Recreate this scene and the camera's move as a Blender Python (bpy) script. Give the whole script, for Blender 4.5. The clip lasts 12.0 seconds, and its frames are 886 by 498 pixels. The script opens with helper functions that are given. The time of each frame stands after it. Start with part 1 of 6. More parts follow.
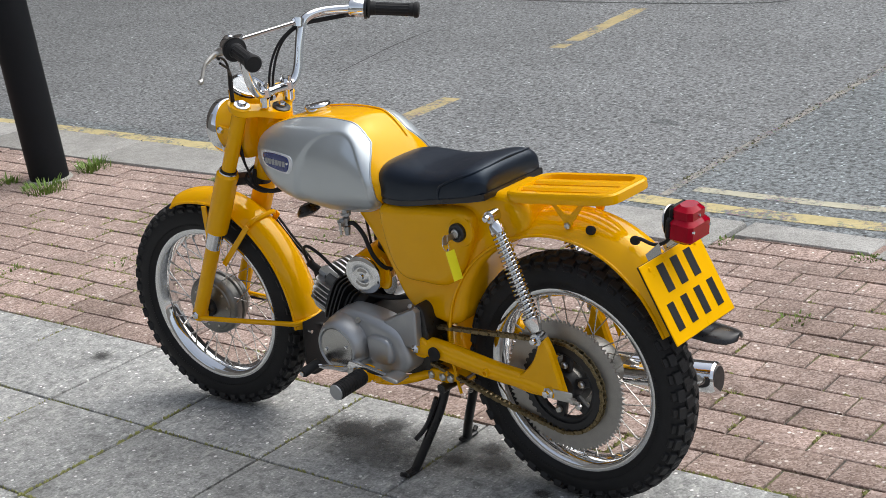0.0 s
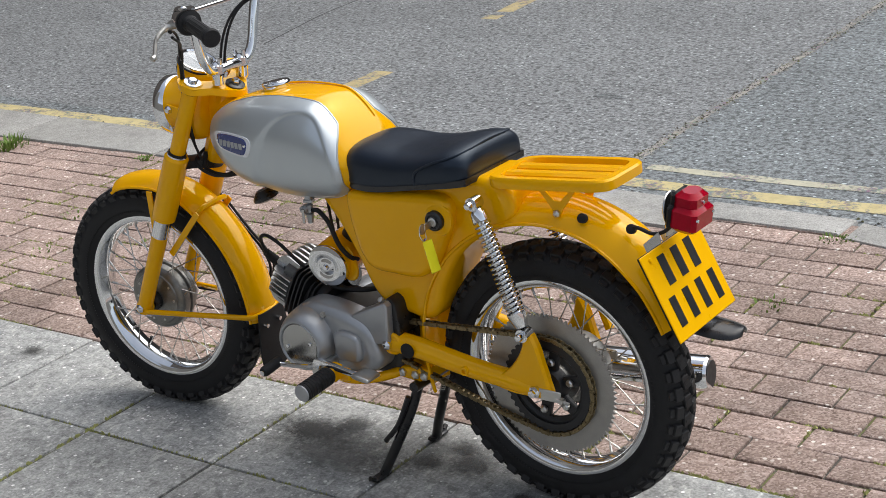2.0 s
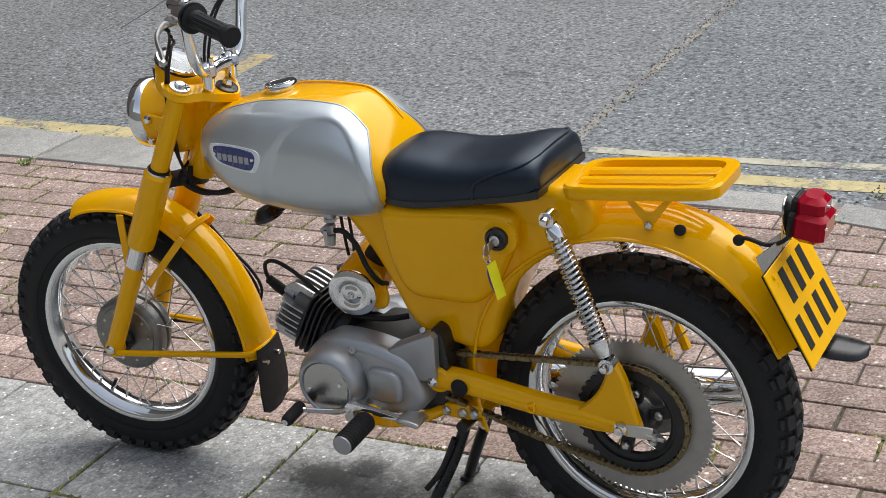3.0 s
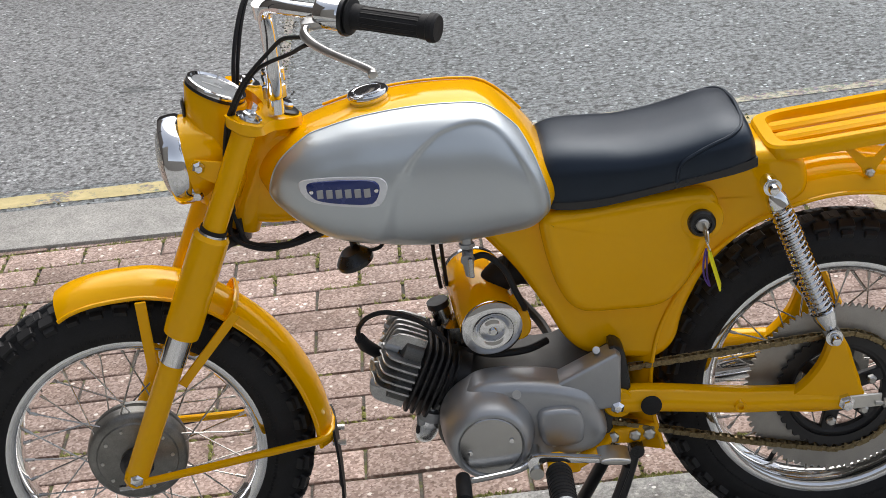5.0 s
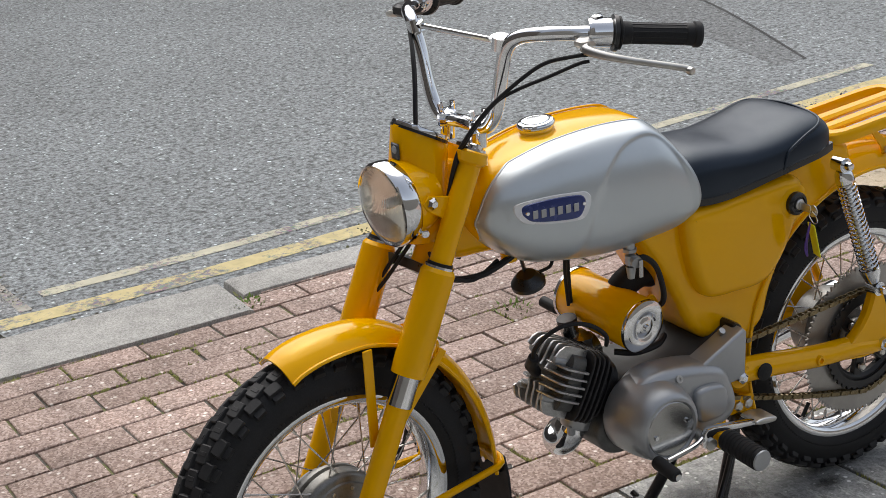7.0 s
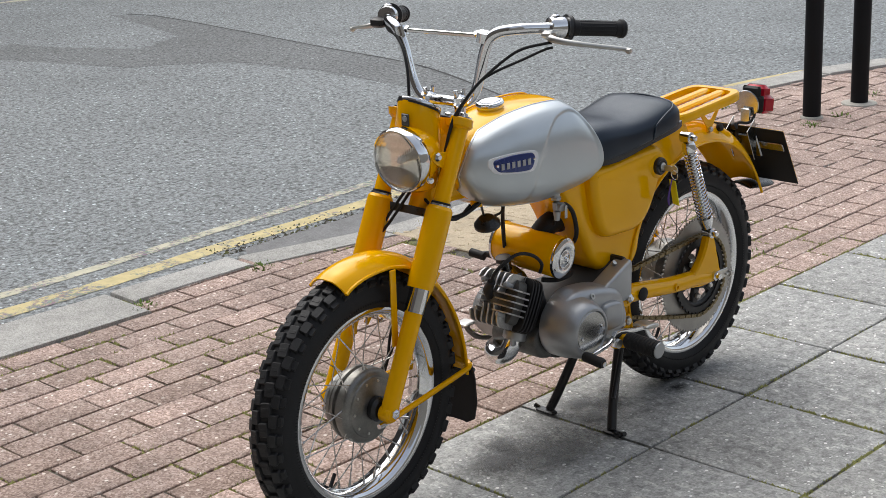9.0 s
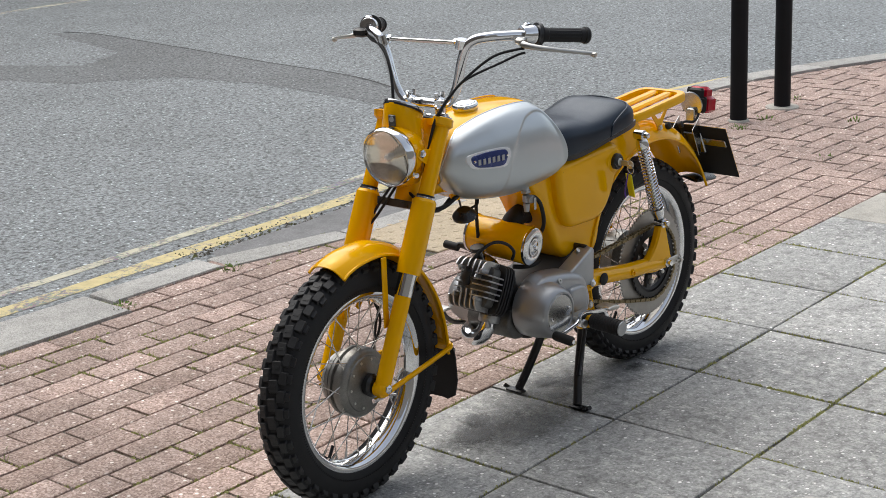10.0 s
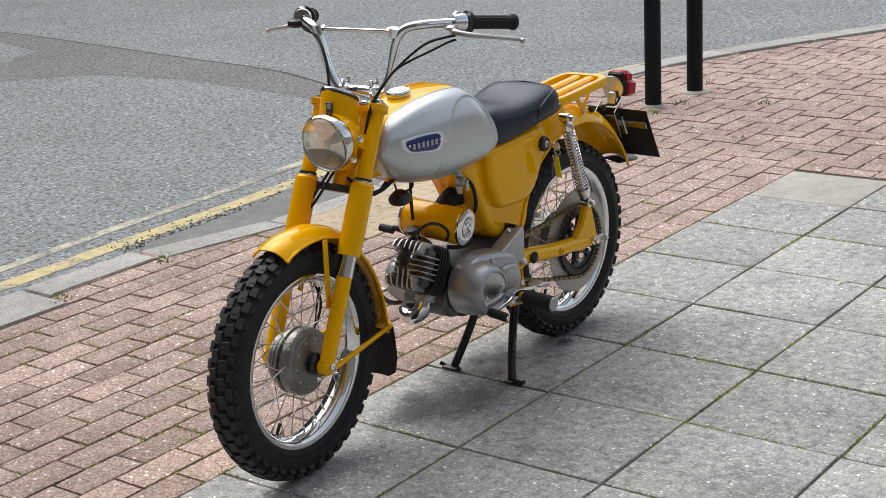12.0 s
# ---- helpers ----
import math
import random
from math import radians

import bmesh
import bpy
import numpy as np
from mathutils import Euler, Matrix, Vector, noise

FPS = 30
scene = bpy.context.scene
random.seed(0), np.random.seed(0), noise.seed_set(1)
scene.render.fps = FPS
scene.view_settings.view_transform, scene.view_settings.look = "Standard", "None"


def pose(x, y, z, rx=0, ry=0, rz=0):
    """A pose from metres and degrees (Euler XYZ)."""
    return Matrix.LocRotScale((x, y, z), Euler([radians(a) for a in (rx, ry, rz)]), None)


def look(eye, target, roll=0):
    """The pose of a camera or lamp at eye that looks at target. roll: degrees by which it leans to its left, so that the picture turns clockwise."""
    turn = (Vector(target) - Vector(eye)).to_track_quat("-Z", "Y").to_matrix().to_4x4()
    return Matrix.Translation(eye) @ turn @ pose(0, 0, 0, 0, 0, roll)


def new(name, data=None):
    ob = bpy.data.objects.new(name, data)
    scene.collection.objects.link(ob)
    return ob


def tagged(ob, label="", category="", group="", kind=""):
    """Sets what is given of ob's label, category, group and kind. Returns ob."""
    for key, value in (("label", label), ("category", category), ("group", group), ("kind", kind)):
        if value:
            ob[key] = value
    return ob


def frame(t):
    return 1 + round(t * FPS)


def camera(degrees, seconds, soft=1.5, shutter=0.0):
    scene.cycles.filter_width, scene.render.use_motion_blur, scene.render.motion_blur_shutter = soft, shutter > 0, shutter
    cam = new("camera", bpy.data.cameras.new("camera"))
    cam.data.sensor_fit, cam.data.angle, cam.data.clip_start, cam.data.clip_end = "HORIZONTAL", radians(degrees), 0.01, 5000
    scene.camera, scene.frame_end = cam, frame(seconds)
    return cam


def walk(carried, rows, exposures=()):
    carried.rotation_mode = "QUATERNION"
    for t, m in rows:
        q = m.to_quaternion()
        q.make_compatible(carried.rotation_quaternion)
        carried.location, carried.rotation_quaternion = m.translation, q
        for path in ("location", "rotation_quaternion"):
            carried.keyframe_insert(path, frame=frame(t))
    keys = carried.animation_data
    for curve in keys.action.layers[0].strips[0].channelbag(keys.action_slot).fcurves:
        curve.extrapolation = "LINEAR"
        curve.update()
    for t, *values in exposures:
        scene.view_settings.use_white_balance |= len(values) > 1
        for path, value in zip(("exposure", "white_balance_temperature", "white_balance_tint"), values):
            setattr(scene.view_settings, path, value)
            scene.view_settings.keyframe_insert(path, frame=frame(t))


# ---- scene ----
cam = camera(32.0, 12.0, soft=0.65)
PATH = [
    (0, (-1.849, 2.453, 1.653), (-0.574, 1.051, 1.014), -6.3),
    (0.5, (-1.841, 2.457, 1.651), (-0.57, 1.053, 1.008), -6.1),
    (1, (-1.831, 2.454, 1.651), (-0.572, 1.043, 1.0), -5.9),
    (1.5, (-1.78, 2.446, 1.639), (-0.551, 1.015, 0.975), -5.7),
    (2, (-1.572, 2.363, 1.625), (-0.402, 0.894, 0.938), -5.5),
    (2.5, (-1.282, 2.288, 1.62), (-0.211, 0.758, 0.904), -5.5),
    (3, (-0.91, 2.28, 1.613), (0.02, 0.676, 0.863), -5.4),
    (3.2, (-0.764, 2.263, 1.606), (0.103, 0.631, 0.841), -5.5),
    (4.8, (0.455, 2.22, 1.588), (0.596, 0.408, 0.753), -6.1),
    (5, (0.596, 2.195, 1.574), (0.631, 0.374, 0.747), -6.0),
    (5.5, (0.963, 2.199, 1.56), (0.75, 0.377, 0.762), -5.7),
    (6, (1.317, 2.169, 1.539), (0.854, 0.381, 0.771), -5.3),
    (6.5, (1.66, 2.056, 1.537), (0.958, 0.329, 0.812), -4.8),
    (7, (2.041, 2.047, 1.519), (1.134, 0.4, 0.837), -4.2),
    (7.2, (2.163, 2.075, 1.52), (1.191, 0.46, 0.852), -4.1),
    (8.8, (3.017, 2.273, 1.517), (1.714, 0.873, 0.933), -2.3),
    (9, (3.091, 2.305, 1.521), (1.767, 0.923, 0.939), -2.3),
    (9.5, (3.255, 2.381, 1.543), (1.889, 1.036, 0.972), -2.4),
    (10, (3.416, 2.414, 1.558), (2.012, 1.107, 0.991), -2.5),
    (10.5, (3.505, 2.436, 1.564), (2.07, 1.163, 0.999), -2.7),
    (11, (3.536, 2.46, 1.567), (2.083, 1.209, 0.998), -2.8),
    (11.5, (3.544, 2.467, 1.57), (2.078, 1.234, 0.994), -2.9),
    (12, (3.554, 2.459, 1.568), (2.08, 1.239, 0.989), -3.0),
]
walk(cam, [(t, look(eye, target, roll)) for t, eye, target, roll in PATH], [(0, 0.65, 6480, 8.5), (3.2, 0.63, 6480, 8.5), (4.8, 0.72, 6650, 9.5), (5.5, 0.71, 6650, 10), (6.2, 0.66, 6650, 10), (7.0, 0.57, 6650, 9.5), (9, 0.64, 6560, 8.5), (12, 0.66, 6640, 8.5)])

# ---- world ----
SUN_EL, SUN_ROT = radians(58), radians(200)
world = bpy.data.worlds.new("world")
scene.world = world
world.use_nodes = True
wn, wl = world.node_tree.nodes, world.node_tree.links
sky = wn.new("ShaderNodeTexSky")
sky.sky_type, sky.sun_disc = "NISHITA", False
sky.sun_elevation, sky.sun_rotation = SUN_EL, SUN_ROT
sky.air_density, sky.dust_density, sky.ozone_density = 1.0, 3.0, 1.5
soft_sky = wn.new("ShaderNodeHueSaturation")
soft_sky.inputs["Saturation"].default_value = 0.47
wl.new(sky.outputs[0], soft_sky.inputs["Color"])
wl.new(soft_sky.outputs[0], wn["Background"].inputs["Color"])
wn["Background"].inputs["Strength"].default_value = 0.138

sun = new("sun", bpy.data.lights.new("sun", "SUN"))
sun.data.energy, sun.data.angle, sun.data.color = 1.15, radians(75), (1.0, 0.98, 0.95)
sun.matrix_world = look((0, 0, 10), Vector((0, 0, 10)) - Vector((math.sin(SUN_ROT) * math.cos(SUN_EL), math.cos(SUN_ROT) * math.cos(SUN_EL), math.sin(SUN_EL))))


# ---- materials ----
def ramp(nt, fac, stops):
    n = nt.nodes.new("ShaderNodeValToRGB")
    while len(n.color_ramp.elements) < len(stops):
        n.color_ramp.elements.new(0.5)
    for e, (p, c) in zip(n.color_ramp.elements, stops):
        e.position, e.color = p, (*c, 1) if isinstance(c, tuple) else (c, c, c, 1)
    nt.links.new(fac, n.inputs[0])
    return n.outputs[0]


def noise_tex(nt, scale, detail=4, rough=0.55, coord=None):
    n = nt.nodes.new("ShaderNodeTexNoise")
    n.inputs["Scale"].default_value, n.inputs["Detail"].default_value, n.inputs["Roughness"].default_value = scale, detail, rough
    if coord:
        nt.links.new(coord, n.inputs["Vector"])
    return n.outputs[0]


def cells(nt, scale, coord, out="Color", feature="F1"):
    n = nt.nodes.new("ShaderNodeTexVoronoi")
    n.feature = feature
    n.inputs["Scale"].default_value = scale
    nt.links.new(coord, n.inputs["Vector"])
    return n.outputs[out]


def mixed(nt, fac, a, b, kind="MIX"):
    n = nt.nodes.new("ShaderNodeMix")
    n.data_type, n.blend_type = "RGBA", kind
    for sock, v in ((n.inputs[0], fac), (n.inputs[6], a), (n.inputs[7], b)):
        if isinstance(v, (int, float)):
            sock.default_value = v if sock is n.inputs[0] or sock.type == "VALUE" else (v, v, v, 1)
        elif isinstance(v, tuple):
            sock.default_value = (*v, 1)
        else:
            nt.links.new(v, sock)
    return n.outputs[2]


def begin(name, rough=0.5, metal=0.0, coat=0.0, spec=0.5):
    m = bpy.data.materials.new(name)
    m.use_nodes = True
    nt = m.node_tree
    p = nt.nodes["Principled BSDF"]
    p.inputs["Roughness"].default_value, p.inputs["Metallic"].default_value = rough, metal
    p.inputs["Coat Weight"].default_value, p.inputs["Coat Roughness"].default_value = coat, 0.04
    p.inputs["Specular IOR Level"].default_value = spec
    geo = nt.nodes.new("ShaderNodeNewGeometry")
    return m, nt, p, geo.outputs["Position"]


def bumped(nt, p, height, strength, dist):
    b = nt.nodes.new("ShaderNodeBump")
    b.inputs["Strength"].default_value, b.inputs["Distance"].default_value = strength, dist
    nt.links.new(height, b.inputs["Height"])
    nt.links.new(b.outputs[0], p.inputs["Normal"])


def plain(name, color, rough=0.5, metal=0.0, coat=0.0, var=0.15, scale=18.0, grain=300.0, bump=0.0, dist=0.0005, rvar=0.1, spec=0.5, tint=None):
    """A surface of one colour with broad and fine variation, wear in its gloss and a fine relief."""
    m, nt, p, pos = begin(name, rough, metal, coat, spec)
    if tint:
        p.inputs["Specular Tint"].default_value = (*tint, 1)
    broad, fine = noise_tex(nt, scale, 5, 0.6, pos), noise_tex(nt, grain, 3, 0.6, pos)
    dark = tuple(c * (1 - var) for c in color)
    light = tuple(min(1, c * (1 + var)) for c in color)
    col = ramp(nt, broad, [(0.3, dark), (0.7, light)])
    col = mixed(nt, 0.5 * var, col, ramp(nt, fine, [(0.35, 0.0), (0.65, 1.0)]), "OVERLAY")
    nt.links.new(col, p.inputs["Base Color"])
    r = ramp(nt, broad, [(0.3, max(0.02, rough - rvar)), (0.75, min(1, rough + rvar))])
    nt.links.new(r, p.inputs["Roughness"])
    if bump:
        bumped(nt, p, fine, bump, dist)
    return m


def stony(name, stops, speck, speck_scale, speck_amount, stain, rough=0.85, own=0.12, bump=0.5, dist=0.0015, grit=260.0, moss=0.0, blotch=0.80, tone=None):
    """Mineral ground: cell grit in several greys, light aggregate specks, stains at two scales."""
    m, nt, p, pos = begin(name, rough, spec=0.35)
    grit_c = cells(nt, grit, pos)
    bw = nt.nodes.new("ShaderNodeRGBToBW")
    nt.links.new(grit_c, bw.inputs[0])
    col = ramp(nt, bw.outputs[0], stops)
    sp = nt.nodes.new("ShaderNodeRGBToBW")
    nt.links.new(cells(nt, speck_scale, pos), sp.inputs[0])
    dist_c = cells(nt, speck_scale, pos, "Distance")
    mask = mixed(nt, 1.0, ramp(nt, sp.outputs[0], [(1 - speck_amount, 0.0), (1 - speck_amount + 0.03, 1.0)]), ramp(nt, dist_c, [(0.28, 1.0), (0.42, 0.0)]), "MULTIPLY")
    col = mixed(nt, mask, col, speck)
    s1 = ramp(nt, noise_tex(nt, 2.3, 6, 0.65, pos), [(0.35, stain), (0.62, 1.0)])
    s2 = ramp(nt, noise_tex(nt, 14, 5, 0.7, pos), [(0.3, blotch), (0.5, 1.0), (0.68, 1.10)])
    col = mixed(nt, 1.0, mixed(nt, 1.0, col, s1, "MULTIPLY"), s2, "MULTIPLY")
    if tone:
        col = mixed(nt, 1.0, col, tone, "MULTIPLY")
    if own:
        info = nt.nodes.new("ShaderNodeObjectInfo")
        col = mixed(nt, 1.0, col, ramp(nt, info.outputs["Random"], [(0.0, (1 - own, 1 - 1.15 * own, 1 - 1.3 * own)), (0.5, (1.0, 0.99, 0.98)), (1.0, (1 + own, 1 + 0.8 * own, 1 + 0.7 * own))]), "MULTIPLY")
    if moss:
        mk = ramp(nt, noise_tex(nt, 9, 6, 0.7, pos), [(0.5, 0.0), (0.58, 1.0)])
        col = mixed(nt, mixed(nt, 1.0, mk, moss, "MULTIPLY"), col, (0.15, 0.16, 0.045))
    nt.links.new(col, p.inputs["Base Color"])
    bumped(nt, p, mixed(nt, 0.5, grit_c, noise_tex(nt, 90, 4, 0.7, pos)), bump, dist)
    return m


def mineral(name, lo, hi, grain, chips, pits, blotch, scuff=None, tone=None, own=0.0, rough=0.86, spec=0.35, bump=0.7, dist=0.003):
    """Bound aggregate: fine grain from lo to hi, sparse pale chips (scale, share, radius, value), dark pits (scale, depth), blotches (scale, dark), pale scuffs."""
    m, nt, p, pos = begin(name, rough, spec=spec)
    fine = noise_tex(nt, grain, 3, 0.75, pos)
    col = ramp(nt, fine, [(0.38, lo), (0.62, hi)])
    pit = noise_tex(nt, pits[0], 3, 0.6, pos)
    col = mixed(nt, 1.0, col, ramp(nt, pit, [(0.39, pits[1]), (0.465, 1.0), (0.58, 1.0), (0.66, 1.35)]), "MULTIPLY")
    for scale, share, radius, value in chips:
        pick = nt.nodes.new("ShaderNodeRGBToBW")
        nt.links.new(cells(nt, scale, pos), pick.inputs[0])
        near = ramp(nt, cells(nt, scale, pos, "Distance"), [(radius, 1.0), (radius + 0.07, 0.0)])
        mask = mixed(nt, 1.0, ramp(nt, pick.outputs[0], [(1 - share, 0.0), (1 - share + 0.02, 1.0)]), near, "MULTIPLY")
        col = mixed(nt, mask, col, value)
    col = mixed(nt, 1.0, col, ramp(nt, noise_tex(nt, blotch[0], 7, 0.68, pos), [(0.34, blotch[1]), (0.47, 1.0), (0.7, 1.07)]), "MULTIPLY")
    col = mixed(nt, 1.0, col, ramp(nt, noise_tex(nt, 1.1, 4, 0.6, pos), [(0.35, 0.88), (0.6, 1.05)]), "MULTIPLY")
    if scuff:
        mp = nt.nodes.new("ShaderNodeMapping")
        mp.inputs["Scale"].default_value = (1.0, 0.45, 1.0)
        mp.inputs["Rotation"].default_value = (0, 0, 0.6)
        nt.links.new(pos, mp.inputs["Vector"])
        sc = noise_tex(nt, scuff[0], 8, 0.72, mp.outputs[0])
        col = mixed(nt, ramp(nt, sc, [(scuff[1], 0.0), (scuff[1] + 0.06, scuff[2])]), col, (0.56, 0.56, 0.54))
    if tone:
        col = mixed(nt, 1.0, col, tone, "MULTIPLY")
    if own:
        info = nt.nodes.new("ShaderNodeObjectInfo")
        col = mixed(nt, 1.0, col, ramp(nt, info.outputs["Random"], [(0.0, 1 - own), (1.0, 1 + own)]), "MULTIPLY")
    nt.links.new(col, p.inputs["Base Color"])
    bumped(nt, p, mixed(nt, 0.6, fine, pit), bump, dist)
    return m


ASPHALT = mineral("asphalt", 0.085, 0.315, 66.0, [(30.0, 0.10, 0.20, 0.85), (62.0, 0.20, 0.30, 0.62)], (38.0, 0.38), (14.0, 0.82), tone=(0.915, 1.0, 1.03), rough=0.66, spec=0.5, bump=1.0, dist=0.007)
ASPHALT_COARSE = mineral("coarse_asphalt", 0.095, 0.345, 68.0, [(30.0, 0.11, 0.20, 0.85), (62.0, 0.20, 0.30, 0.60)], (40.0, 0.40), (12.0, 0.82), tone=(0.955, 0.99, 1.005), rough=0.66, spec=0.5, bump=1.0, dist=0.007)
ASPHALT_NEW = mineral("dark_asphalt", 0.055, 0.215, 66.0, [(30.0, 0.07, 0.20, 0.8), (62.0, 0.14, 0.30, 0.5)], (38.0, 0.35), (14.0, 0.84), tone=(0.93, 1.0, 1.03), rough=0.66, spec=0.5, bump=1.0, dist=0.007)
SLAB = mineral("concrete_slab", 0.255, 0.425, 120.0, [(60.0, 0.19, 0.22, 0.88), (120.0, 0.22, 0.30, 0.66)], (34.0, 0.72), (3.6, 0.70), scuff=(46.0, 0.560, 0.7), tone=(1.0, 1.0, 0.965), own=0.10, bump=0.9, dist=0.004)
SLAB_PALE = stony("pale_concrete", [(0.0, (0.34, 0.325, 0.29)), (0.5, (0.43, 0.415, 0.375)), (1.0, (0.52, 0.50, 0.455))], (0.55, 0.54, 0.5), 95.0, 0.06, 0.85, own=0.05, bump=0.3, dist=0.001, grit=330.0)
BRICK = stony("clay_paver", [(0.0, (0.19, 0.130, 0.105)), (0.5, (0.395, 0.297, 0.257)), (1.0, (0.65, 0.53, 0.475))], (0.88, 0.83, 0.77), 74.0, 0.20, 0.68, own=0.20, bump=0.55, dist=0.0018, grit=200.0)
KERB = stony("kerb_stone", [(0.0, (0.27, 0.267, 0.25)), (0.5, (0.40, 0.395, 0.375)), (1.0, (0.55, 0.545, 0.52))], (0.62, 0.61, 0.58), 110.0, 0.08, 0.80, own=0.10, bump=0.4, dist=0.0015, grit=280.0)
WEDGE = stony("worn_concrete", [(0.0, 0.16), (0.5, 0.2), (1.0, 0.26)], (0.4, 0.4, 0.38), 100.0, 0.08, 0.85, own=0, bump=0.4, dist=0.0015)
BUFF = stony("buff_tactile_concrete", [(0.0, (0.42, 0.34, 0.23)), (0.5, (0.5, 0.415, 0.295)), (1.0, (0.57, 0.49, 0.365))], (0.6, 0.52, 0.4), 110.0, 0.06, 0.85, own=0.06, bump=0.3, dist=0.001)
CRACK = stony("tarry_crack", [(0.0, 0.04), (0.6, 0.07), (1.0, 0.11)], (0.22, 0.21, 0.2), 150.0, 0.1, 0.7, own=0, bump=0.8, dist=0.003, grit=200.0)
JOINT = stony("joint_dirt", [(0.0, (0.07, 0.064, 0.055)), (0.6, (0.115, 0.104, 0.088)), (1.0, (0.17, 0.155, 0.13))], (0.25, 0.23, 0.2), 150.0, 0.1, 0.7, own=0, bump=0.8, dist=0.003, grit=200.0, moss=0.75)


def worn_paint(name, color, cover):
    m, nt, p, pos = begin(name, 0.75)
    grit = cells(nt, 90, pos)
    base = mixed(nt, 0.45, (0.24, 0.24, 0.235), grit, "MULTIPLY")
    n = mixed(nt, 0.55, noise_tex(nt, 60, 6, 0.75, pos), noise_tex(nt, 5, 5, 0.7, pos))
    mask = ramp(nt, n, [(cover - 0.04, 0.0), (cover + 0.03, 1.0)])
    tone = ramp(nt, noise_tex(nt, 25, 4, 0.6, pos), [(0.3, tuple(c * 0.75 for c in color)), (0.7, color)])
    nt.links.new(mixed(nt, mask, base, tone), p.inputs["Base Color"])
    bumped(nt, p, grit, 0.6, 0.002)
    return m


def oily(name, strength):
    """Soaked-in oil or painted shade that fades into the concrete at an uneven edge."""
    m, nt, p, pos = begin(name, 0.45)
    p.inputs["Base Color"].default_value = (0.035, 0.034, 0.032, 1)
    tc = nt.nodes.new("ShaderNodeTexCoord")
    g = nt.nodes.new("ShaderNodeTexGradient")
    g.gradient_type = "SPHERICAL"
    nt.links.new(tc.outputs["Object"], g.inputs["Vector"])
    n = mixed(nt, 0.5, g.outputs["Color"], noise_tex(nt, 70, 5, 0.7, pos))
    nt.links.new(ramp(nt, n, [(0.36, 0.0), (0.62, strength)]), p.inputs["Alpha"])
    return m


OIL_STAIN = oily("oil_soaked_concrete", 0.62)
# Wide sheets that paint the machine's contact shade; the faint one also oil.
SHADE_FILM = oily("painted_shade_film", 0.50)
FAINT_OIL_SHADE = oily("faint_oil_and_shade", 0.30)
LINE_YELLOW = worn_paint("worn_yellow_paint", (0.62, 0.52, 0.26), 0.46)
LINE_FADED = worn_paint("faded_yellow_paint", (0.56, 0.53, 0.40), 0.50)
LINE_BUFF = worn_paint("buff_bay_paint", (0.55, 0.44, 0.22), 0.46)

YELLOW = plain("yellow_paint", (0.87, 0.424, 0.0), 0.11, 0.0, 0.0, var=0.03, scale=4, grain=900, rvar=0.03, spec=0.5, tint=(1.0, 0.95, 0.45))
SILVER = plain("silver_paint", (0.50, 0.54, 0.56), 0.36, 0.62, 0.4, var=0.03, scale=5, grain=1500, rvar=0.04)
CHROME = plain("chrome", (0.74, 0.75, 0.76), 0.07, 1.0, var=0.04, scale=30, grain=600, rvar=0.04)
SPOKE = plain("dull_plated_wire", (0.55, 0.53, 0.50), 0.28, 1.0, var=0.15, scale=40, rvar=0.1)
ALU = plain("cast_aluminium", (0.37, 0.38, 0.39), 0.36, 0.62, var=0.05, scale=26, grain=900, bump=0.12, dist=0.0003, rvar=0.03)
# Crankcase grey taken down to near black: its shade is put into the colour.
CASE = plain("shaded_crankcase", (0.035, 0.035, 0.034), 0.6, 0.1, var=0.2, scale=40, grain=600, bump=0.25, dist=0.0005)
HEAD_ALU = plain("grey_cast_head", (0.46, 0.46, 0.455), 0.36, 0.85, var=0.25, scale=50, grain=600, bump=0.25, dist=0.0005)
DRUM = plain("oxidised_drum", (0.23, 0.225, 0.21), 0.42, 0.85, var=0.22, scale=40, grain=500, bump=0.3, dist=0.0005)
ALU_DARK = plain("dull_aluminium", (0.42, 0.42, 0.41), 0.24, 1.0, var=0.05, scale=40, grain=700, bump=0.08, dist=0.0003, rvar=0.03)
SPROCKET = plain("bare_sprocket_steel", (0.40, 0.385, 0.36), 0.5, 0.85, var=0.12, scale=30, grain=800, rvar=0.08)
STEEL = plain("bare_steel", (0.58, 0.57, 0.54), 0.36, 1.0, var=0.08, scale=30, grain=800, rvar=0.08)
CHAIN = plain("oily_brass_chain", (0.21, 0.165, 0.09), 0.35, 0.9, var=0.35, scale=120, rvar=0.12)
RUBBER = plain("black_rubber", (0.014, 0.014, 0.015), 0.62, var=0.35, scale=40, grain=500, bump=0.3, dist=0.0006, rvar=0.12, spec=0.28)
LUG = plain("dusty_black_rubber", (0.014, 0.014, 0.015), 0.6, var=0.35, scale=60, grain=500, bump=0.3, dist=0.0006, rvar=0.12, spec=0.4)
VINYL = plain("black_vinyl", (0.008, 0.012, 0.021), 0.38, var=0.12, scale=22, grain=1400, bump=0.25, dist=0.0003, rvar=0.06, spec=0.45, tint=(0.72, 0.86, 1.0))
BLACK = plain("black_enamel", (0.012, 0.012, 0.013), 0.32, var=0.2, scale=40, grain=700, rvar=0.08)
# Darker alloy for the head's body, crankcase mouth and brake pedal.
HEAD_DARK = plain("dark_cast_alloy", (0.13, 0.13, 0.125), 0.5, 0.5, var=0.25, scale=50, grain=600, bump=0.25, dist=0.0005)
FIN_BLACK = plain("matt_black_casting", (0.016, 0.016, 0.017), 0.5, var=0.25, scale=60, grain=600, bump=0.2, dist=0.0004)
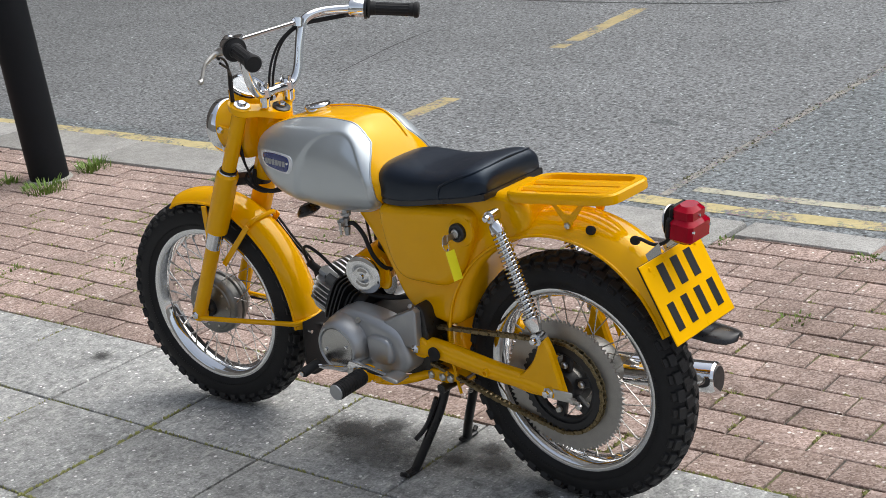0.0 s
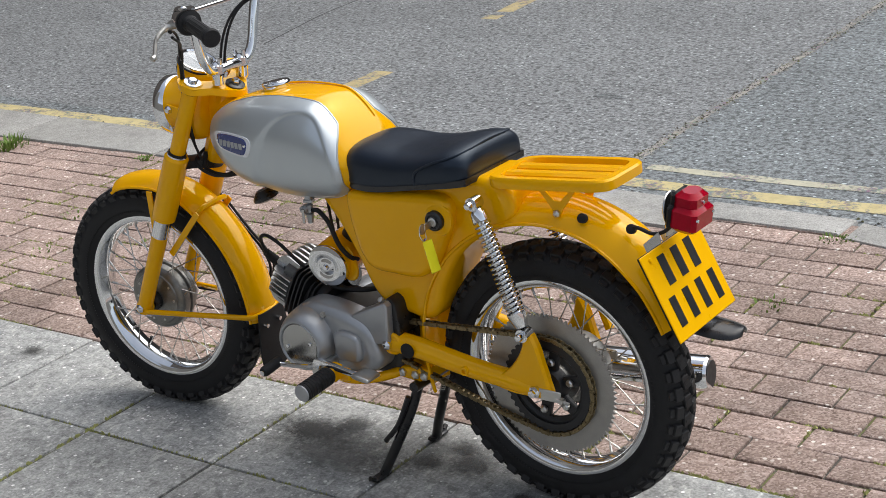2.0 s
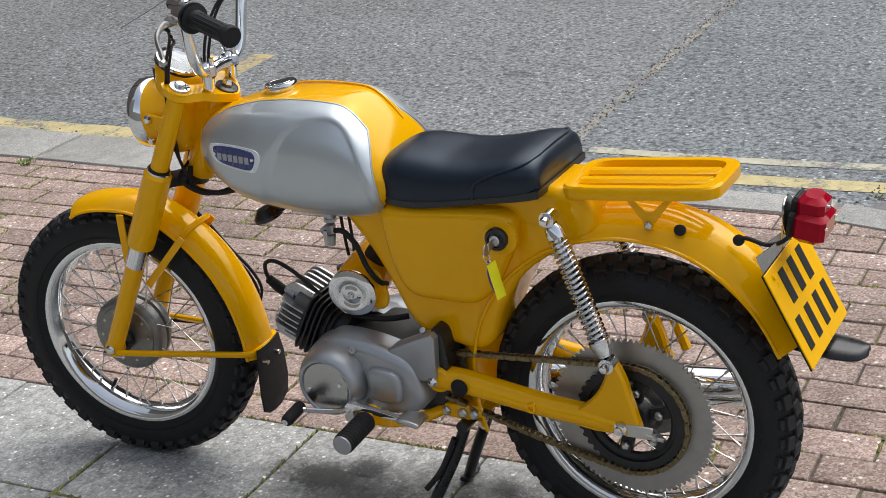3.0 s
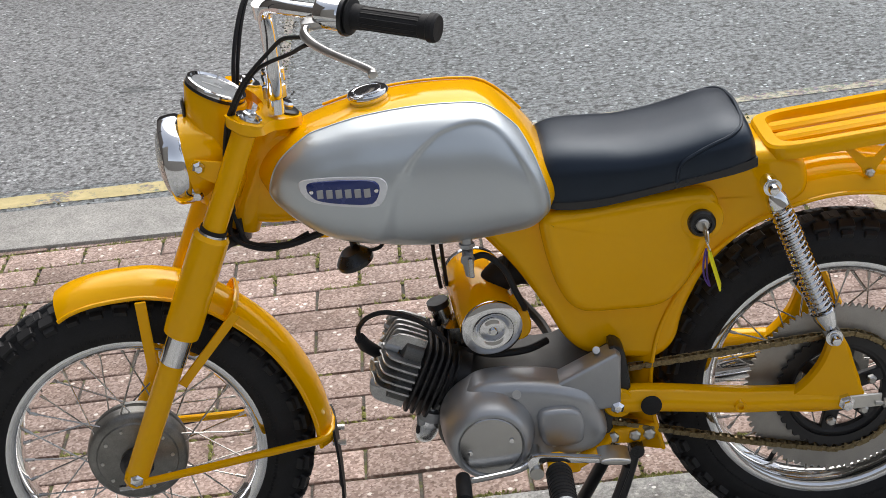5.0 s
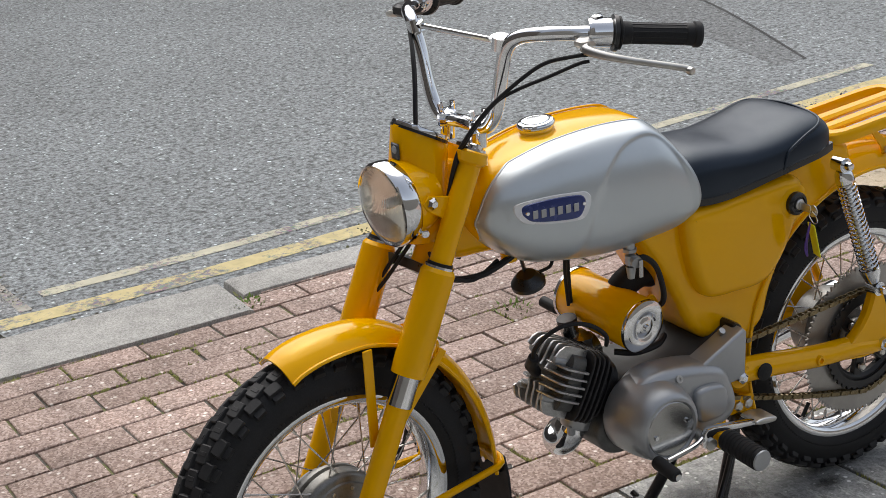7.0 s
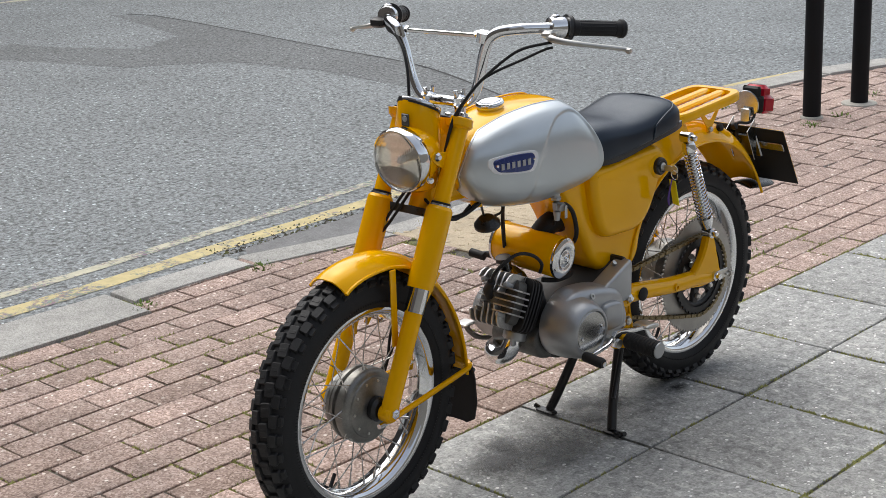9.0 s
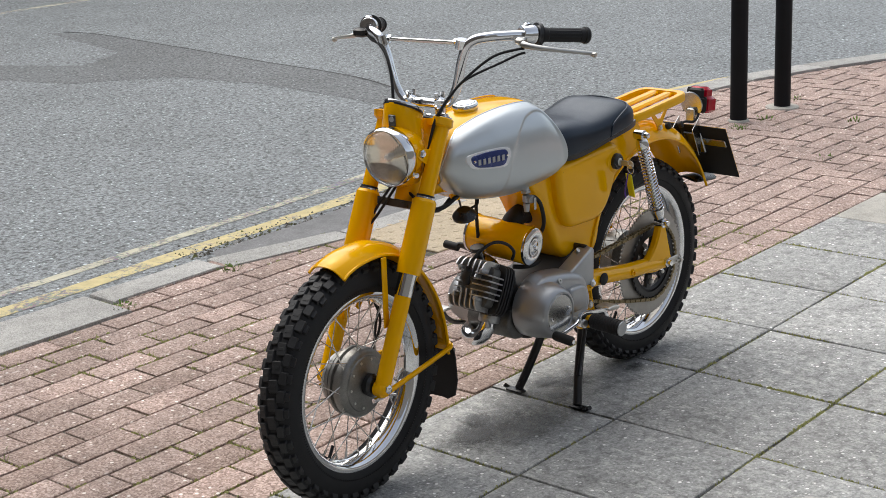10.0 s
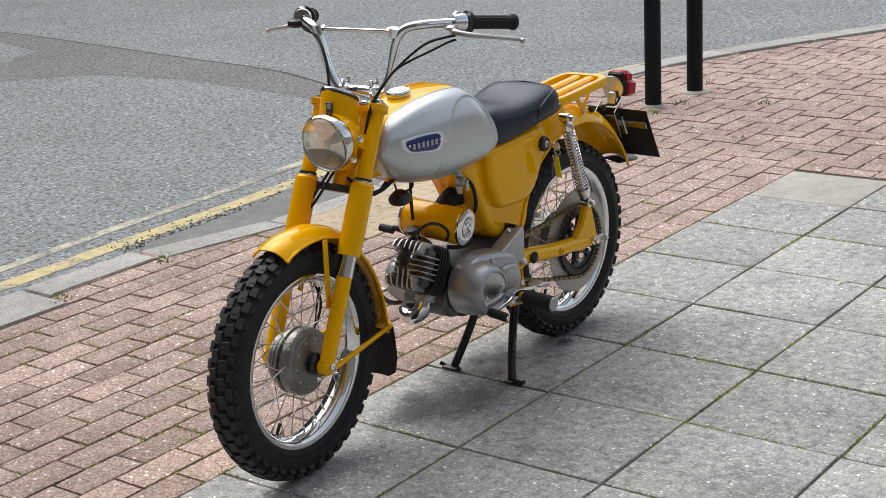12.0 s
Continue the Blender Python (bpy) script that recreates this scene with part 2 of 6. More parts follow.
POST_BLACK = plain("black_post_paint", (0.009, 0.010, 0.012), 0.58, var=0.2, scale=9, grain=300, bump=0.2, dist=0.0006, spec=0.18)
RED = plain("red_lens", (0.31, 0.0, 0.012), 0.10, 0.0, 0.0, var=0.10, scale=60, rvar=0.03, spec=0.35, tint=(1.0, 0.35, 0.4))
PLATE_Y = plain("plate_yellow", (0.90, 0.47, 0.0), 0.3, 0.0, 0.0, var=0.02, rvar=0.04, spec=0.2, tint=(1.0, 0.75, 0.3))
PLATE_INK = plain("plate_black_ink", (0.012, 0.012, 0.014), 0.4, var=0.1)
BLUE = plain("badge_blue", (0.012, 0.03, 0.16), 0.25, 0.2, 0.5, var=0.08)
WHITE = plain("white_enamel", (0.78, 0.79, 0.8), 0.25, 0.1, 0.3, var=0.03)
TAG_Y = plain("yellow_plastic_tag", (0.93, 0.85, 0.02), 0.3, var=0.04)
PURPLE = plain("purple_cord", (0.10, 0.05, 0.32), 0.5, var=0.2)
DIAL_DARK = plain("dark_dial_face", (0.05, 0.052, 0.055), 0.3, 0.2, var=0.2)
DIAL = plain("dial_face", (0.34, 0.355, 0.37), 0.3, 0.3, var=0.1)
# Dark tone of the unseen walls added for reflections.
DARK_WALL = plain("dark_unseen_wall", (0.10, 0.085, 0.075), 0.85, var=0.25, scale=1.5, grain=60, bump=0.3, dist=0.004)
LAMP_SILVER = plain("silvered_reflector", (0.92, 0.87, 0.78), 0.08, 1.0, var=0.04, rvar=0.05)
WALL = plain("plain_unseen_wall", (0.17, 0.165, 0.155), 0.8, var=0.12, scale=3, grain=90, bump=0.3, dist=0.002)
MOSS = plain("joint_moss", (0.29, 0.295, 0.10), 0.8, var=0.35, scale=40)
GRASS = plain("grass", (0.17, 0.27, 0.05), 0.6, var=0.35, scale=60)
LEAF = plain("dry_leaf", (0.5, 0.47, 0.4), 0.7, var=0.2, scale=60)


def glassy(name, color, rough):
    m, nt, p, pos = begin(name, rough)
    p.inputs["Base Color"].default_value = (*color, 1)
    p.inputs["Transmission Weight"].default_value, p.inputs["IOR"].default_value = 1.0, 1.45
    flutes = nt.nodes.new("ShaderNodeTexWave")
    flutes.bands_direction = "Y"
    flutes.inputs["Scale"].default_value = 90
    nt.links.new(pos, flutes.inputs["Vector"])
    bumped(nt, p, flutes.outputs[0], 0.12 if rough > 0.02 else 0.0, 0.001)
    return m


LENS = glassy("fluted_lens_glass", (0.97, 0.96, 0.93), 0.03)
GLASS = glassy("clear_glass", (0.97, 0.98, 0.98), 0.01)


# ---- mesh helpers ----
def catmull(pts, n=8, closed=False):
    pts = [Vector(p) for p in pts]
    m, out = len(pts), []
    for i in range(m if closed else m - 1):
        if closed:
            a, b, c, d = pts[i - 1], pts[i], pts[(i + 1) % m], pts[(i + 2) % m]
        else:
            a, b, c, d = pts[max(i - 1, 0)], pts[i], pts[i + 1], pts[min(i + 2, m - 1)]
        for k in range(n):
            t = k / n
            out.append(0.5 * (2 * b + (c - a) * t + (2 * a - 5 * b + 4 * c - d) * t * t + (3 * b - a - 3 * c + d) * t**3))
    if not closed:
        out.append(pts[-1])
    return out


def lerp_at(table, x):
    xs, ys = zip(*sorted(table))
    return float(np.interp(x, xs, ys))


class Shape:
    """Collects faces of one mesh."""

    def __init__(self):
        self.v, self.f = [], []

    def add(self, verts, faces, m=None):
        o = len(self.v)
        self.v += [(m @ Vector(p)) if m else Vector(p) for p in verts]
        self.f += [tuple(i + o for i in f) for f in faces]
        return self

    def rings(self, rings, cap=True, closed=True, m=None):
        n = len(rings[0])
        verts = [p for r in rings for p in r]
        faces = []
        for i in range(len(rings) - 1):
            for j in range(n if closed else n - 1):
                k = (j + 1) % n
                faces.append((i * n + j, i * n + k, (i + 1) * n + k, (i + 1) * n + j))
        if cap and closed:
            faces += [tuple(range(n))[::-1], tuple((len(rings) - 1) * n + j for j in range(n))]
        return self.add(verts, faces, m)

    def tube(self, path, r, n=12, cap=True, closed=False, m=None, flat=1.0):
        path = [Vector(p) for p in path]
        k = len(path)
        tang = []
        for i in range(k):
            a = path[i - 1] if (i or closed) else path[0]
            b = path[(i + 1) % k] if (i < k - 1 or closed) else path[-1]
            tang.append((b - a).normalized())
        side = tang[0].orthogonal().normalized()
        rings = []
        for i, (p, t) in enumerate(zip(path, tang)):
            side = (side - t * side.dot(t)).normalized()
            up = t.cross(side)
            rr = r[i] if isinstance(r, (list, tuple)) else r
            rings.append([p + rr * (math.cos(2 * math.pi * j / n) * side + flat * math.sin(2 * math.pi * j / n) * up) for j in range(n)])
        if closed:
            rings.append(rings[0])
        return self.rings(rings, cap and not closed, True, m)

    def turned(self, profile, origin=(0, 0, 0), axis=(0, 1, 0), n=32, m=None, cap=True):
        """A profile of (radius, distance along the axis), turned round the axis."""
        axis = Vector(axis).normalized()
        u = axis.orthogonal().normalized()
        w = axis.cross(u)
        o = Vector(origin)
        rings = [[o + axis * d + r * (math.cos(2 * math.pi * j / n) * u + math.sin(2 * math.pi * j / n) * w) for j in range(n)] for r, d in profile]
        return self.rings(rings, cap, True, m)

    def box(self, c, s, m=None, bev=0.0):
        x, y, z = (v / 2 for v in s)
        b = min(bev, x * 0.9, y * 0.9, z * 0.9)
        if b <= 0:
            vs = [(c[0] + i * x, c[1] + j * y, c[2] + k * z) for k in (-1, 1) for i, j in ((-1, -1), (1, -1), (1, 1), (-1, 1))]
            return self.add(vs, [(3, 2, 1, 0), (4, 5, 6, 7), (0, 1, 5, 4), (1, 2, 6, 5), (2, 3, 7, 6), (3, 0, 4, 7)], m)
        def ring(dx, dy, z_):
            r = []
            for sx, sy, order in ((1, 1, 0), (-1, 1, 1), (-1, -1, 0), (1, -1, 1)):
                pts = [(sx * dx, sy * (dy - b)), (sx * (dx - b), sy * dy)]
                r += [(c[0] + px, c[1] + py, c[2] + z_) for px, py in (pts[::-1] if order else pts)]
            return r
        return self.rings([ring(x - b, y - b, -z), ring(x, y, -z + b), ring(x, y, z - b), ring(x - b, y - b, z)], True, True, m)

    def slab(self, outline, y0, y1, bev=0.01, steps=3, m=None, both=True, ring_in=False):
        """An outline in x and z, thickened along y with rounded rims."""
        pts = [Vector((p[0], p[1])) for p in outline]
        if sum(a.x * b.y - b.x * a.y for a, b in zip(pts, pts[1:] + pts[:1])) < 0:
            pts.reverse()
        k, nor = len(pts), []
        for i in range(k):
            e = pts[(i + 1) % k] - pts[i - 1]
            nor.append(Vector((-e.y, e.x)).normalized())
        prof = []
        sgn = 1 if y1 > y0 else -1
        if both:
            prof += [(bev * (1 - math.sin(a)), y0 + sgn * bev * (1 - math.cos(a))) for a in (math.pi / 2 * s / steps for s in range(steps + 1))]
            prof = [(bev * (1 - math.sin(math.pi / 2 * s / steps)), y0 + sgn * bev * (1 - math.cos(math.pi / 2 * s / steps))) for s in range(steps + 1)]
        else:
            prof = [(0, y0)]
        prof += [(bev * (1 - math.cos(math.pi / 2 * s / steps)), y1 - sgn * bev * (1 - math.sin(math.pi / 2 * s / steps))) for s in range(steps + 1)]
        if ring_in:
            prof.append((bev + 0.004, y1))
        rings = [[(p.x + q.x * ins, y, p.y + q.y * ins) for p, q in zip(pts, nor)] for ins, y in prof]
        return self.rings(rings, True, True, m)

    def mesh(self, name, sharp=32):
        me = bpy.data.meshes.new(name)
        me.from_pydata([tuple(p) for p in self.v], [], self.f)
        bm = bmesh.new()
        bm.from_mesh(me)
        bmesh.ops.remove_doubles(bm, verts=bm.verts, dist=1e-6)
        bmesh.ops.triangulate(bm, faces=[f for f in bm.faces if len(f.verts) > 4])
        bmesh.ops.recalc_face_normals(bm, faces=bm.faces)
        bm.to_mesh(me)
        bm.free()
        me.shade_smooth()
        me.set_sharp_from_angle(angle=radians(sharp))
        return me


def part(name, shape, material, parent=None, label="", m=None, sharp=32):
    me = shape if isinstance(shape, bpy.types.Mesh) else shape.mesh(name, sharp)
    if not me.materials:
        me.materials.append(material)
    ob = new(name, me)
    if m:
        ob.matrix_basis = m
    ob.parent = parent
    return tagged(ob, label)


def thing(name, label, category, group="", kind=""):
    return tagged(new(name), label, category, group, kind)


def mirror_y(pts):
    return [(p[0], -p[1], p[2]) for p in pts]


# ---- ground ----
ROAD_Z = -0.03
s = Shape()
s.add([(-400, -400, ROAD_Z), (400, -400, ROAD_Z), (400, 400, ROAD_Z), (-400, 400, ROAD_Z)], [(0, 1, 2, 3)])
tagged(part("road", s, ASPHALT), "grey worn asphalt road with pale aggregate", "road", kind="structure")


def flat_patch(name, outline, z, material, label, category="road marking"):
    sh = Shape().add([(x, y, z) for x, y in outline], [tuple(range(len(outline)))])
    return tagged(part(name, sh, material), label, category, kind="structure")


def ribbon(name, line, width, z, material, label):
    """A painted strip along a line, with slightly uneven edges."""
    pts = catmull([(x, y, 0) for x, y in line], 14)
    left, right = [], []
    for i, p in enumerate(pts):
        t = (pts[min(i + 1, len(pts) - 1)] - pts[max(i - 1, 0)]).normalized()
        n = Vector((-t.y, t.x, 0))
        w = width * (0.5 + 0.08 * noise.noise(p * 9))
        left.append((*(p + n * w).xy, z))
        right.append((*(p - n * w).xy, z))
    k = len(pts)
    sh = Shape().add(left + right, [(i, i + 1, k + i + 1, k + i) for i in range(k - 1)])
    return tagged(part(name, sh, material), label, "road marking", kind="structure")


KERB_LINE = [(9.0, -1.33, -1.65), (8.1, -1.35, -1.67), (7.2, -1.37, -1.69), (6.3, -1.395, -1.72), (5.4, -1.415, -1.745), (4.6, -1.435, -1.765), (3.75, -1.455, -1.768), (2.9, -1.50, -1.77), (2.05, -1.51, -1.785), (0.645, -1.535, -1.785)]
KERB_NARROW = [(0.635, -1.655, -1.80), (0.15, -1.668, -1.805)]
KERB_DROP = [(0.14, -1.645, -1.79), (-0.393, -1.547, -1.661), (-1.012, -1.547, -1.656), (-1.63, -1.666, -1.79), (-2.355, -1.898, -2.034)]
KERB_FAR = [(-2.355, -1.929, -2.086), (-3.193, -1.979, -2.136), (-3.72, -1.913, -2.08), (-4.25, -1.752, -1.92), (-4.78, -1.537, -1.707), (-5.3, -1.309, -1.478), (-6.0, -0.96, -1.134), (-6.75, -0.52, -0.70), (-7.45, 0.02, -0.18), (-8.15, 0.74, 0.52), (-8.75, 1.6, 1.35), (-9.25, 2.6, 2.3), (-9.65, 4.2, 3.9)]
inner = [(x, a) for x, a, b in KERB_LINE + KERB_NARROW + KERB_DROP + KERB_FAR]


def kerb_y(x):
    """The kerb's inner edge at x."""
    xs = sorted(inner)
    return float(np.interp(x, [p[0] for p in xs], [p[1] for p in xs]))


BED_Z = -0.006
bed = Shape()
edge = [(x, (a + b) / 2) for x, a, b in KERB_LINE] + [(x, (a + b) / 2) for x, a, b in KERB_NARROW + KERB_DROP + KERB_FAR]
for (x0, y0), (x1, y1) in zip(edge, edge[1:]):
    bed.add([(x0, 4.7, BED_Z), (x1, 4.7, BED_Z), (x1, y1, BED_Z), (x0, y0, BED_Z)], [(0, 1, 2, 3)])
pavement = tagged(part("pavement", bed, JOINT), "footway of grey concrete slabs and red pavers with mossy joints", "pavement", kind="structure")

flat_patch("road_patch", [(-3.02, -7.5), (-3.17, -7.05), (-3.07, -5.99), (-2.96, -5.01), (-2.88, -4.16), (-2.72, -3.61), (-2.34, -2.68), (-2.18, -2.67), (-2.32, -3.27), (-2.38, -3.72), (-2.43, -4.39), (-2.3, -5.1), (-1.84, -5.45), (-1.66, -5.97), (-1.47, -6.57), (-1.9, -6.91), (-1.99, -6.49), (-2.27, -5.95), (-2.72, -6.19), (-2.86, -6.78)], ROAD_Z + 0.0012, ASPHALT_NEW, "dark asphalt trench repair", "road")
flat_patch("road_patch", [(4.38, -5.15), (4.16, -5.19), (3.44, -5.2), (2.56, -5.34), (2.39, -5.63), (2.34, -9.0), (7, -9.0), (7, -5.0)], ROAD_Z + 0.0013, ASPHALT_COARSE, "pale broken surface at the far side of the parking lane", "road")
SEAM = [(1.13, -2.03), (1.16, -2.5), (1.185, -3.08), (1.225, -4.1), (1.34, -5.88), (1.36, -9.0)]
flat_patch("road_lane", SEAM + [(12, -9.0), (12, -2.0)], ROAD_Z + 0.0009, ASPHALT_COARSE, "coarse worn asphalt of the parking lane", "road")
ribbon("road_seam", SEAM, 0.034, ROAD_Z + 0.0018, worn_paint("gritty_seam", (0.40, 0.37, 0.32), 0.50), "gritty pale seam between two asphalt layers")
ribbon("road_crack", [(-3.1, -7.4), (-3.17, -7.05), (-3.07, -5.99), (-2.96, -5.01), (-2.88, -4.16), (-2.72, -3.61), (-2.34, -2.68)], 0.016, ROAD_Z + 0.0022, CRACK, "dark crack along the edge of the trench repair")
ribbon("road_crack", [(4.28, -5.16), (3.44, -5.19), (2.56, -5.33), (2.39, -5.63)], 0.02, ROAD_Z + 0.0022, CRACK, "dark broken edge of the old surface")
ribbon("road_crack", [(3.93, -3.24), (4.02, -3.58), (4.09, -3.83), (4.13, -4.04), (4.155, -4.27)], 0.010, ROAD_Z + 0.0022, CRACK, "fine dark crack in the parking lane")
flat_patch("oil_stain", [(1.676 + 0.075 * math.cos(k * 0.785) * (1 + 0.25 * math.sin(k * 2.2)), -2.90 + 0.04 * math.sin(k * 0.785) * (1 + 0.25 * math.cos(k * 1.7))) for k in range(8)], ROAD_Z + 0.0014, ASPHALT_NEW, "small dark oil stain on the asphalt", "stain")
rnd = random.Random(11)
SEAM_X = lambda y: float(np.interp(-y, [-p[1] for p in SEAM], [p[0] for p in SEAM]))


def grains(name, spots, material, label):
    """Loose angular grit: one small five-sided chip at each (x, y, z, size)."""
    sh = Shape()
    for x, y, z, r in spots:
        a0 = rnd.uniform(0, 6.28)
        ring = [(x + r * rnd.uniform(0.6, 1.1) * math.cos(a0 + k * 1.257), y + r * rnd.uniform(0.6, 1.1) * math.sin(a0 + k * 1.257), z - 0.001) for k in range(5)]
        sh.add(ring + [(x + rnd.uniform(-0.3, 0.3) * r, y, z + r * rnd.uniform(0.4, 0.8))], [(k, (k + 1) % 5, 5) for k in range(5)])
    me = bpy.data.meshes.new(name)
    me.from_pydata([tuple(p) for p in sh.v], [], sh.f)
    return tagged(part(name, me, material), label, "grit", kind="stuff")


def seam_spots(n, spread, size):
    out = []
    while len(out) < n:
        y = rnd.uniform(-7.5, -2.1)
        x = SEAM_X(y) + rnd.gauss(0, spread) + 0.02 * noise.noise(Vector((0, y * 5, 0)))
        out.append((x, y, ROAD_Z + 0.002, size * rnd.uniform(0.5, 1.2)))
    return out


grains("seam_grit", seam_spots(1500, 0.022, 0.006), KERB, "pale grit along the seam in the asphalt")
grains("seam_tar", seam_spots(600, 0.016, 0.007), JOINT, "dark broken tar along the seam in the asphalt")
gutter = []
for _ in range(5200):
    x = rnd.uniform(-2.2, 8.0)
    d = abs(rnd.gauss(0, 0.035)) + 0.004
    edge_y = float(np.interp(-x, [-p[0] for p in KERB_LINE + KERB_NARROW], [p[2] for p in KERB_LINE + KERB_NARROW])) if x > 0.1 else -1.905 - 0.115 * max(0.0, -x - 0.8)
    if x < 0.1:
        d *= 1.7
    if noise.noise(Vector((x * 2.3, 4.0, 0))) + 0.4 * noise.noise(Vector((x * 9, 1.0, 0))) < -0.12:
        continue
    gutter.append((x, edge_y - d, ROAD_Z + 0.002, rnd.uniform(0.003, 0.009)))
grains("gutter_dirt", gutter[: len(gutter) * 3 // 4], JOINT, "dark leaf mould and dirt lying in the gutter")
grains("gutter_grit", gutter[len(gutter) * 3 // 4:], KERB, "pale loose grit lying in the gutter")
ribbon("yellow_line", [(9, -1.76), (6, -1.81), (4.33, -1.86), (3.2, -1.892), (2.61, -1.902)], 0.13, ROAD_Z + 0.0016, LINE_YELLOW, "worn solid yellow line beside the kerb")
ribbon("yellow_line", [(2.41, -1.93), (1.3, -1.965), (1.0, -1.965), (0.65, -1.972), (0.3, -1.995), (0.03, -2.015), (-0.587, -2.044), (-1.517, -2.118), (-2.35, -2.20), (-3.187, -2.248), (-3.82, -2.175), (-4.35, -2.004), (-4.985, -1.74), (-5.61, -1.46), (-6.4, -1.02), (-7.2, -0.42)], 0.085, ROAD_Z + 0.0016, LINE_YELLOW, "worn solid yellow line beside the kerb")
ribbon("yellow_line", [(1.06, -2.135), (0.5, -2.15), (-0.05, -2.20), (-0.78, -2.25), (-1.617, -2.34), (-2.45, -2.43)], 0.055, ROAD_Z + 0.0016, LINE_FADED, "faded second yellow line on the road")
for y0, y1, x0, x1 in ((-2.456, -2.967, 2.885, 2.914), (-4.03, -4.128, 3.077, 3.09), (-4.206, -5.06, 3.094, 3.223), (-5.4, -6.28, 3.28, 3.387), (-6.68, -7.55, 3.44, 3.54)):
    ribbon("bay_line", [(x0, y0), ((x0 + x1) / 2, (y0 + y1) / 2), (x1, y1)], 0.10, ROAD_Z + 0.0016, LINE_BUFF, "worn buff parking bay dash on the road")
ribbon("far_line", [(-1.97, -8.95), (-3.2, -8.83), (-3.76, -8.87), (-5.39, -8.91)], 0.10, ROAD_Z + 0.0016, LINE_FADED, "faded line on the far side of the road")

kerb = tagged(new("kerb"), "pale weathered stone kerb edging", "kerb", kind="structure")


def stone(quad, top, low, gap=0.004):
    """A kerb stone on a quad of ground points, with worn top edges."""
    c = sum((Vector((*p, 0)) for p in quad), Vector()) / 4
    def ring(shrink, z):
        r = []
        for p in quad:
            d = Vector((*p, 0)) - c
            q = c + d * (1 - shrink / d.length)
            r.append((q.x, q.y, z))
        return r
    return Shape().rings([ring(gap, low), ring(gap, top - 0.012), ring(gap + 0.004, top - 0.004), ring(gap + 0.014, top)])


for chain_pts, top in ((KERB_LINE, 0.008), (KERB_NARROW, 0.006), (KERB_DROP, 0.003), (KERB_FAR, 0.012)):
    for (x0, a0, b0), (x1, a1, b1) in zip(chain_pts, chain_pts[1:]):
        part("kerb_stone", stone([(x0, a0), (x1, a1), (x1, b1), (x0, b0)], top + random.uniform(-0.002, 0.002), -0.12), KERB, kerb)
flat_patch("gutter_wedge", [(0.087, -1.79), (-0.388, -1.664), (-1.008, -1.66), (-1.626, -1.794), (-2.299, -2.027), (-2.297, -2.102), (-1.622, -2.027), (-1.0, -1.964), (-0.435, -1.90), (0.028, -1.885)], -0.012, WEDGE, "worn grey concrete wedge in front of the dropped kerb", "kerb")

# ---- motorcycle ----
STAND = Matrix.Translation((0.498, -0.005, 0)) @ Matrix.Rotation(radians(1.0), 4, "Z") @ Matrix.Translation((-0.5, 0, 0))
bike = thing("motorcycle", "small yellow and silver vintage trail motorcycle on its centre stand", "motorcycle")
bike.matrix_basis = STAND
HEAD = Vector((0.862, 0, 0.85))
STEER = Matrix.Translation(HEAD + Vector((0.004, 0, 0))) @ Matrix.Rotation(radians(1.4), 4, "X") @ Matrix.Rotation(radians(5.2), 4, Vector((-0.42, 0, 0.907))) @ Matrix.Translation(-HEAD)
REAR, FRONT = Vector((0.035, 0, 0.2875)), Vector((1.1625, -0.003, 0.2885))


rnd = random.Random(3)
# wheels
def tread_shape(R, half, rows):
    """Rubber blocks round a tyre of outer radius R: rows of (side offset, width, length, count, phase, skew)."""
    sh = Shape()
    for off, w, ln, count, phase, skew in rows:
        base = R - 0.0062 - (0.018 * (off / half) ** 2 if abs(off) < half * 0.8 else 0.0195)
        tilt = math.atan2(off, 0.055)
        for i in range(count):
            a = 2 * math.pi * (i + phase) / count
            m = Matrix.Rotation(a, 4, "Y") @ Matrix.Translation((0, off, base)) @ Matrix.Rotation(-tilt, 4, "X") @ Matrix.Rotation(skew, 4, "Z")
            x, y = ln / 2 * rnd.uniform(0.95, 1.04), w / 2 * rnd.uniform(0.95, 1.04)
            def ring(k, z):
                return [(sx * x * k * cx, sy * y * k * cy, z) for sx, sy, cx, cy in ((-1, -1, 1, 0.82), (-1, -1, 0.86, 1), (1, -1, 0.86, 1), (1, -1, 1, 0.82), (1, 1, 1, 0.82), (1, 1, 0.86, 1), (-1, 1, 0.86, 1), (-1, 1, 1, 0.82))]
            sh.rings([ring(1.10, -0.006), ring(1.0, 0.0034), ring(0.90, 0.0050)], m=m)
            # the cross slot that splits a block shows as a raised bar on each half
            if off and abs(off) < half * 0.5:
                sh.box((0, 0, 0.0051), (x * 0.5, y * 1.3, 0.0014), m, 0.0004)
    return sh


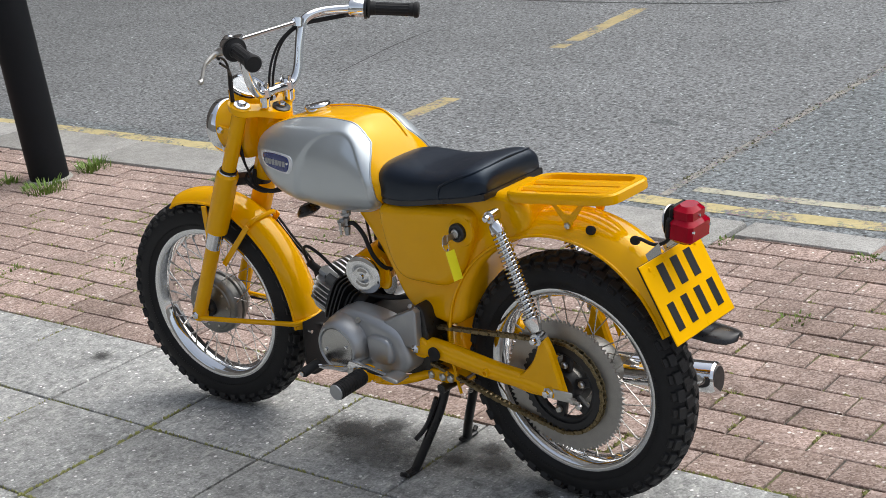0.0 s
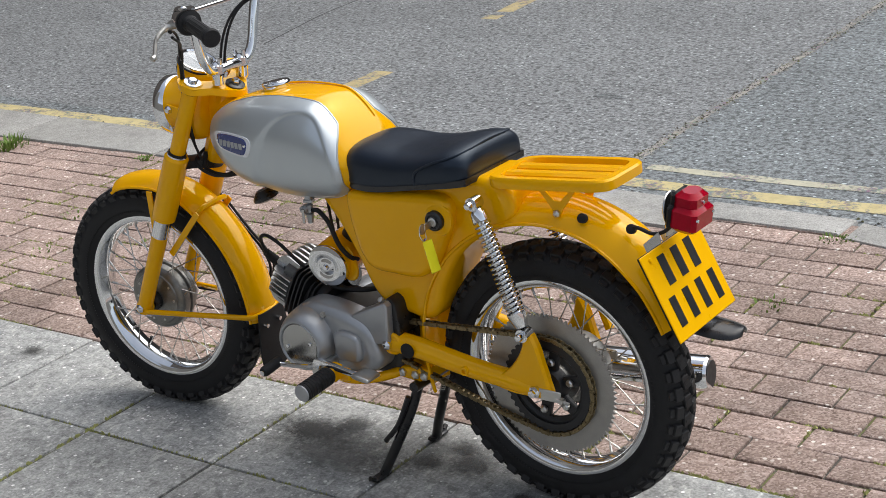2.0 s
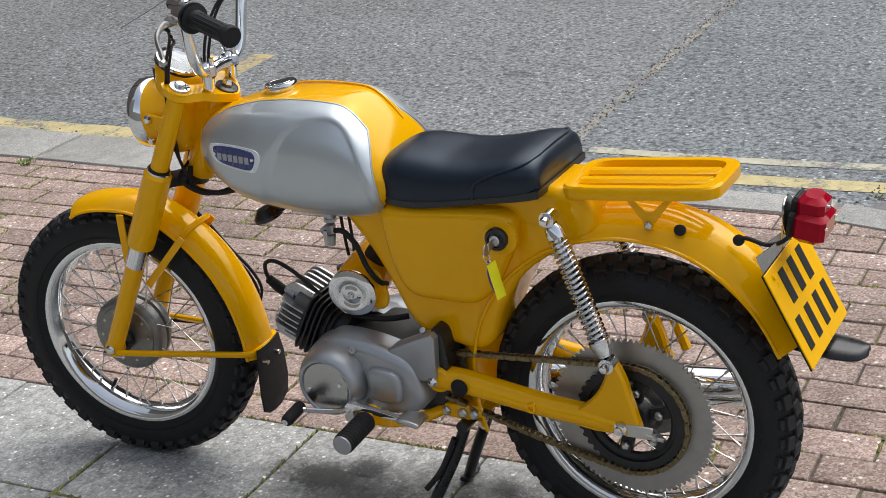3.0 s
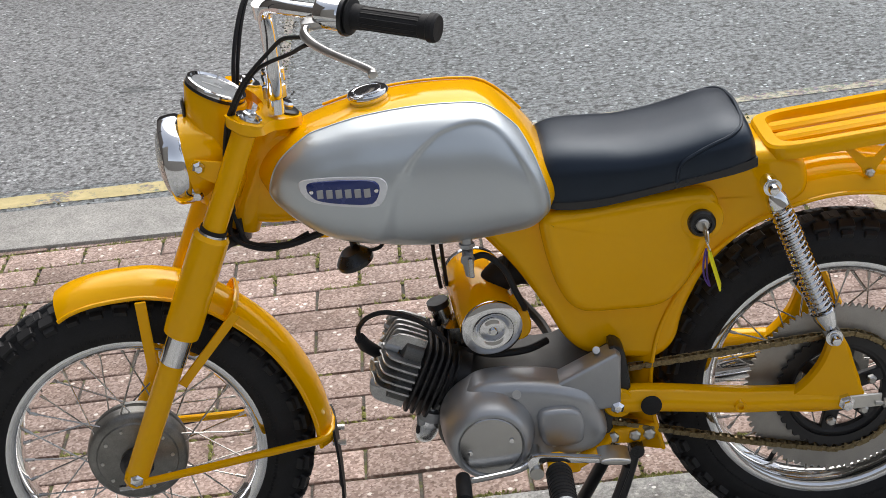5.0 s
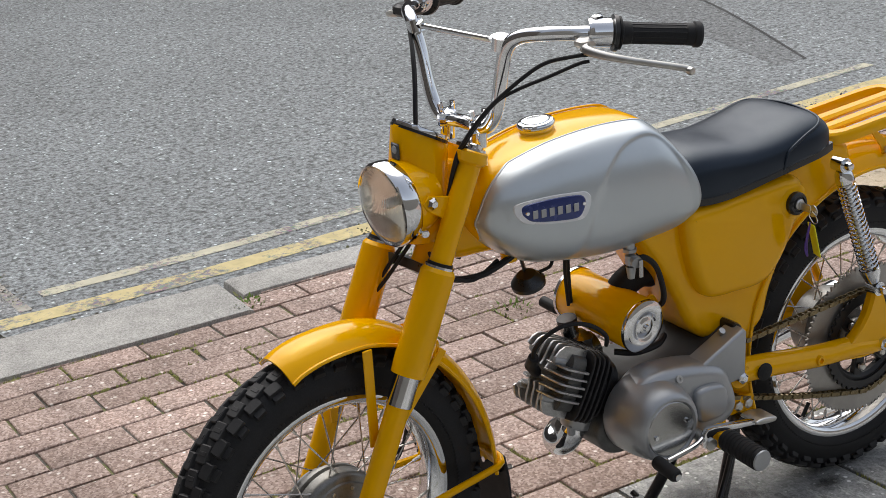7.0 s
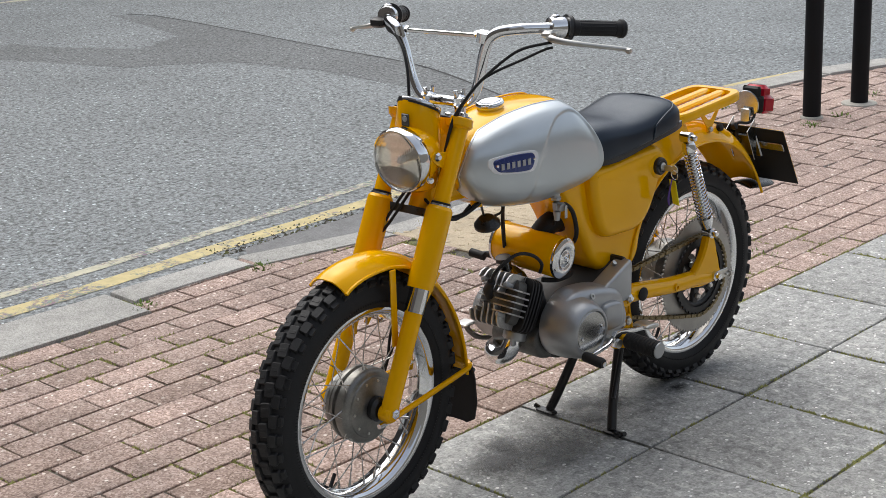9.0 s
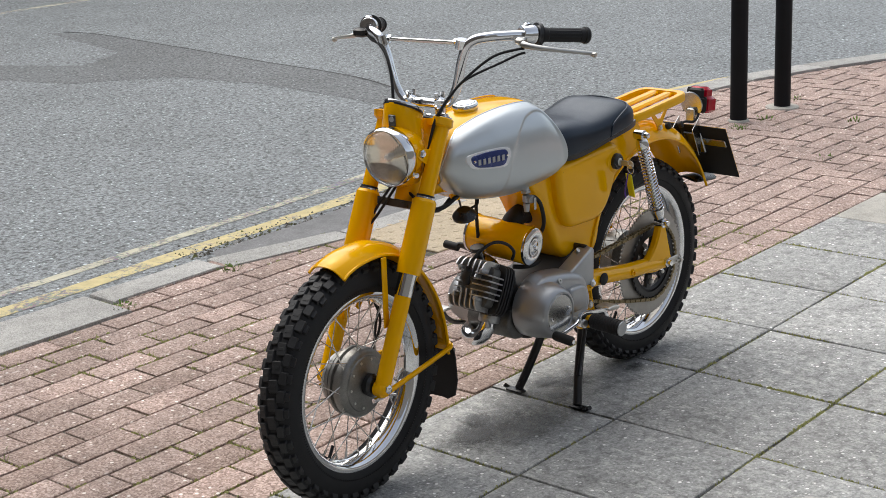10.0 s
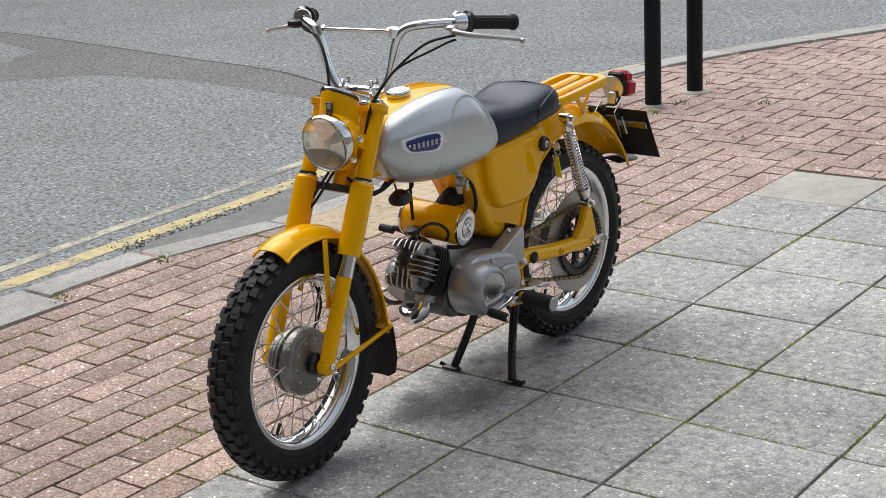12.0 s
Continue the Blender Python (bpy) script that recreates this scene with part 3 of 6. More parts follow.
def wheel(name, c, R, half, label, rim_r, m=None, hub_r=0.06):
    """A wire wheel round the y axis: tyre, tread, rim, hub and single spokes."""
    base = m or Matrix()
    root = part(name, Shape().turned([(0.0, -0.09), (0.008, -0.09), (0.008, 0.09), (0.0, 0.09)], n=12, cap=False), STEEL, bike, label, base @ Matrix.Translation(c))
    prof = []
    for k in range(25):
        a = math.pi * (k / 24)
        y = -half * math.cos(a) * (1.0 + 0.10 * math.sin(a))
        r = rim_r + 0.001 + (R - 0.008 - rim_r) * math.sin(a) ** 0.62
        if k in (0, 24):
            y = math.copysign(half * 0.72, y)
        prof.append((r, y))
    prof = prof + [(rim_r - 0.006, half * 0.5), (rim_r - 0.006, -half * 0.5), prof[0]]
    part("tyre", Shape().turned(prof, n=72, cap=False), RUBBER, root, "black knobbly rubber tyre", sharp=50)
    n = 44
    rows = [(0.0115, 0.021, 0.028, n, 0.0, 0.18), (-0.0115, 0.021, 0.028, n, 0.5, 0.18), (half * 0.66, 0.017, 0.026, n, 0.5, 0.0), (-half * 0.66, 0.017, 0.026, n, 0.0, 0.0)]
    rows += [(half * 0.86, 0.010, 0.019, n, 0.5, 0.0), (-half * 0.86, 0.010, 0.019, n, 0.0, 0.0)]
    part("tread", tread_shape(R, half, rows), LUG, root, "deep black tread blocks", sharp=20)
    ribs = Shape()
    for sgn in (1, -1):
        for i in range(200):
            ribs.box((0, 0, 0), (0.0018, 0.0012, 0.010), Matrix.Rotation(2 * math.pi * i / 200, 4, "Y") @ Matrix.Translation((0, sgn * half * 0.98, rim_r + 0.022)) @ Matrix.Rotation(sgn * 0.35, 4, "X"))
    tagged(part("sidewall_ribs", ribs, RUBBER, root), kind="stuff")
    w = half * 0.76
    rim_prof = [(rim_r + 0.005, w), (rim_r + 0.005, w - 0.004), (rim_r - 0.004, w - 0.006), (rim_r - 0.009, w * 0.55), (rim_r - 0.017, w * 0.4), (rim_r - 0.017, -w * 0.4), (rim_r - 0.009, -w * 0.55), (rim_r - 0.004, -w + 0.006), (rim_r + 0.005, -w + 0.004), (rim_r + 0.005, -w), (rim_r - 0.001, -w - 0.001), (rim_r - 0.012, -w + 0.005), (rim_r - 0.014, -w * 0.5), (rim_r - 0.020, -w * 0.36), (rim_r - 0.020, w * 0.36), (rim_r - 0.014, w * 0.5), (rim_r - 0.012, w - 0.005), (rim_r - 0.001, w + 0.001), (rim_r + 0.005, w)]
    rim = part("rim", Shape().turned(rim_prof, n=72, cap=False), CHROME, root, "chrome steel rim", sharp=60)
    for sgn in (1, -1):
        for lead in (1, -1):
            me = None
            for i in range(9):
                a = 2 * math.pi * i / 9 + (0.17 if lead > 0 else 0.0) + (0.35 if sgn > 0 else 0.0)
                if me is None:
                    d = lead * 0.62
                    p0 = Vector((math.sin(d) * hub_r, sgn * 0.034, math.cos(d) * hub_r))
                    p1 = Vector((0, sgn * 0.005, rim_r - 0.018))
                    one = Shape().tube([p0, p1], 0.0014, 6)
                    one.tube([p1 + (p0 - p1).normalized() * 0.016, p1], 0.0028, 6)
                    me = one.mesh("spoke")
                part("spoke", me, SPOKE, root, m=Matrix.Rotation(a, 4, "Y"))
    valve = Shape().tube([(0, 0, rim_r - 0.018), (0, 0, rim_r - 0.05)], 0.004, 8)
    part("valve", valve, RUBBER, root, m=Matrix.Rotation(2.6, 4, "Y"))
    return root


front_wheel = wheel("front_wheel", FRONT, 0.288, 0.041, "spoked front wheel with knobbly tyre", 0.2035, STEER)
rear_wheel = wheel("rear_wheel", REAR, 0.287, 0.045, "spoked rear wheel with knobbly tyre", 0.2080)
drum = Shape().turned([(0.018, -0.034), (0.060, -0.033), (0.068, -0.028), (0.070, -0.018), (0.064, -0.016), (0.064, -0.010), (0.080, -0.007), (0.080, 0.000), (0.074, 0.002), (0.074, 0.009), (0.081, 0.011), (0.081, 0.026), (0.079, 0.033), (0.074, 0.037), (0.066, 0.038), (0.064, 0.041), (0.040, 0.045), (0.022, 0.047), (0.016, 0.062)], n=56)
for k in range(10):
    a = 2 * math.pi * k / 10
    part("hub_rivet", Shape().turned([(0, 0), (0.0035, 0), (0.003, 0.002), (0, 0.003)], (0.056 * math.cos(a), 0.042, 0.056 * math.sin(a)), n=8), STEEL, front_wheel)
part("brake_drum", drum, DRUM, front_wheel, "dull grey finned brake drum hub", sharp=40)
dust = Shape().turned([(0.026, 0.048), (0.027, 0.060), (0.020, 0.066), (0.012, 0.067)], n=24)
part("dust_cover", dust, BLACK, front_wheel)
plate = Shape().turned([(0.02, -0.044), (0.060, -0.042), (0.062, -0.034)], n=40)
part("brake_plate", plate, ALU, front_wheel)
hub = Shape().turned([(0.02, -0.07), (0.07, -0.066), (0.075, -0.05), (0.075, -0.02), (0.055, -0.012), (0.040, 0.0), (0.040, 0.012), (0.048, 0.02), (0.048, 0.026), (0.034, 0.030), (0.034, 0.05)], n=48)
part("hub", hub, DRUM, rear_wheel, "dull aluminium rear hub", sharp=40)
# sprockets on the left of the rear wheel
teeth = 84
ring = []
for k in range(teeth * 4):
    r = 0.1515 if k % 4 in (0, 1) else 0.1455
    a = 2 * math.pi * k / (teeth * 4)
    ring.append((r * math.cos(a), r * math.sin(a)))
big = Shape()
hole = [(0.094 * math.cos(2 * math.pi * k / (teeth * 4)), 0.094 * math.sin(2 * math.pi * k / (teeth * 4))) for k in range(teeth * 4)]
big.rings([[(x, 0.056, z) for x, z in hole], [(x, 0.056, z) for x, z in ring], [(x, 0.060, z) for x, z in ring], [(x, 0.060, z) for x, z in hole], [(x, 0.056, z) for x, z in hole]], cap=False)
part("large_sprocket", big, SPROCKET, rear_wheel, "large bare steel toothed overlay sprocket", sharp=25)
carrier = Shape().turned([(0.072, 0.052), (0.088, 0.050), (0.090, 0.064), (0.078, 0.067), (0.072, 0.062), (0.072, 0.052)], n=48, cap=False)
carrier.turned([(0.02, 0.050), (0.040, 0.050), (0.038, 0.064), (0.034, 0.074), (0.02, 0.076)], n=32)
carrier_arms = []
for i in range(6):
    a = i * math.pi / 3 + 0.3
    carrier_arms.append(Shape().box((0.056, 0.058, 0), (0.040, 0.012, 0.024), Matrix.Rotation(a, 4, "Y"), 0.002))
part("sprocket_carrier", carrier, FIN_BLACK, rear_wheel, "black sprocket carrier with slots")
for one in carrier_arms:
    part("carrier_arm", one, FIN_BLACK, rear_wheel)
for i in range(6):
    a = i * math.pi / 3 + 0.3
    part("sprocket_bolt", Shape().turned([(0, 0), (0.008, 0), (0.008, 0.006), (0.005, 0.009), (0, 0.009)], (0.055 * math.cos(a), 0.067, -0.055 * math.sin(a)), n=6), STEEL, rear_wheel)
small = []
for k in range(39 * 4):
    r = 0.103 if k % 4 in (0, 1) else 0.098
    a = 2 * math.pi * k / (39 * 4)
    small.append((r * math.cos(a), r * math.sin(a)))
hole = [(0.084 * math.cos(2 * math.pi * k / 156), 0.084 * math.sin(2 * math.pi * k / 156)) for k in range(156)]
part("drive_sprocket", Shape().rings([[(x, y, z) for x, z in o] for o, y in ((hole, 0.066), (small, 0.066), (small, 0.070), (hole, 0.070), (hole, 0.066))], cap=False), FIN_BLACK, rear_wheel, "black drive sprocket")

# chain: links along a loop round both sprockets
loop = []
A, B, ra, rb = Vector((REAR.x, REAR.z)), Vector((0.405, 0.322)), 0.105, 0.046
for k in range(61):
    a = math.radians(84 + k * (276 - 84) / 60)
    loop.append(Vector((A.x + ra * math.cos(a), A.y + ra * math.sin(a))))
for k in range(31):
    a = math.radians(-96 + k * 180 / 30)
    loop.append(Vector((B.x + rb * math.cos(a), B.y + rb * math.sin(a))))
dense, total = loop + [loop[0]], 0.0
stops = [0.0]
for p, q in zip(dense, dense[1:]):
    total += (q - p).length
    stops.append(total)
count = 2 * round(total / 0.0127 / 2)
pos = [Vector((np.interp(total * i / count, stops, [p.x for p in dense]), np.interp(total * i / count, stops, [p.y for p in dense]))) for i in range(count)]
chain = Shape()
for i, p in enumerate(pos):
    q = pos[(i + 1) % count]
    mid, ang = (p + q) / 2, math.atan2(q.y - p.y, q.x - p.x)
    w = 0.0065 if i % 2 else 0.0045
    sag = -0.006 * math.sin(math.pi * min(1, max(0, (mid.x - 0.02) / 0.36))) if mid.y < 0.29 else 0.0
    m = Matrix.Translation((mid.x, 0.068, mid.y + sag)) @ Matrix.Rotation(-ang, 4, "Y")
    for sgn in (1, -1):
        chain.box((0, sgn * w, 0), (0.019, 0.0016, 0.0088), m, 0.0012)
    chain.turned([(0, -0.0075), (0.0038, -0.0075), (0.0038, 0.0075), (0, 0.0075)], (-0.0063, 0, 0), (0, 1, 0), 7, m)
tagged(part("chain", chain, CHAIN, bike, "oily brass-coloured drive chain"), kind="stuff")
part("front_sprocket", Shape().turned([(0.0, 0.060), (0.042, 0.060), (0.044, 0.066), (0.0, 0.068)], (B.x, 0, B.y), n=32), CHAIN, bike)

# swinging arm
for sgn in (1, -1):
    y = sgn * 0.098
    arm_line = [(0.395, y, 0.342), (0.33, y, 0.337), (0.20, y, 0.318), (0.10, y, 0.310), (0.062, y, 0.304), (0.026, y, 0.302)]
    arm = part("swing_arm", Shape().tube(catmull(arm_line, 6), [0.0185 - 0.004 * k / 30 for k in range(31)], 18, flat=1.3), YELLOW, bike, "yellow tubular swinging arm", Matrix.Translation((-0.002, 0, -0.009)))
    lev = catmull([(0.014, 0.095, 0.288), (0.005, 0.145, 0.297), (0.006, 0.150, 0.309), (0.011, 0.122, 0.324), (0.015, 0.100, 0.341), (0.023, 0.080, 0.366), (0.030, 0.068, 0.392), (0.042, 0.061, 0.418), (0.047, 0.057, 0.424)], 4)
    gus = Shape().rings([[(xa + 0.005, y - 0.011, z), (xa, y - 0.006, z), (xa, y + 0.006, z), (xa + 0.005, y + 0.012, z), (xb - 0.005, y + 0.012, z), (xb, y + 0.006, z), (xb, y - 0.006, z), (xb - 0.005, y - 0.011, z)] for xa, xb, z in lev])
    part("shock_bracket", gus, YELLOW, arm)
    part("pivot_boss", Shape().turned([(0.0, -0.016), (0.0235, -0.016), (0.025, -0.010), (0.025, 0.012), (0.022, 0.0165), (0.0, 0.0165)], (0.394, y, 0.340), n=28), YELLOW, arm)
    part("pivot_nut", Shape().turned([(0, 0), (0.011, 0), (0.011, 0.008), (0.006, 0.013), (0, 0.014)], (0.398, y + 0.021 * sgn, 0.342), (0, sgn, 0), 6), CHROME, arm)
    part("rubber_plug", Shape().turned([(0, 0), (0.0165, 0), (0.0165, 0.003), (0.012, 0.005), (0, 0.0055)], (0.345, y + 0.0235 * sgn, 0.338), (0, sgn, 0), 24), RUBBER, arm)
    part("boss", Shape().turned([(0.004, -0.002), (0.010, -0.002), (0.009, 0.008), (0.005, 0.008), (0.0035, 0.001)], (0.205, y + 0.016 * sgn, 0.317), (0, sgn, 0), 18), YELLOW, arm)
    part("axle_nut", Shape().turned([(0, 0), (0.013, 0), (0.013, 0.009), (0.008, 0.011), (0.008, 0.020), (0, 0.021)], (0.038, y + 0.012 * sgn, 0.303), (0, sgn, 0), 6), CHROME, arm)
    adj = Shape().box((0.006, y + 0.013 * sgn, 0.299), (0.052, 0.004, 0.024), None, 0.0015)
    adj.tube([(-0.008, y + 0.017 * sgn, 0.296), (-0.040, y + 0.017 * sgn, 0.292)], 0.0035, 8)
    adj.turned([(0, 0), (0.008, 0), (0.008, 0.007), (0, 0.007)], (-0.028, y + 0.017 * sgn, 0.294), (1, 0, 0.1), 6)
    part("chain_adjuster", adj, STEEL, arm)

# rear shock absorbers
for sgn in (1, -1):
    top, low = Vector((0.150, sgn * 0.106, 0.673)), Vector((0.056, sgn * 0.106, 0.412))
    ax = (low - top).normalized()
    L = (low - top).length
    shock = part("shock_absorber", Shape().tube([top + ax * 0.02, low - ax * 0.02], 0.0085, 14), CHROME, bike, "chrome rear shock absorber with open coil spring")
    u = Vector((0, 1, 0))
    w = ax.cross(u)
    coil = []
    turns = 20
    for k in range(turns * 14 + 1):
        a = 2 * math.pi * k / 14
        f = k / (turns * 14)
        rr = 0.0156 + 0.0016 * f
        coil.append(top + ax * (0.038 + (L - 0.085) * f) + rr * (math.cos(a) * u + math.sin(a) * w))
    part("spring", Shape().tube(coil, 0.0024, 7), CHROME, shock, "chrome coil spring")
    part("spring_cap", Shape().turned([(0.0, 0.012), (0.011, 0.012), (0.016, 0.020), (0.0175, 0.036), (0.010, 0.039), (0.0, 0.039)], top, ax, 24), CHROME, shock)
    part("spring_seat", Shape().turned([(0.010, L - 0.050), (0.020, L - 0.047), (0.019, L - 0.036), (0.013, L - 0.016), (0.0, L - 0.015)], top, ax, 24), CHROME, shock)
    for p in (top, low):
        eye = Shape().turned([(0.006, -0.013), (0.0135, -0.013), (0.0135, 0.013), (0.006, 0.013)], p, (0, 1, 0), 22)
        part("eye", eye, CHROME, shock)
        part("dome_nut", Shape().turned([(0.0, 0.012), (0.0115, 0.012), (0.0115, 0.0145), (0.0082, 0.015), (0.0085, 0.022), (0.0065, 0.027), (0.0, 0.029)], p, (0, sgn, 0), 20), CHROME, shock)

# pressed steel frame and rear mudguard
body_line = [(0.625, 0.68), (0.585, 0.625), (0.535, 0.56), (0.495, 0.49), (0.465, 0.43), (0.43, 0.398), (0.375, 0.385), (0.325, 0.380), (0.293, 0.405), (0.275, 0.46), (0.235, 0.53), (0.18, 0.578), (0.115, 0.612), (0.085, 0.64), (0.088, 0.685), (0.12, 0.708), (0.20, 0.710), (0.30, 0.700), (0.45, 0.690), (0.56, 0.705)]
part("frame", Shape().slab(catmull(body_line, 5, True), -0.070, 0.070, 0.018, 5, ring_in=True), YELLOW, bike, "yellow pressed steel frame", sharp=50)
spine = Shape()
sections = [(0.56, 0.055, 0.60, 0.74), (0.66, 0.05, 0.645, 0.78), (0.76, 0.045, 0.655, 0.785), (0.84, 0.036, 0.655, 0.80), (0.895, 0.030, 0.655, 0.825), (0.925, 0.026, 0.66, 0.82)]
spine.rings([[(x, w * math.copysign(abs(math.cos(a)) ** 0.5, math.cos(a)), (z0 + z1) / 2 + (z1 - z0) / 2 * math.copysign(abs(math.sin(a)) ** 0.5, math.sin(a))) for a in (2 * math.pi * k / 32 for k in range(32))] for x, w, z0, z1 in sections])
part("frame_spine", spine, YELLOW, bike, sharp=50)
part("head_tube", Shape().tube([(0.865, 0, 0.83), (0.945, 0, 0.655)], 0.030, 24), YELLOW, bike)


def guard(center_pts, half, drop, thick, toward, n=36):
    """A mudguard: a crowned section swept along its crown line; toward: the wheel's centre."""
    line = catmull([(x, 0, z) for x, z in center_pts], max(2, n // (len(center_pts) - 1)))
    rings = []
    c = Vector((toward.x, 0, toward.z))
    for p in line:
        inn = (c - p).normalized()
        sec = []
        for k in range(19):
            v = -1 + 2 * k / 18
            sec.append(p + Vector((0, half * v, 0)) + inn * drop * abs(v) ** 2.6)
        sec[0] = sec[0] + Vector((0, -0.002, 0)) + inn * 0.002
        for k in range(19):
            v = 1 - 2 * k / 18
            sec.append(p + Vector((0, (half - thick) * v, 0)) + inn * (thick + (drop - 0.0) * abs(v) ** 2.6))
        rings.append(sec)
    lips = [Shape().tube([p + Vector((0, sg * half, 0)) + (c - p).normalized() * (drop + 0.001) for p in line], 0.0036, 8) for sg in (1, -1)]
    return Shape().rings(rings), lips


crown = [(REAR.x + r * math.cos(math.radians(a)), REAR.z + r * math.sin(math.radians(a))) for a, r in ((-14, 0.338), (2, 0.345), (17, 0.355), (32, 0.366), (50, 0.376), (68, 0.383), (86, 0.388), (102, 0.389), (116, 0.384), (130, 0.373), (140, 0.364), (149, 0.357))]
gs, lips = guard(crown, 0.072, 0.044, 0.003, REAR, 56)
rear_guard = part("rear_mudguard", gs, YELLOW, bike, "glossy yellow rear mudguard", sharp=50)
for l in lips:
    part("rolled_edge", l, YELLOW, rear_guard)
for x, y, z in ((-0.062, 0.050, 0.648), (-0.155, 0.030, 0.632)):
    nn = (Vector((x, y, z)) - Vector((REAR.x, 0, REAR.z))).normalized() * 0.4 + Vector((0, 0.9, 0))
    part("grommet", Shape().turned([(0, -0.004), (0.0095, -0.004), (0.0095, 0.006), (0.005, 0.008), (0, 0.008)], (x, y + 0.004, z + 0.003), nn, 18), RUBBER, rear_guard)

# side cover and tool cover on both sides
cover_line = catmull([(0.486, 0.652), (0.489, 0.60), (0.470, 0.525), (0.440, 0.487), (0.38, 0.481), (0.315, 0.484), (0.272, 0.520), (0.238, 0.585), (0.222, 0.640), (0.245, 0.668), (0.32, 0.668), (0.42, 0.660)], 5, True)
for sgn in (1, -1):
    sc = part("side_cover", Shape().slab(cover_line, sgn * 0.055, sgn * 0.097, 0.020, 6, both=False), YELLOW, bike, "rounded yellow side cover", sharp=50)
    part("switch_surround", Shape().turned([(0.036, 0.0), (0.034, 0.005), (0.024, 0.010), (0.0, 0.010)], (0.253, sgn * 0.090, 0.622), (0, sgn, 0), 28), YELLOW, sc)
lock = part("ignition_switch", Shape().turned([(0.0, 0.0), (0.021, 0.0), (0.021, 0.012), (0.018, 0.016), (0.014, 0.016), (0.013, 0.013), (0.0, 0.013)], (0.253, 0.096, 0.622), n=28), BLACK, bike, "round black ignition switch")
part("lock_face", Shape().turned([(0, 0), (0.010, 0), (0.010, 0.006), (0.008, 0.008), (0, 0.008)], (0.253, 0.108, 0.622), n=20), STEEL, lock)

# fuel tank
T_TOP = [(0.905, 0.755), (0.885, 0.780), (0.86, 0.797), (0.815, 0.814), (0.767, 0.827), (0.731, 0.834), (0.664, 0.840), (0.596, 0.839), (0.555, 0.831), (0.516, 0.798), (0.484, 0.756), (0.46, 0.71)]
T_LOW = [(0.905, 0.733), (0.885, 0.700), (0.86, 0.674), (0.82, 0.645), (0.77, 0.625), (0.65, 0.609), (0.53, 0.619), (0.488, 0.638), (0.46, 0.680)]
T_HALF = [(0.905, 0.030), (0.885, 0.060), (0.86, 0.079), (0.82, 0.097), (0.77, 0.108), (0.72, 0.116), (0.62, 0.122), (0.54, 0.122), (0.50, 0.119), (0.475, 0.110), (0.46, 0.088)]


def smooth_table(t):
    pts = catmull([(x, 0, v) for x, v in sorted(t)], 6)
    return [(p.x, p.z) for p in pts]


T_TOP, T_LOW, T_HALF = smooth_table(T_TOP), smooth_table(T_LOW), smooth_table(T_HALF)


def tank_y(x, z):
    zt, zl, w = lerp_at(T_TOP, x), lerp_at(T_LOW, x), lerp_at(T_HALF, x)
    zc = zl + 0.45 * (zt - zl)
    p, h = (2.7, zt - zc) if z > zc else (2.7, zc - zl)
    return w * max(0.0, 1 - min(1.0, abs(z - zc) / h) ** p) ** (1 / p)


rings = []
for k in range(41):
    x = 0.462 + (0.903 - 0.462) * (0.5 - 0.5 * math.cos(math.pi * k / 40))
    zt, zl, w = lerp_at(T_TOP, x), lerp_at(T_LOW, x), lerp_at(T_HALF, x)
    zc = zl + 0.45 * (zt - zl)
    sec = []
    for j in range(48):
        a = 2 * math.pi * j / 48
        p, h = (2.7, zt - zc) if math.sin(a) > 0 else (2.7, zc - zl)
        sec.append((x, (w - 0.004) * math.copysign(abs(math.cos(a)) ** (2 / p), math.cos(a)), zc + h * math.copysign(abs(math.sin(a)) ** (2 / p), math.sin(a))))
    rings.append(sec)
tank = part("fuel_tank", Shape().rings(rings), YELLOW, bike, "teardrop fuel tank, yellow top with silver side panels", sharp=60)
part("tank_seam", Shape().tube([(x, -0.045, lerp_at(T_TOP, x) - 0.001) for x in np.linspace(0.80, 0.50, 24)], 0.0022, 6), YELLOW, tank)

PANEL = [(0.886, 0.732), (0.868, 0.772), (0.828, 0.802), (0.775, 0.822), (0.70, 0.834), (0.635, 0.836), (0.572, 0.834), (0.533, 0.812), (0.503, 0.772), (0.484, 0.722), (0.477, 0.680), (0.490, 0.646), (0.55, 0.626), (0.63, 0.619), (0.72, 0.623), (0.80, 0.638), (0.852, 0.664), (0.882, 0.708)]
KNEE = [(0.735, 0.60), (0.722, 0.65), (0.708, 0.70), (0.690, 0.745), (0.665, 0.780), (0.635, 0.803), (0.60, 0.813), (0.565, 0.812), (0.538, 0.794), (0.510, 0.750), (0.494, 0.710), (0.484, 0.66), (0.48, 0.60), (0.60, 0.58)]
panel_o = [Vector((p.x, min(p.z, lerp_at(T_TOP, p.x) - 0.0060))) for p in catmull([(x, 0, z) for x, z in PANEL], 8, True)]
knee_o = np.array([(p.x, p.z) for p in catmull([(x, 0, z) for x, z in KNEE], 8, True)])

rim_o = np.array([(o.x, o.y) for o in panel_o])


def inside_by(px, pz, poly):
    """How far a point lies inside a closed outline (negative: outside)."""
    a, b = poly, np.roll(poly, -1, 0)
    d, p = b - a, np.array([px, pz]) - a
    t = np.clip((p * d).sum(1) / (d * d).sum(1), 0, 1)
    dist = np.hypot(*(p - d * t[:, None]).T).min()
    cross = ((a[:, 1] > pz) != (b[:, 1] > pz)) & (px < d[:, 0] * (pz - a[:, 1]) / np.where(d[:, 1] == 0, 1e-9, d[:, 1]) + a[:, 0])
    return dist if cross.sum() % 2 else -dist


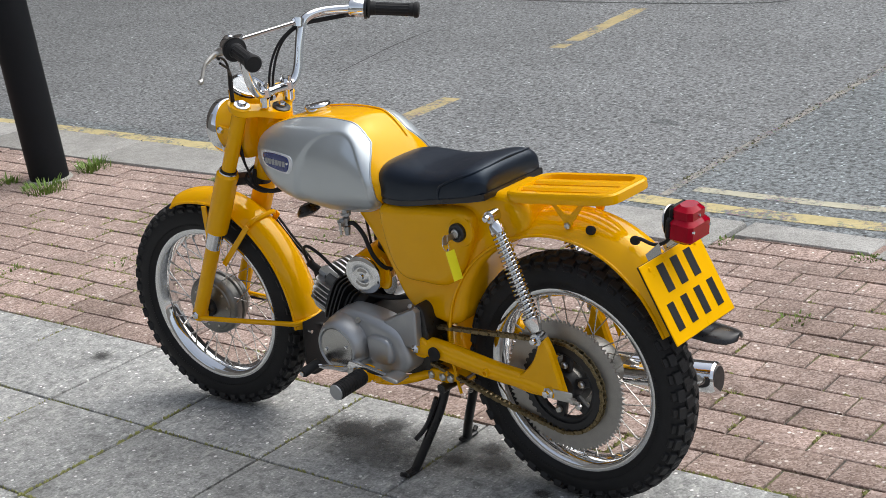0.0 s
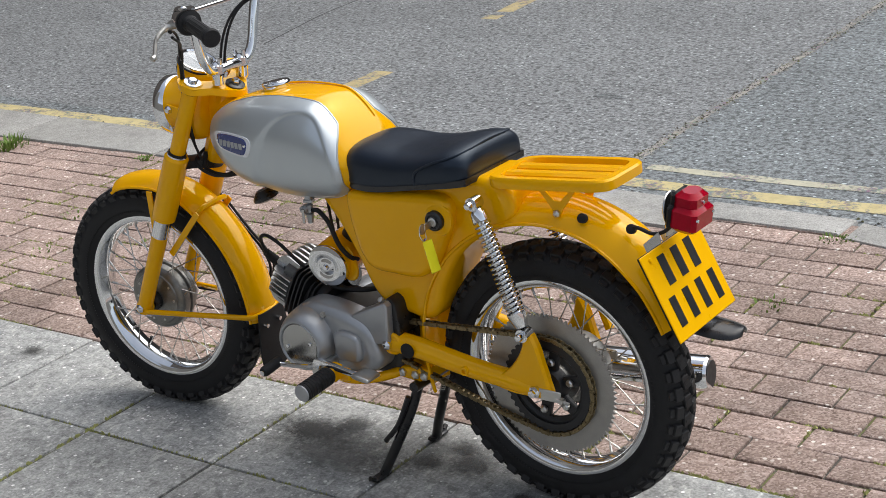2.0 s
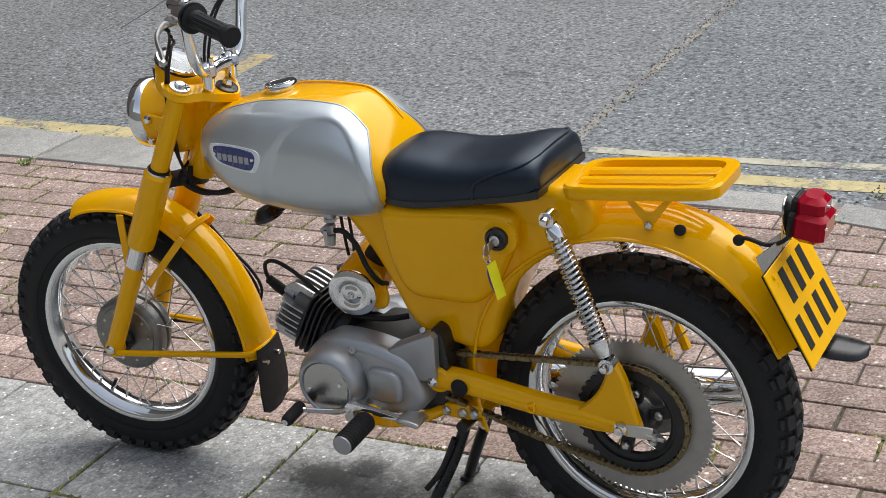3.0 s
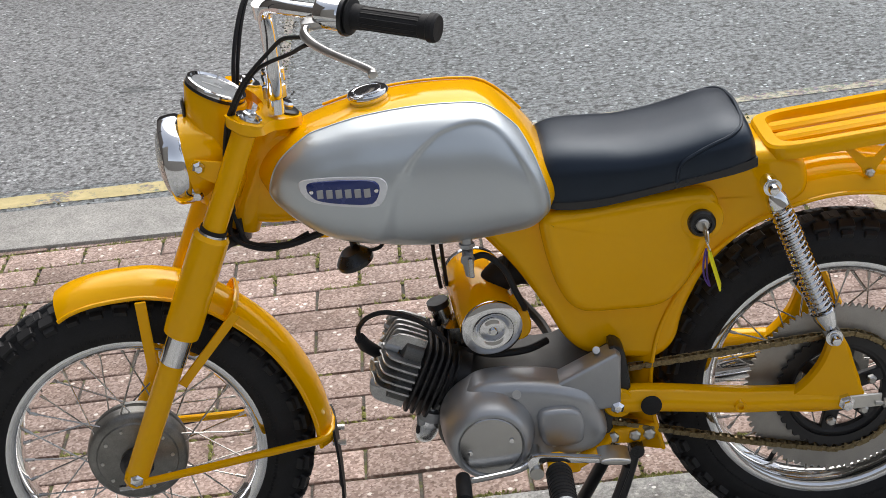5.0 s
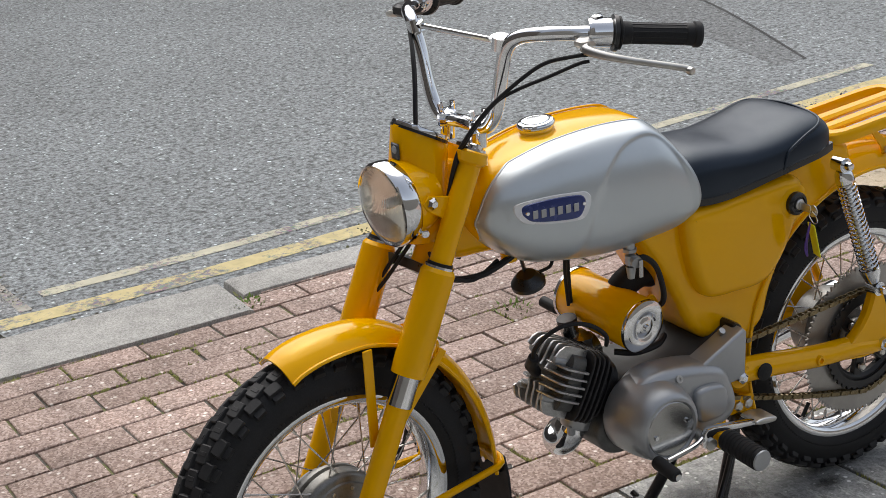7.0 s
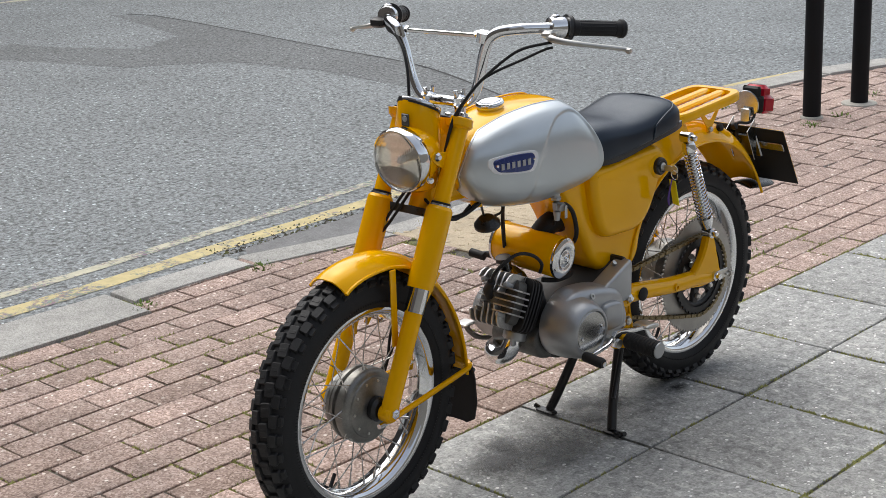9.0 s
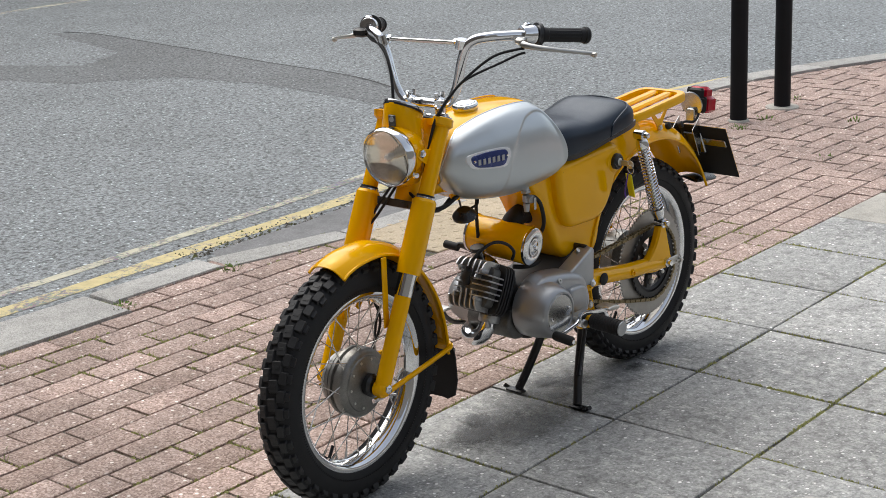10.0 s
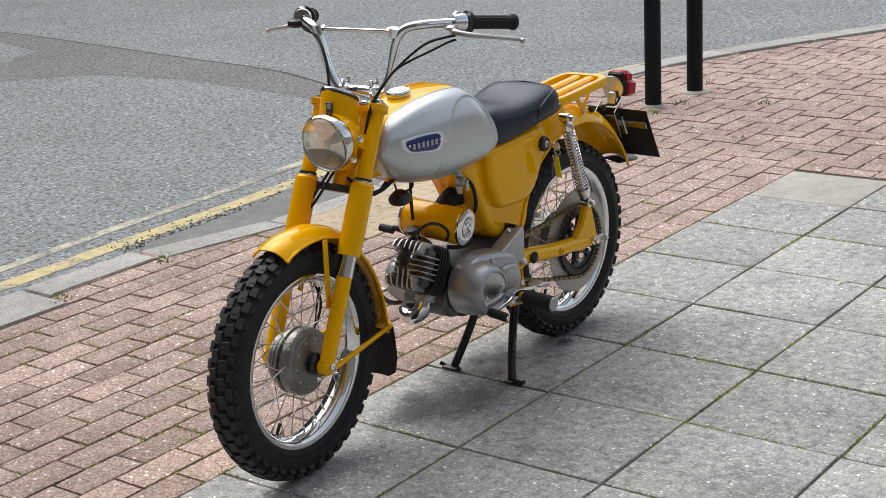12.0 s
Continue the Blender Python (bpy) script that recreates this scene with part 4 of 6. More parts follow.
cx, cz = 0.65, 0.74
for sgn in (1, -1):
    rings, K = [], 44
    for k in range(K + 1):
        f = (k / K) ** 0.6
        ring = []
        for o in panel_o:
            x, z = cx + (o.x - cx) * f, cz + (o.y - cz) * f
            rolled = max(0.0, 1 - max(0.0, inside_by(x, z, rim_o)) / 0.014)
            y = tank_y(x, z) + 0.0080 - 0.0066 * rolled ** 2
            dd = inside_by(x, z, knee_o)
            wide = 0.011 + 0.16 * max(0.0, 0.745 - z)
            s_ = min(1.0, max(0.0, dd / wide + 0.4))
            y -= 0.0082 * s_ * s_ * (3 - 2 * s_) * (1 - rolled)
            ring.append((x, sgn * y, z))
        rings.append(ring)
    rings.append([(o.x, sgn * (tank_y(o.x, o.y) - 0.003), o.y) for o in panel_o])
    rings = rings[1:]
    part("side_panel", Shape().rings(rings), SILVER, tank, "silver metallic painted tank panel with knee recess", sharp=60)
    rim = [(o.x, sgn * (tank_y(o.x, o.y) + 0.0010), o.y) for o in panel_o]
    part("panel_rim", Shape().tube(rim, 0.0014, 8, closed=True), SILVER, tank)
    # badge, with plain bars for its lettering
    bo = [(0.832, 0.727), (0.826, 0.741), (0.78, 0.7495), (0.725, 0.7525), (0.709, 0.748), (0.706, 0.735), (0.716, 0.7135), (0.732, 0.707), (0.775, 0.706), (0.812, 0.709), (0.825, 0.716)]
    tip = lambda x, z: (x + 0.0065, z + 0.0065 + 0.084 * (x - 0.768))
    bo = [Vector((p.x, p.z)) for p in catmull([(tip(x, z)[0], 0, tip(x, z)[1]) for x, z in bo], 5, True)]
    mid = Vector(tip(0.768, 0.729))
    bo = [mid + (o - mid) * 1.06 for o in bo]
    def badge(scale, lift, edge):
        rr = []
        for f in (0.0001, 0.35, 0.7, 0.95, 1.0):
            ring = []
            for o in bo:
                q = mid + (o - mid) * scale * f
                ring.append((q.x, sgn * (tank_y(q.x, q.y) + lift + 0.0012 - (edge if f == 1.0 else 0)), q.y))
            rr.append(ring)
        return Shape().rings(rr)
    bd = part("badge", badge(1.0, 0.0085, 0.004), WHITE, tank, "white-rimmed dark blue tank badge")
    part("badge_field", badge(0.80, 0.0102, 0.002), BLUE, bd)
    rail = Shape()
    for i in range(6):
        x, zc_ = tip(0.803 - i * 0.0138, 0.7275 + 0.0012 * (i - 3))
        yy = sgn * (tank_y(x, zc_) + 0.0119)
        rail.box((x, yy, zc_), (0.0095, 0.0015, 0.0135), None, 0.0005)
    part("lettering", rail, ALU, bd, "plain silver bars in place of lettering")
    for x, z in (tip(0.8155, 0.7265), tip(0.7205, 0.7345)):
        part("badge_screw", Shape().turned([(0, 0), (0.0035, 0), (0.003, 0.0025), (0, 0.003)], (x, sgn * (tank_y(x, z) + 0.0112), z), (0, sgn, 0), 10), CHROME, bd)
cap_tilt = Matrix.Translation((0.727, 0.002, 0.840)) @ Matrix.Rotation(radians(7), 4, "Y")
cap = part("filler_cap", Shape().turned([(0.0, -0.01), (0.028, -0.01), (0.029, 0.0), (0.0315, 0.002), (0.0315, 0.006), (0.029, 0.009), (0.024, 0.0095), (0.022, 0.008), (0.0, 0.0085)], (0, 0, 0), (0, 0, 1), 36, cap_tilt), CHROME, tank, "round chrome filler cap", sharp=40)
part("cap_disc", Shape().turned([(0.0, 0.0085), (0.0215, 0.0085), (0.0205, 0.0098), (0.0, 0.0102)], (0, 0, 0), (0, 0, 1), 32, cap_tilt), CHROME, cap)
part("filler_neck", Shape().turned([(0.038, -0.016), (0.030, -0.008), (0.027, -0.002)], (0, 0, 0), (0, 0, 1), 36, cap_tilt), YELLOW, tank)

# seat
S_TOP = smooth_table([(0.492, 0.732), (0.478, 0.749), (0.45, 0.756), (0.40, 0.754), (0.352, 0.750), (0.30, 0.754), (0.25, 0.764), (0.215, 0.771), (0.190, 0.772), (0.172, 0.770), (0.159, 0.762), (0.152, 0.745)])
S_LOW = smooth_table([(0.492, 0.680), (0.478, 0.668), (0.40, 0.668), (0.30, 0.686), (0.20, 0.702), (0.165, 0.708), (0.152, 0.714)])
S_HALF = smooth_table([(0.492, 0.078), (0.478, 0.094), (0.44, 0.103), (0.38, 0.107), (0.30, 0.113), (0.22, 0.116), (0.19, 0.114), (0.166, 0.107), (0.152, 0.094)])


def seat_ring(x):
    back = x
    x = x if x > 0.25 else 0.25 - (0.25 - x) * 1.20
    zt, zl, w = lerp_at(S_TOP, x), lerp_at(S_LOW, x), lerp_at(S_HALF, x)
    zc = zl + 0.35 * (zt - zl)
    sec = []
    for j in range(48):
        a = 2 * math.pi * j / 48
        p, h = (3.1, zt - zc) if math.sin(a) > 0 else (6.0, zc - zl)
        sec.append((back, w * math.copysign(abs(math.cos(a)) ** (2 / p), math.cos(a)), zc + h * math.copysign(abs(math.sin(a)) ** (2 / p), math.sin(a))))
    return sec


seat = part("seat", Shape().rings([seat_ring(0.4915 - (0.4915 - 0.1690) * (0.5 - 0.5 * math.cos(math.pi * k / 36))) for k in range(37)]), VINYL, bike, "black vinyl single seat with piping", sharp=60)


def on_seat(x, z, sgn):
    """The point of the seat's side at x and height z."""
    p = min((q for q in seat_ring(x) if q[1] * sgn > 0.04), key=lambda q: abs(q[2] - z))
    return Vector((p[0], p[1] + 0.0008 * sgn, p[2]))


for sgn in (1, -1):
    pipe = [tuple(on_seat(x, z, sgn)) for x, z in ((0.182, 0.766), (0.190, 0.763), (0.208, 0.756), (0.237, 0.747), (0.262, 0.736), (0.280, 0.722), (0.287, 0.706), (0.289, 0.694))]
    part("piping", Shape().tube(catmull(pipe, 6), 0.0028, 8), VINYL, seat)
part("piping", Shape().tube(catmull([tuple(on_seat(0.182, 0.766, -1)), (0.180, 0, 0.7705), tuple(on_seat(0.182, 0.766, 1))], 6), 0.0028, 8), VINYL, seat)
part("seat_base", Shape().rings([[(x, y * 0.97, lerp_at(S_LOW, x) + dz) for x, y in [(xx, lerp_at(S_HALF, xx)) for xx in np.linspace(0.485, 0.168, 18)] + [(xx, -lerp_at(S_HALF, xx)) for xx in np.linspace(0.168, 0.485, 18)]] for dz in (-0.004, 0.010)]), BLACK, seat)

# luggage rack
rack_m = Matrix.Translation((0.005, 0, 0.718)) @ Matrix.Rotation(radians(4.5), 4, "Y")
rail_l = []
for k in range(48):
    a = 2 * math.pi * k / 48
    rail_l.append((0.140 * math.copysign(abs(math.cos(a)) ** 0.32, math.cos(a)), 0.081 * math.copysign(abs(math.sin(a)) ** 0.32, math.sin(a)), 0))
rack_frame = Shape()
outer_r, inner_r = [], []
for x, y, z in rail_l:
    outer_r.append((x, y))
    inner_r.append((x * 0.835, y * 0.78))
rack_frame.rings([[(x, y, 0.0) for x, y in inner_r], [(x, y, -0.010) for x, y in inner_r], [(x * 0.995, y * 0.99, -0.012) for x, y in outer_r], [(x, y, -0.008) for x, y in outer_r], [(x, y, 0.006) for x, y in outer_r], [(x * 0.975, y * 0.965, 0.010) for x, y in outer_r], [(x * 1.02, y * 1.03, 0.010) for x, y in inner_r], [(x, y, 0.0) for x, y in inner_r]], cap=False)
rack = part("luggage_rack", rack_frame, YELLOW, bike, "yellow slatted rear luggage rack", m=rack_m, sharp=40)
for y in (-0.023, 0.023):
    part("rack_bar", Shape().box((0.0, y, 0.002), (0.244, 0.027, 0.013), None, 0.005), YELLOW, rack)
for sgn in (1, -1):
    v = Shape().slab([(-0.055, 0.708), (-0.022, 0.664), (-0.016, 0.650), (-0.002, 0.650), (0.002, 0.664), (0.035, 0.706), (0.022, 0.706), (-0.004, 0.682), (-0.018, 0.682), (-0.043, 0.708)], sgn * 0.057, sgn * 0.061, 0.001, 1)
    br = part("rack_bracket", v, YELLOW, rack)
    br.matrix_parent_inverse = rack_m.inverted()
    bo_ = part("bracket_bolt", Shape().turned([(0, 0), (0.0075, 0), (0.0075, 0.005), (0.004, 0.008), (0, 0.008)], (-0.010, sgn * 0.061, 0.657), (0, sgn, 0), 6), STEEL, rack)
    bo_.matrix_parent_inverse = rack_m.inverted()

# tail lamp, bracket, plate and flap
lamp_m = Matrix.Translation((-0.243, 0.022, 0.690)) @ Matrix.Rotation(radians(-8), 4, "Y")
tail = part("tail_lamp", Shape().box((-0.006, 0, -0.012), (0.014, 0.078, 0.046), lamp_m, 0.006).box((-0.0055, 0, 0.014), (0.0135, 0.056, 0.040), lamp_m, 0.006), RUBBER, bike, "red tail lamp on a black rubber base")
lens = Shape().box((-0.034, 0, -0.012), (0.054, 0.080, 0.048), lamp_m, 0.008)
lens.box((-0.030, 0, 0.018), (0.046, 0.062, 0.040), lamp_m, 0.009)
part("red_lens", lens, RED, tail, "red ribbed tail lamp lens")
for y, z in ((0.034, -0.006), (-0.034, -0.006), (0.0, 0.02)):
    part("lens_screw", Shape().turned([(0, 0), (0.0035, 0), (0.003, 0.003), (0, 0.003)], tuple(lamp_m @ Vector((-0.060 if z < 0 else -0.053, y * 0.9, z))), (-1, 0, 0), 10), CHROME, tail)
part("tail_wire", Shape().tube(catmull([(-0.155, 0.034, 0.637), (-0.172, 0.040, 0.642), (-0.205, 0.044, 0.636), (-0.232, 0.042, 0.645), (-0.250, 0.036, 0.668)], 6), 0.0038, 8), RUBBER, tail)
backing = Shape()
backing.turned([(0.0, 0.0), (0.034, 0.0), (0.036, 0.002), (0.034, 0.004), (0.0, 0.004)], (-0.237, 0.02, 0.680), (1, 0, -0.14), 28)
backing.box((-0.228, 0.02, 0.648), (0.006, 0.030, 0.040), None, 0.003)
backing.slab([(-0.222, 0.645), (-0.188, 0.615), (-0.212, 0.562), (-0.224, 0.535), (-0.234, 0.545), (-0.230, 0.60)], -0.015, -0.012, 0.001, 1)
backing.slab([(-0.222, 0.645), (-0.188, 0.615), (-0.212, 0.562), (-0.224, 0.535), (-0.234, 0.545), (-0.230, 0.60)], 0.050, 0.053, 0.001, 1)
backing.box((0.006, 0.045, 0.034), (0.004, 0.115, 0.024), Matrix.Translation((-0.265, 0.025, 0.545)) @ Matrix.Rotation(radians(27), 4, "Y"), 0.0018)
backing.box((0.007, 0.0, 0.030), (0.010, 0.060, 0.070), Matrix.Translation((-0.265, 0.025, 0.545)) @ Matrix.Rotation(radians(27), 4, "Y"), 0.003)
part("plate_bracket", backing, ALU_DARK, bike, "plated steel tail bracket")
plate_m = Matrix.Translation((-0.265, 0.025, 0.545)) @ Matrix.Rotation(radians(27), 4, "Y")
np_ = part("number_plate", Shape().box((0, 0, 0), (0.003, 0.224, 0.172), plate_m, 0.0012), PLATE_Y, bike, "yellow plate with plain black bars")
part("plate_back", Shape().box((0.0025, 0, 0), (0.0020, 0.2255, 0.1735), plate_m), RUBBER, np_)
for row_z, n_, w_, h_ in ((0.042, 3, 0.040, 0.058), (-0.034, 4, 0.036, 0.058)):
    for i in range(n_):
        part("bar", Shape().box((-0.0022, (i - (n_ - 1) / 2) * 0.050, row_z), (0.001, w_ * 0.62, h_), plate_m), PLATE_INK, np_)
for y in (0.085, -0.085):
    part("plate_screw", Shape().turned([(0, 0), (0.005, 0), (0.004, 0.003), (0, 0.0035)], tuple(plate_m @ Vector((-0.002, y, 0.072))), tuple(plate_m.to_3x3() @ Vector((-1, 0, 0))), 12), PLATE_Y, np_)
flap_r = Shape().rings([[(x, y, z) for y, z in ((-w, zz - 0.004), (-w * 0.5, zz + 0.004), (0, zz + 0.006), (w * 0.5, zz + 0.004), (w, zz - 0.004), (w, zz - 0.008), (0, zz + 0.001), (-w, zz - 0.008))] for x, w, zz in ((-0.225, 0.04, 0.462), (-0.275, 0.044, 0.456), (-0.31, 0.043, 0.452), (-0.335, 0.040, 0.450), (-0.350, 0.033, 0.449), (-0.360, 0.020, 0.450), (-0.363, 0.008, 0.450))])
part("rear_flap", flap_r, BLACK, bike, "glossy black rear mudguard flap", sharp=80)

# fork
fork_top, fork_low = Vector((0.904, 0, 0.848)), Vector((1.161, 0, 0.287))
fd = (fork_low - fork_top).normalized()


def on_fork(z, y):
    t = (z - fork_top.z) / fd.z
    p = fork_top + fd * t
    return Vector((p.x, y, p.z))


for sgn in (1, -1):
    y = sgn * 0.0815
    leg = part("fork_leg", Shape().tube([on_fork(0.485, y), on_fork(0.46, y), on_fork(0.33, y), on_fork(0.275, y)], [0.0190, 0.0190, 0.0185, 0.0185], 20), YELLOW, bike, "yellow telescopic fork leg", m=STEER)
    part("upper_cover", Shape().tube([on_fork(0.842, y), on_fork(0.68, y)], 0.0182, 22), YELLOW, leg)
    part("fork_cap", Shape().tube([on_fork(0.853, y), on_fork(0.851, y), on_fork(0.836, y), on_fork(0.832, y)], [0.0215, 0.0245, 0.0240, 0.0182], 24), YELLOW, leg)
    part("lower_shroud", Shape().tube([on_fork(0.682, y), on_fork(0.676, y), on_fork(0.54, y), on_fork(0.524, y)], [0.0235, 0.0280, 0.0285, 0.0275], 24), YELLOW, leg)
    part("chrome_ring", Shape().tube([on_fork(0.6855, y), on_fork(0.681, y)], 0.0232, 24), CHROME, leg)
    part("seal_ring", Shape().tube([on_fork(0.690, y), on_fork(0.6855, y)], 0.0205, 24), RUBBER, leg)
    part("chrome_sleeve", Shape().tube([on_fork(0.53, y), on_fork(0.478, y)], 0.0205, 22), CHROME, leg)
    part("axle_lug", Shape().turned([(0.0, -0.014), (0.018, -0.014), (0.019, -0.006), (0.019, 0.008), (0.015, 0.014), (0, 0.014)], on_fork(0.284, y), (0, 1, 0), 20), YELLOW, leg)
    part("axle_nut", Shape().turned([(0, 0.012), (0.011, 0.012), (0.011, 0.020), (0.006, 0.024), (0, 0.025)], on_fork(0.287, y), (0, sgn, 0), 6), CHROME, leg)
    part("pinch_bolt", Shape().tube([on_fork(0.266, y) + Vector((0.022, 0, 0)), on_fork(0.266, y) + Vector((-0.026, 0, 0))], 0.0055, 8), CHROME, leg)
    part("top_bolt", Shape().turned([(0.0, 0.0), (0.0195, 0.0), (0.0195, 0.003), (0.011, 0.004), (0.011, 0.008), (0.008, 0.010), (0, 0.010)], on_fork(0.8535, y), -fd, 20), CHROME, leg)
clamp_o = catmull([(0.915, 0.107), (0.935, 0.088), (0.918, 0.065), (0.895, 0.045), (0.880, 0.0), (0.895, -0.045), (0.918, -0.065), (0.935, -0.088), (0.915, -0.107), (0.888, -0.098), (0.868, -0.060), (0.845, -0.035), (0.825, 0.0), (0.845, 0.035), (0.868, 0.060), (0.888, 0.098)], 4, True)
clamp = Shape().rings([[(p[0], p[1], 0.838 + dz + 0.40 * (p[0] - 0.91)) for p in clamp_o] for dz in (0.0, 0.004, 0.013, 0.016)])
top_clamp = part("top_clamp", clamp, YELLOW, bike, "yellow fork top clamp", m=STEER, sharp=40)
part("stem_nut", Shape().turned([(0, 0), (0.021, 0), (0.022, 0.003), (0.022, 0.008), (0.018, 0.010), (0, 0.010)], (0.852, 0, 0.826), -fd, 28), BLACK, top_clamp)
part("stem_bolt", Shape().turned([(0, 0.010), (0.011, 0.010), (0.011, 0.016), (0.008, 0.019), (0, 0.019)], (0.852, 0, 0.826), -fd, 6), CHROME, top_clamp)
low_clamp = Shape().rings([[(0.987 + (p[0] - 0.91) * 0.7, p[1] * 0.96, 0.656 + dz + 0.28 * (p[0] - 0.91)) for p in clamp_o] for dz in (0.0, 0.018)])
part("lower_clamp", low_clamp, BLACK, bike, m=STEER)

# headlamp nacelle
nac = Shape()
secs = []
for z, cx_, rx, ry in ((0.860, 0.950, 0.042, 0.042), (0.855, 0.950, 0.044, 0.044), (0.83, 0.954, 0.045, 0.047), (0.80, 0.957, 0.045, 0.051), (0.76, 0.960, 0.044, 0.055), (0.72, 0.962, 0.042, 0.053), (0.695, 0.966, 0.034, 0.044), (0.685, 0.968, 0.015, 0.02)):
    secs.append([(cx_ + rx * math.cos(a), ry * math.sin(a) - 0.010, z - 0.52 * rx * math.cos(a) * (-1 if z > 0.85 else (-0.3 if z > 0.82 else 0.1))) for a in (2 * math.pi * k / 40 for k in range(40))])
nac.rings(secs)
nac.turned([(0.03, -0.075), (0.054, -0.055), (0.063, -0.025), (0.0655, 0.0)], (1.012, 0, 0.764), (1, 0, -0.10), 40, cap=False)
nacelle = part("headlamp_shell", nac, YELLOW, bike, "yellow headlamp shell with speedometer on top", m=STEER @ Matrix.Translation((-0.003, 0.013, 0.016)), sharp=50)
ax_l = Vector((1, 0, -0.10))
part("headlamp_rim", Shape().turned([(0.065, -0.010), (0.0680, -0.006), (0.0690, 0.004), (0.0685, 0.016), (0.0655, 0.0205), (0.062, 0.018), (0.062, 0.010)], (1.014, 0, 0.764), ax_l, 48, cap=False), CHROME, nacelle, "chrome headlamp rim", sharp=60)
part("reflector", Shape().turned([(0.0, -0.006), (0.018, -0.005), (0.034, -0.001), (0.050, 0.005), (0.062, 0.012)], (1.014, 0, 0.764), ax_l, 40, cap=False), LAMP_SILVER, nacelle)
part("bulb", Shape().turned([(0.0, -0.006), (0.007, -0.006), (0.009, 0.006), (0.006, 0.014), (0, 0.016)], (1.014, 0, 0.764), ax_l, 16), WHITE, nacelle)
lamp_lens = part("headlamp_lens", Shape().turned([(0.0, 0.0335), (0.012, 0.0332), (0.028, 0.031), (0.045, 0.026), (0.057, 0.0185), (0.0625, 0.010), (0.0640, 0.011), (0.059, 0.021), (0.046, 0.029), (0.028, 0.034), (0.012, 0.0362), (0.0, 0.0365)], (1.014, 0, 0.764), ax_l, 48, cap=False), LENS, nacelle, "fluted glass headlamp lens", sharp=60)
lamp_lens.visible_shadow = False
dial_m = Matrix.Translation((0.950, -0.010, 0.860)) @ Matrix.Rotation(radians(-28), 4, "Y") @ Matrix.Scale(0.89, 4)
part("speedometer_ring", Shape().turned([(0.043, 0.002), (0.0525, 0.002), (0.0530, 0.004), (0.0515, 0.009), (0.0475, 0.010), (0.0425, 0.005)], (0, 0, 0), (0, 0, 1), 44, dial_m, cap=False), CHROME, nacelle)
part("gasket", Shape().turned([(0.040, -0.003), (0.0530, -0.003), (0.0530, 0.002), (0.040, 0.002)], (0, 0, 0), (0, 0, 1), 40, dial_m), BLACK, nacelle)
part("dial", Shape().turned([(0.0, 0.003), (0.0435, 0.003)], (0, 0, 0), (0, 0, 1), 40, dial_m, cap=False), DIAL, nacelle, "grey speedometer dial")
part("needle", Shape().box((0.008, 0.004, 0.0055), (0.034, 0.003, 0.001), dial_m), WHITE, nacelle)
part("dial_glass", Shape().turned([(0.0435, 0.007), (0.03, 0.0085), (0.0, 0.009)], (0, 0, 0), (0, 0, 1), 40, dial_m, cap=False), GLASS, nacelle).visible_shadow = False
part("shell_emblem", Shape().box((1.000, -0.004, 0.842), (0.004, 0.020, 0.026), None, 0.0015), DIAL_DARK, nacelle, "small dark emblem plate")
part("emblem_disc", Shape().turned([(0, 0), (0.0065, 0), (0.006, 0.001), (0, 0.0012)], (1.002, -0.004, 0.845), (1, 0, 0), 16), DIAL, nacelle)
for sgn in (1, -1):
    ear = Shape().slab([(0.930, 0.765), (0.955, 0.775), (0.992, 0.783), (1.002, 0.772), (0.995, 0.760), (0.968, 0.742), (0.945, 0.735)], sgn * 0.062, sgn * 0.066, 0.001, 1)
    part("lamp_bracket", ear, YELLOW, nacelle)
    part("lamp_bolt", Shape().turned([(0, 0), (0.010, 0), (0.010, 0.004), (0.006, 0.009), (0, 0.010)], (0.987, sgn * 0.066, 0.771), (0, sgn, 0), 6), CHROME, nacelle)
    part("side_screw", Shape().turned([(0, 0), (0.008, 0), (0.006, 0.006), (0, 0.007)], (0.995, sgn * 0.053, 0.722), (0.3, sgn, 0), 14), CHROME, nacelle)

# handlebar
half_bar = [(0.872, 0.0, 0.868), (0.872, 0.045, 0.867), (0.871, 0.068, 0.874), (0.869, 0.088, 0.905), (0.868, 0.105, 0.965), (0.868, 0.120, 1.000), (0.861, 0.140, 1.017), (0.843, 0.172, 1.023), (0.805, 0.208, 1.022), (0.756, 0.243, 1.018), (0.652, 0.303, 1.004)]
bar_path = catmull(mirror_y(half_bar[:0:-1]) + half_bar, 7)
BAR = STEER @ Matrix.Translation((0.841, 0, 0.874)) @ Matrix.Rotation(radians(1.5), 4, "X") @ Matrix.Translation((-0.853, 0, -0.868))
bars = part("handlebar", Shape().tube(bar_path, 0.0112, 16), CHROME, bike, "high chrome braced handlebar", m=BAR)
part("cross_brace", Shape().tube([(0.871, -0.098, 1.010), (0.871, 0.098, 1.010)], 0.0048, 10), CHROME, bars)
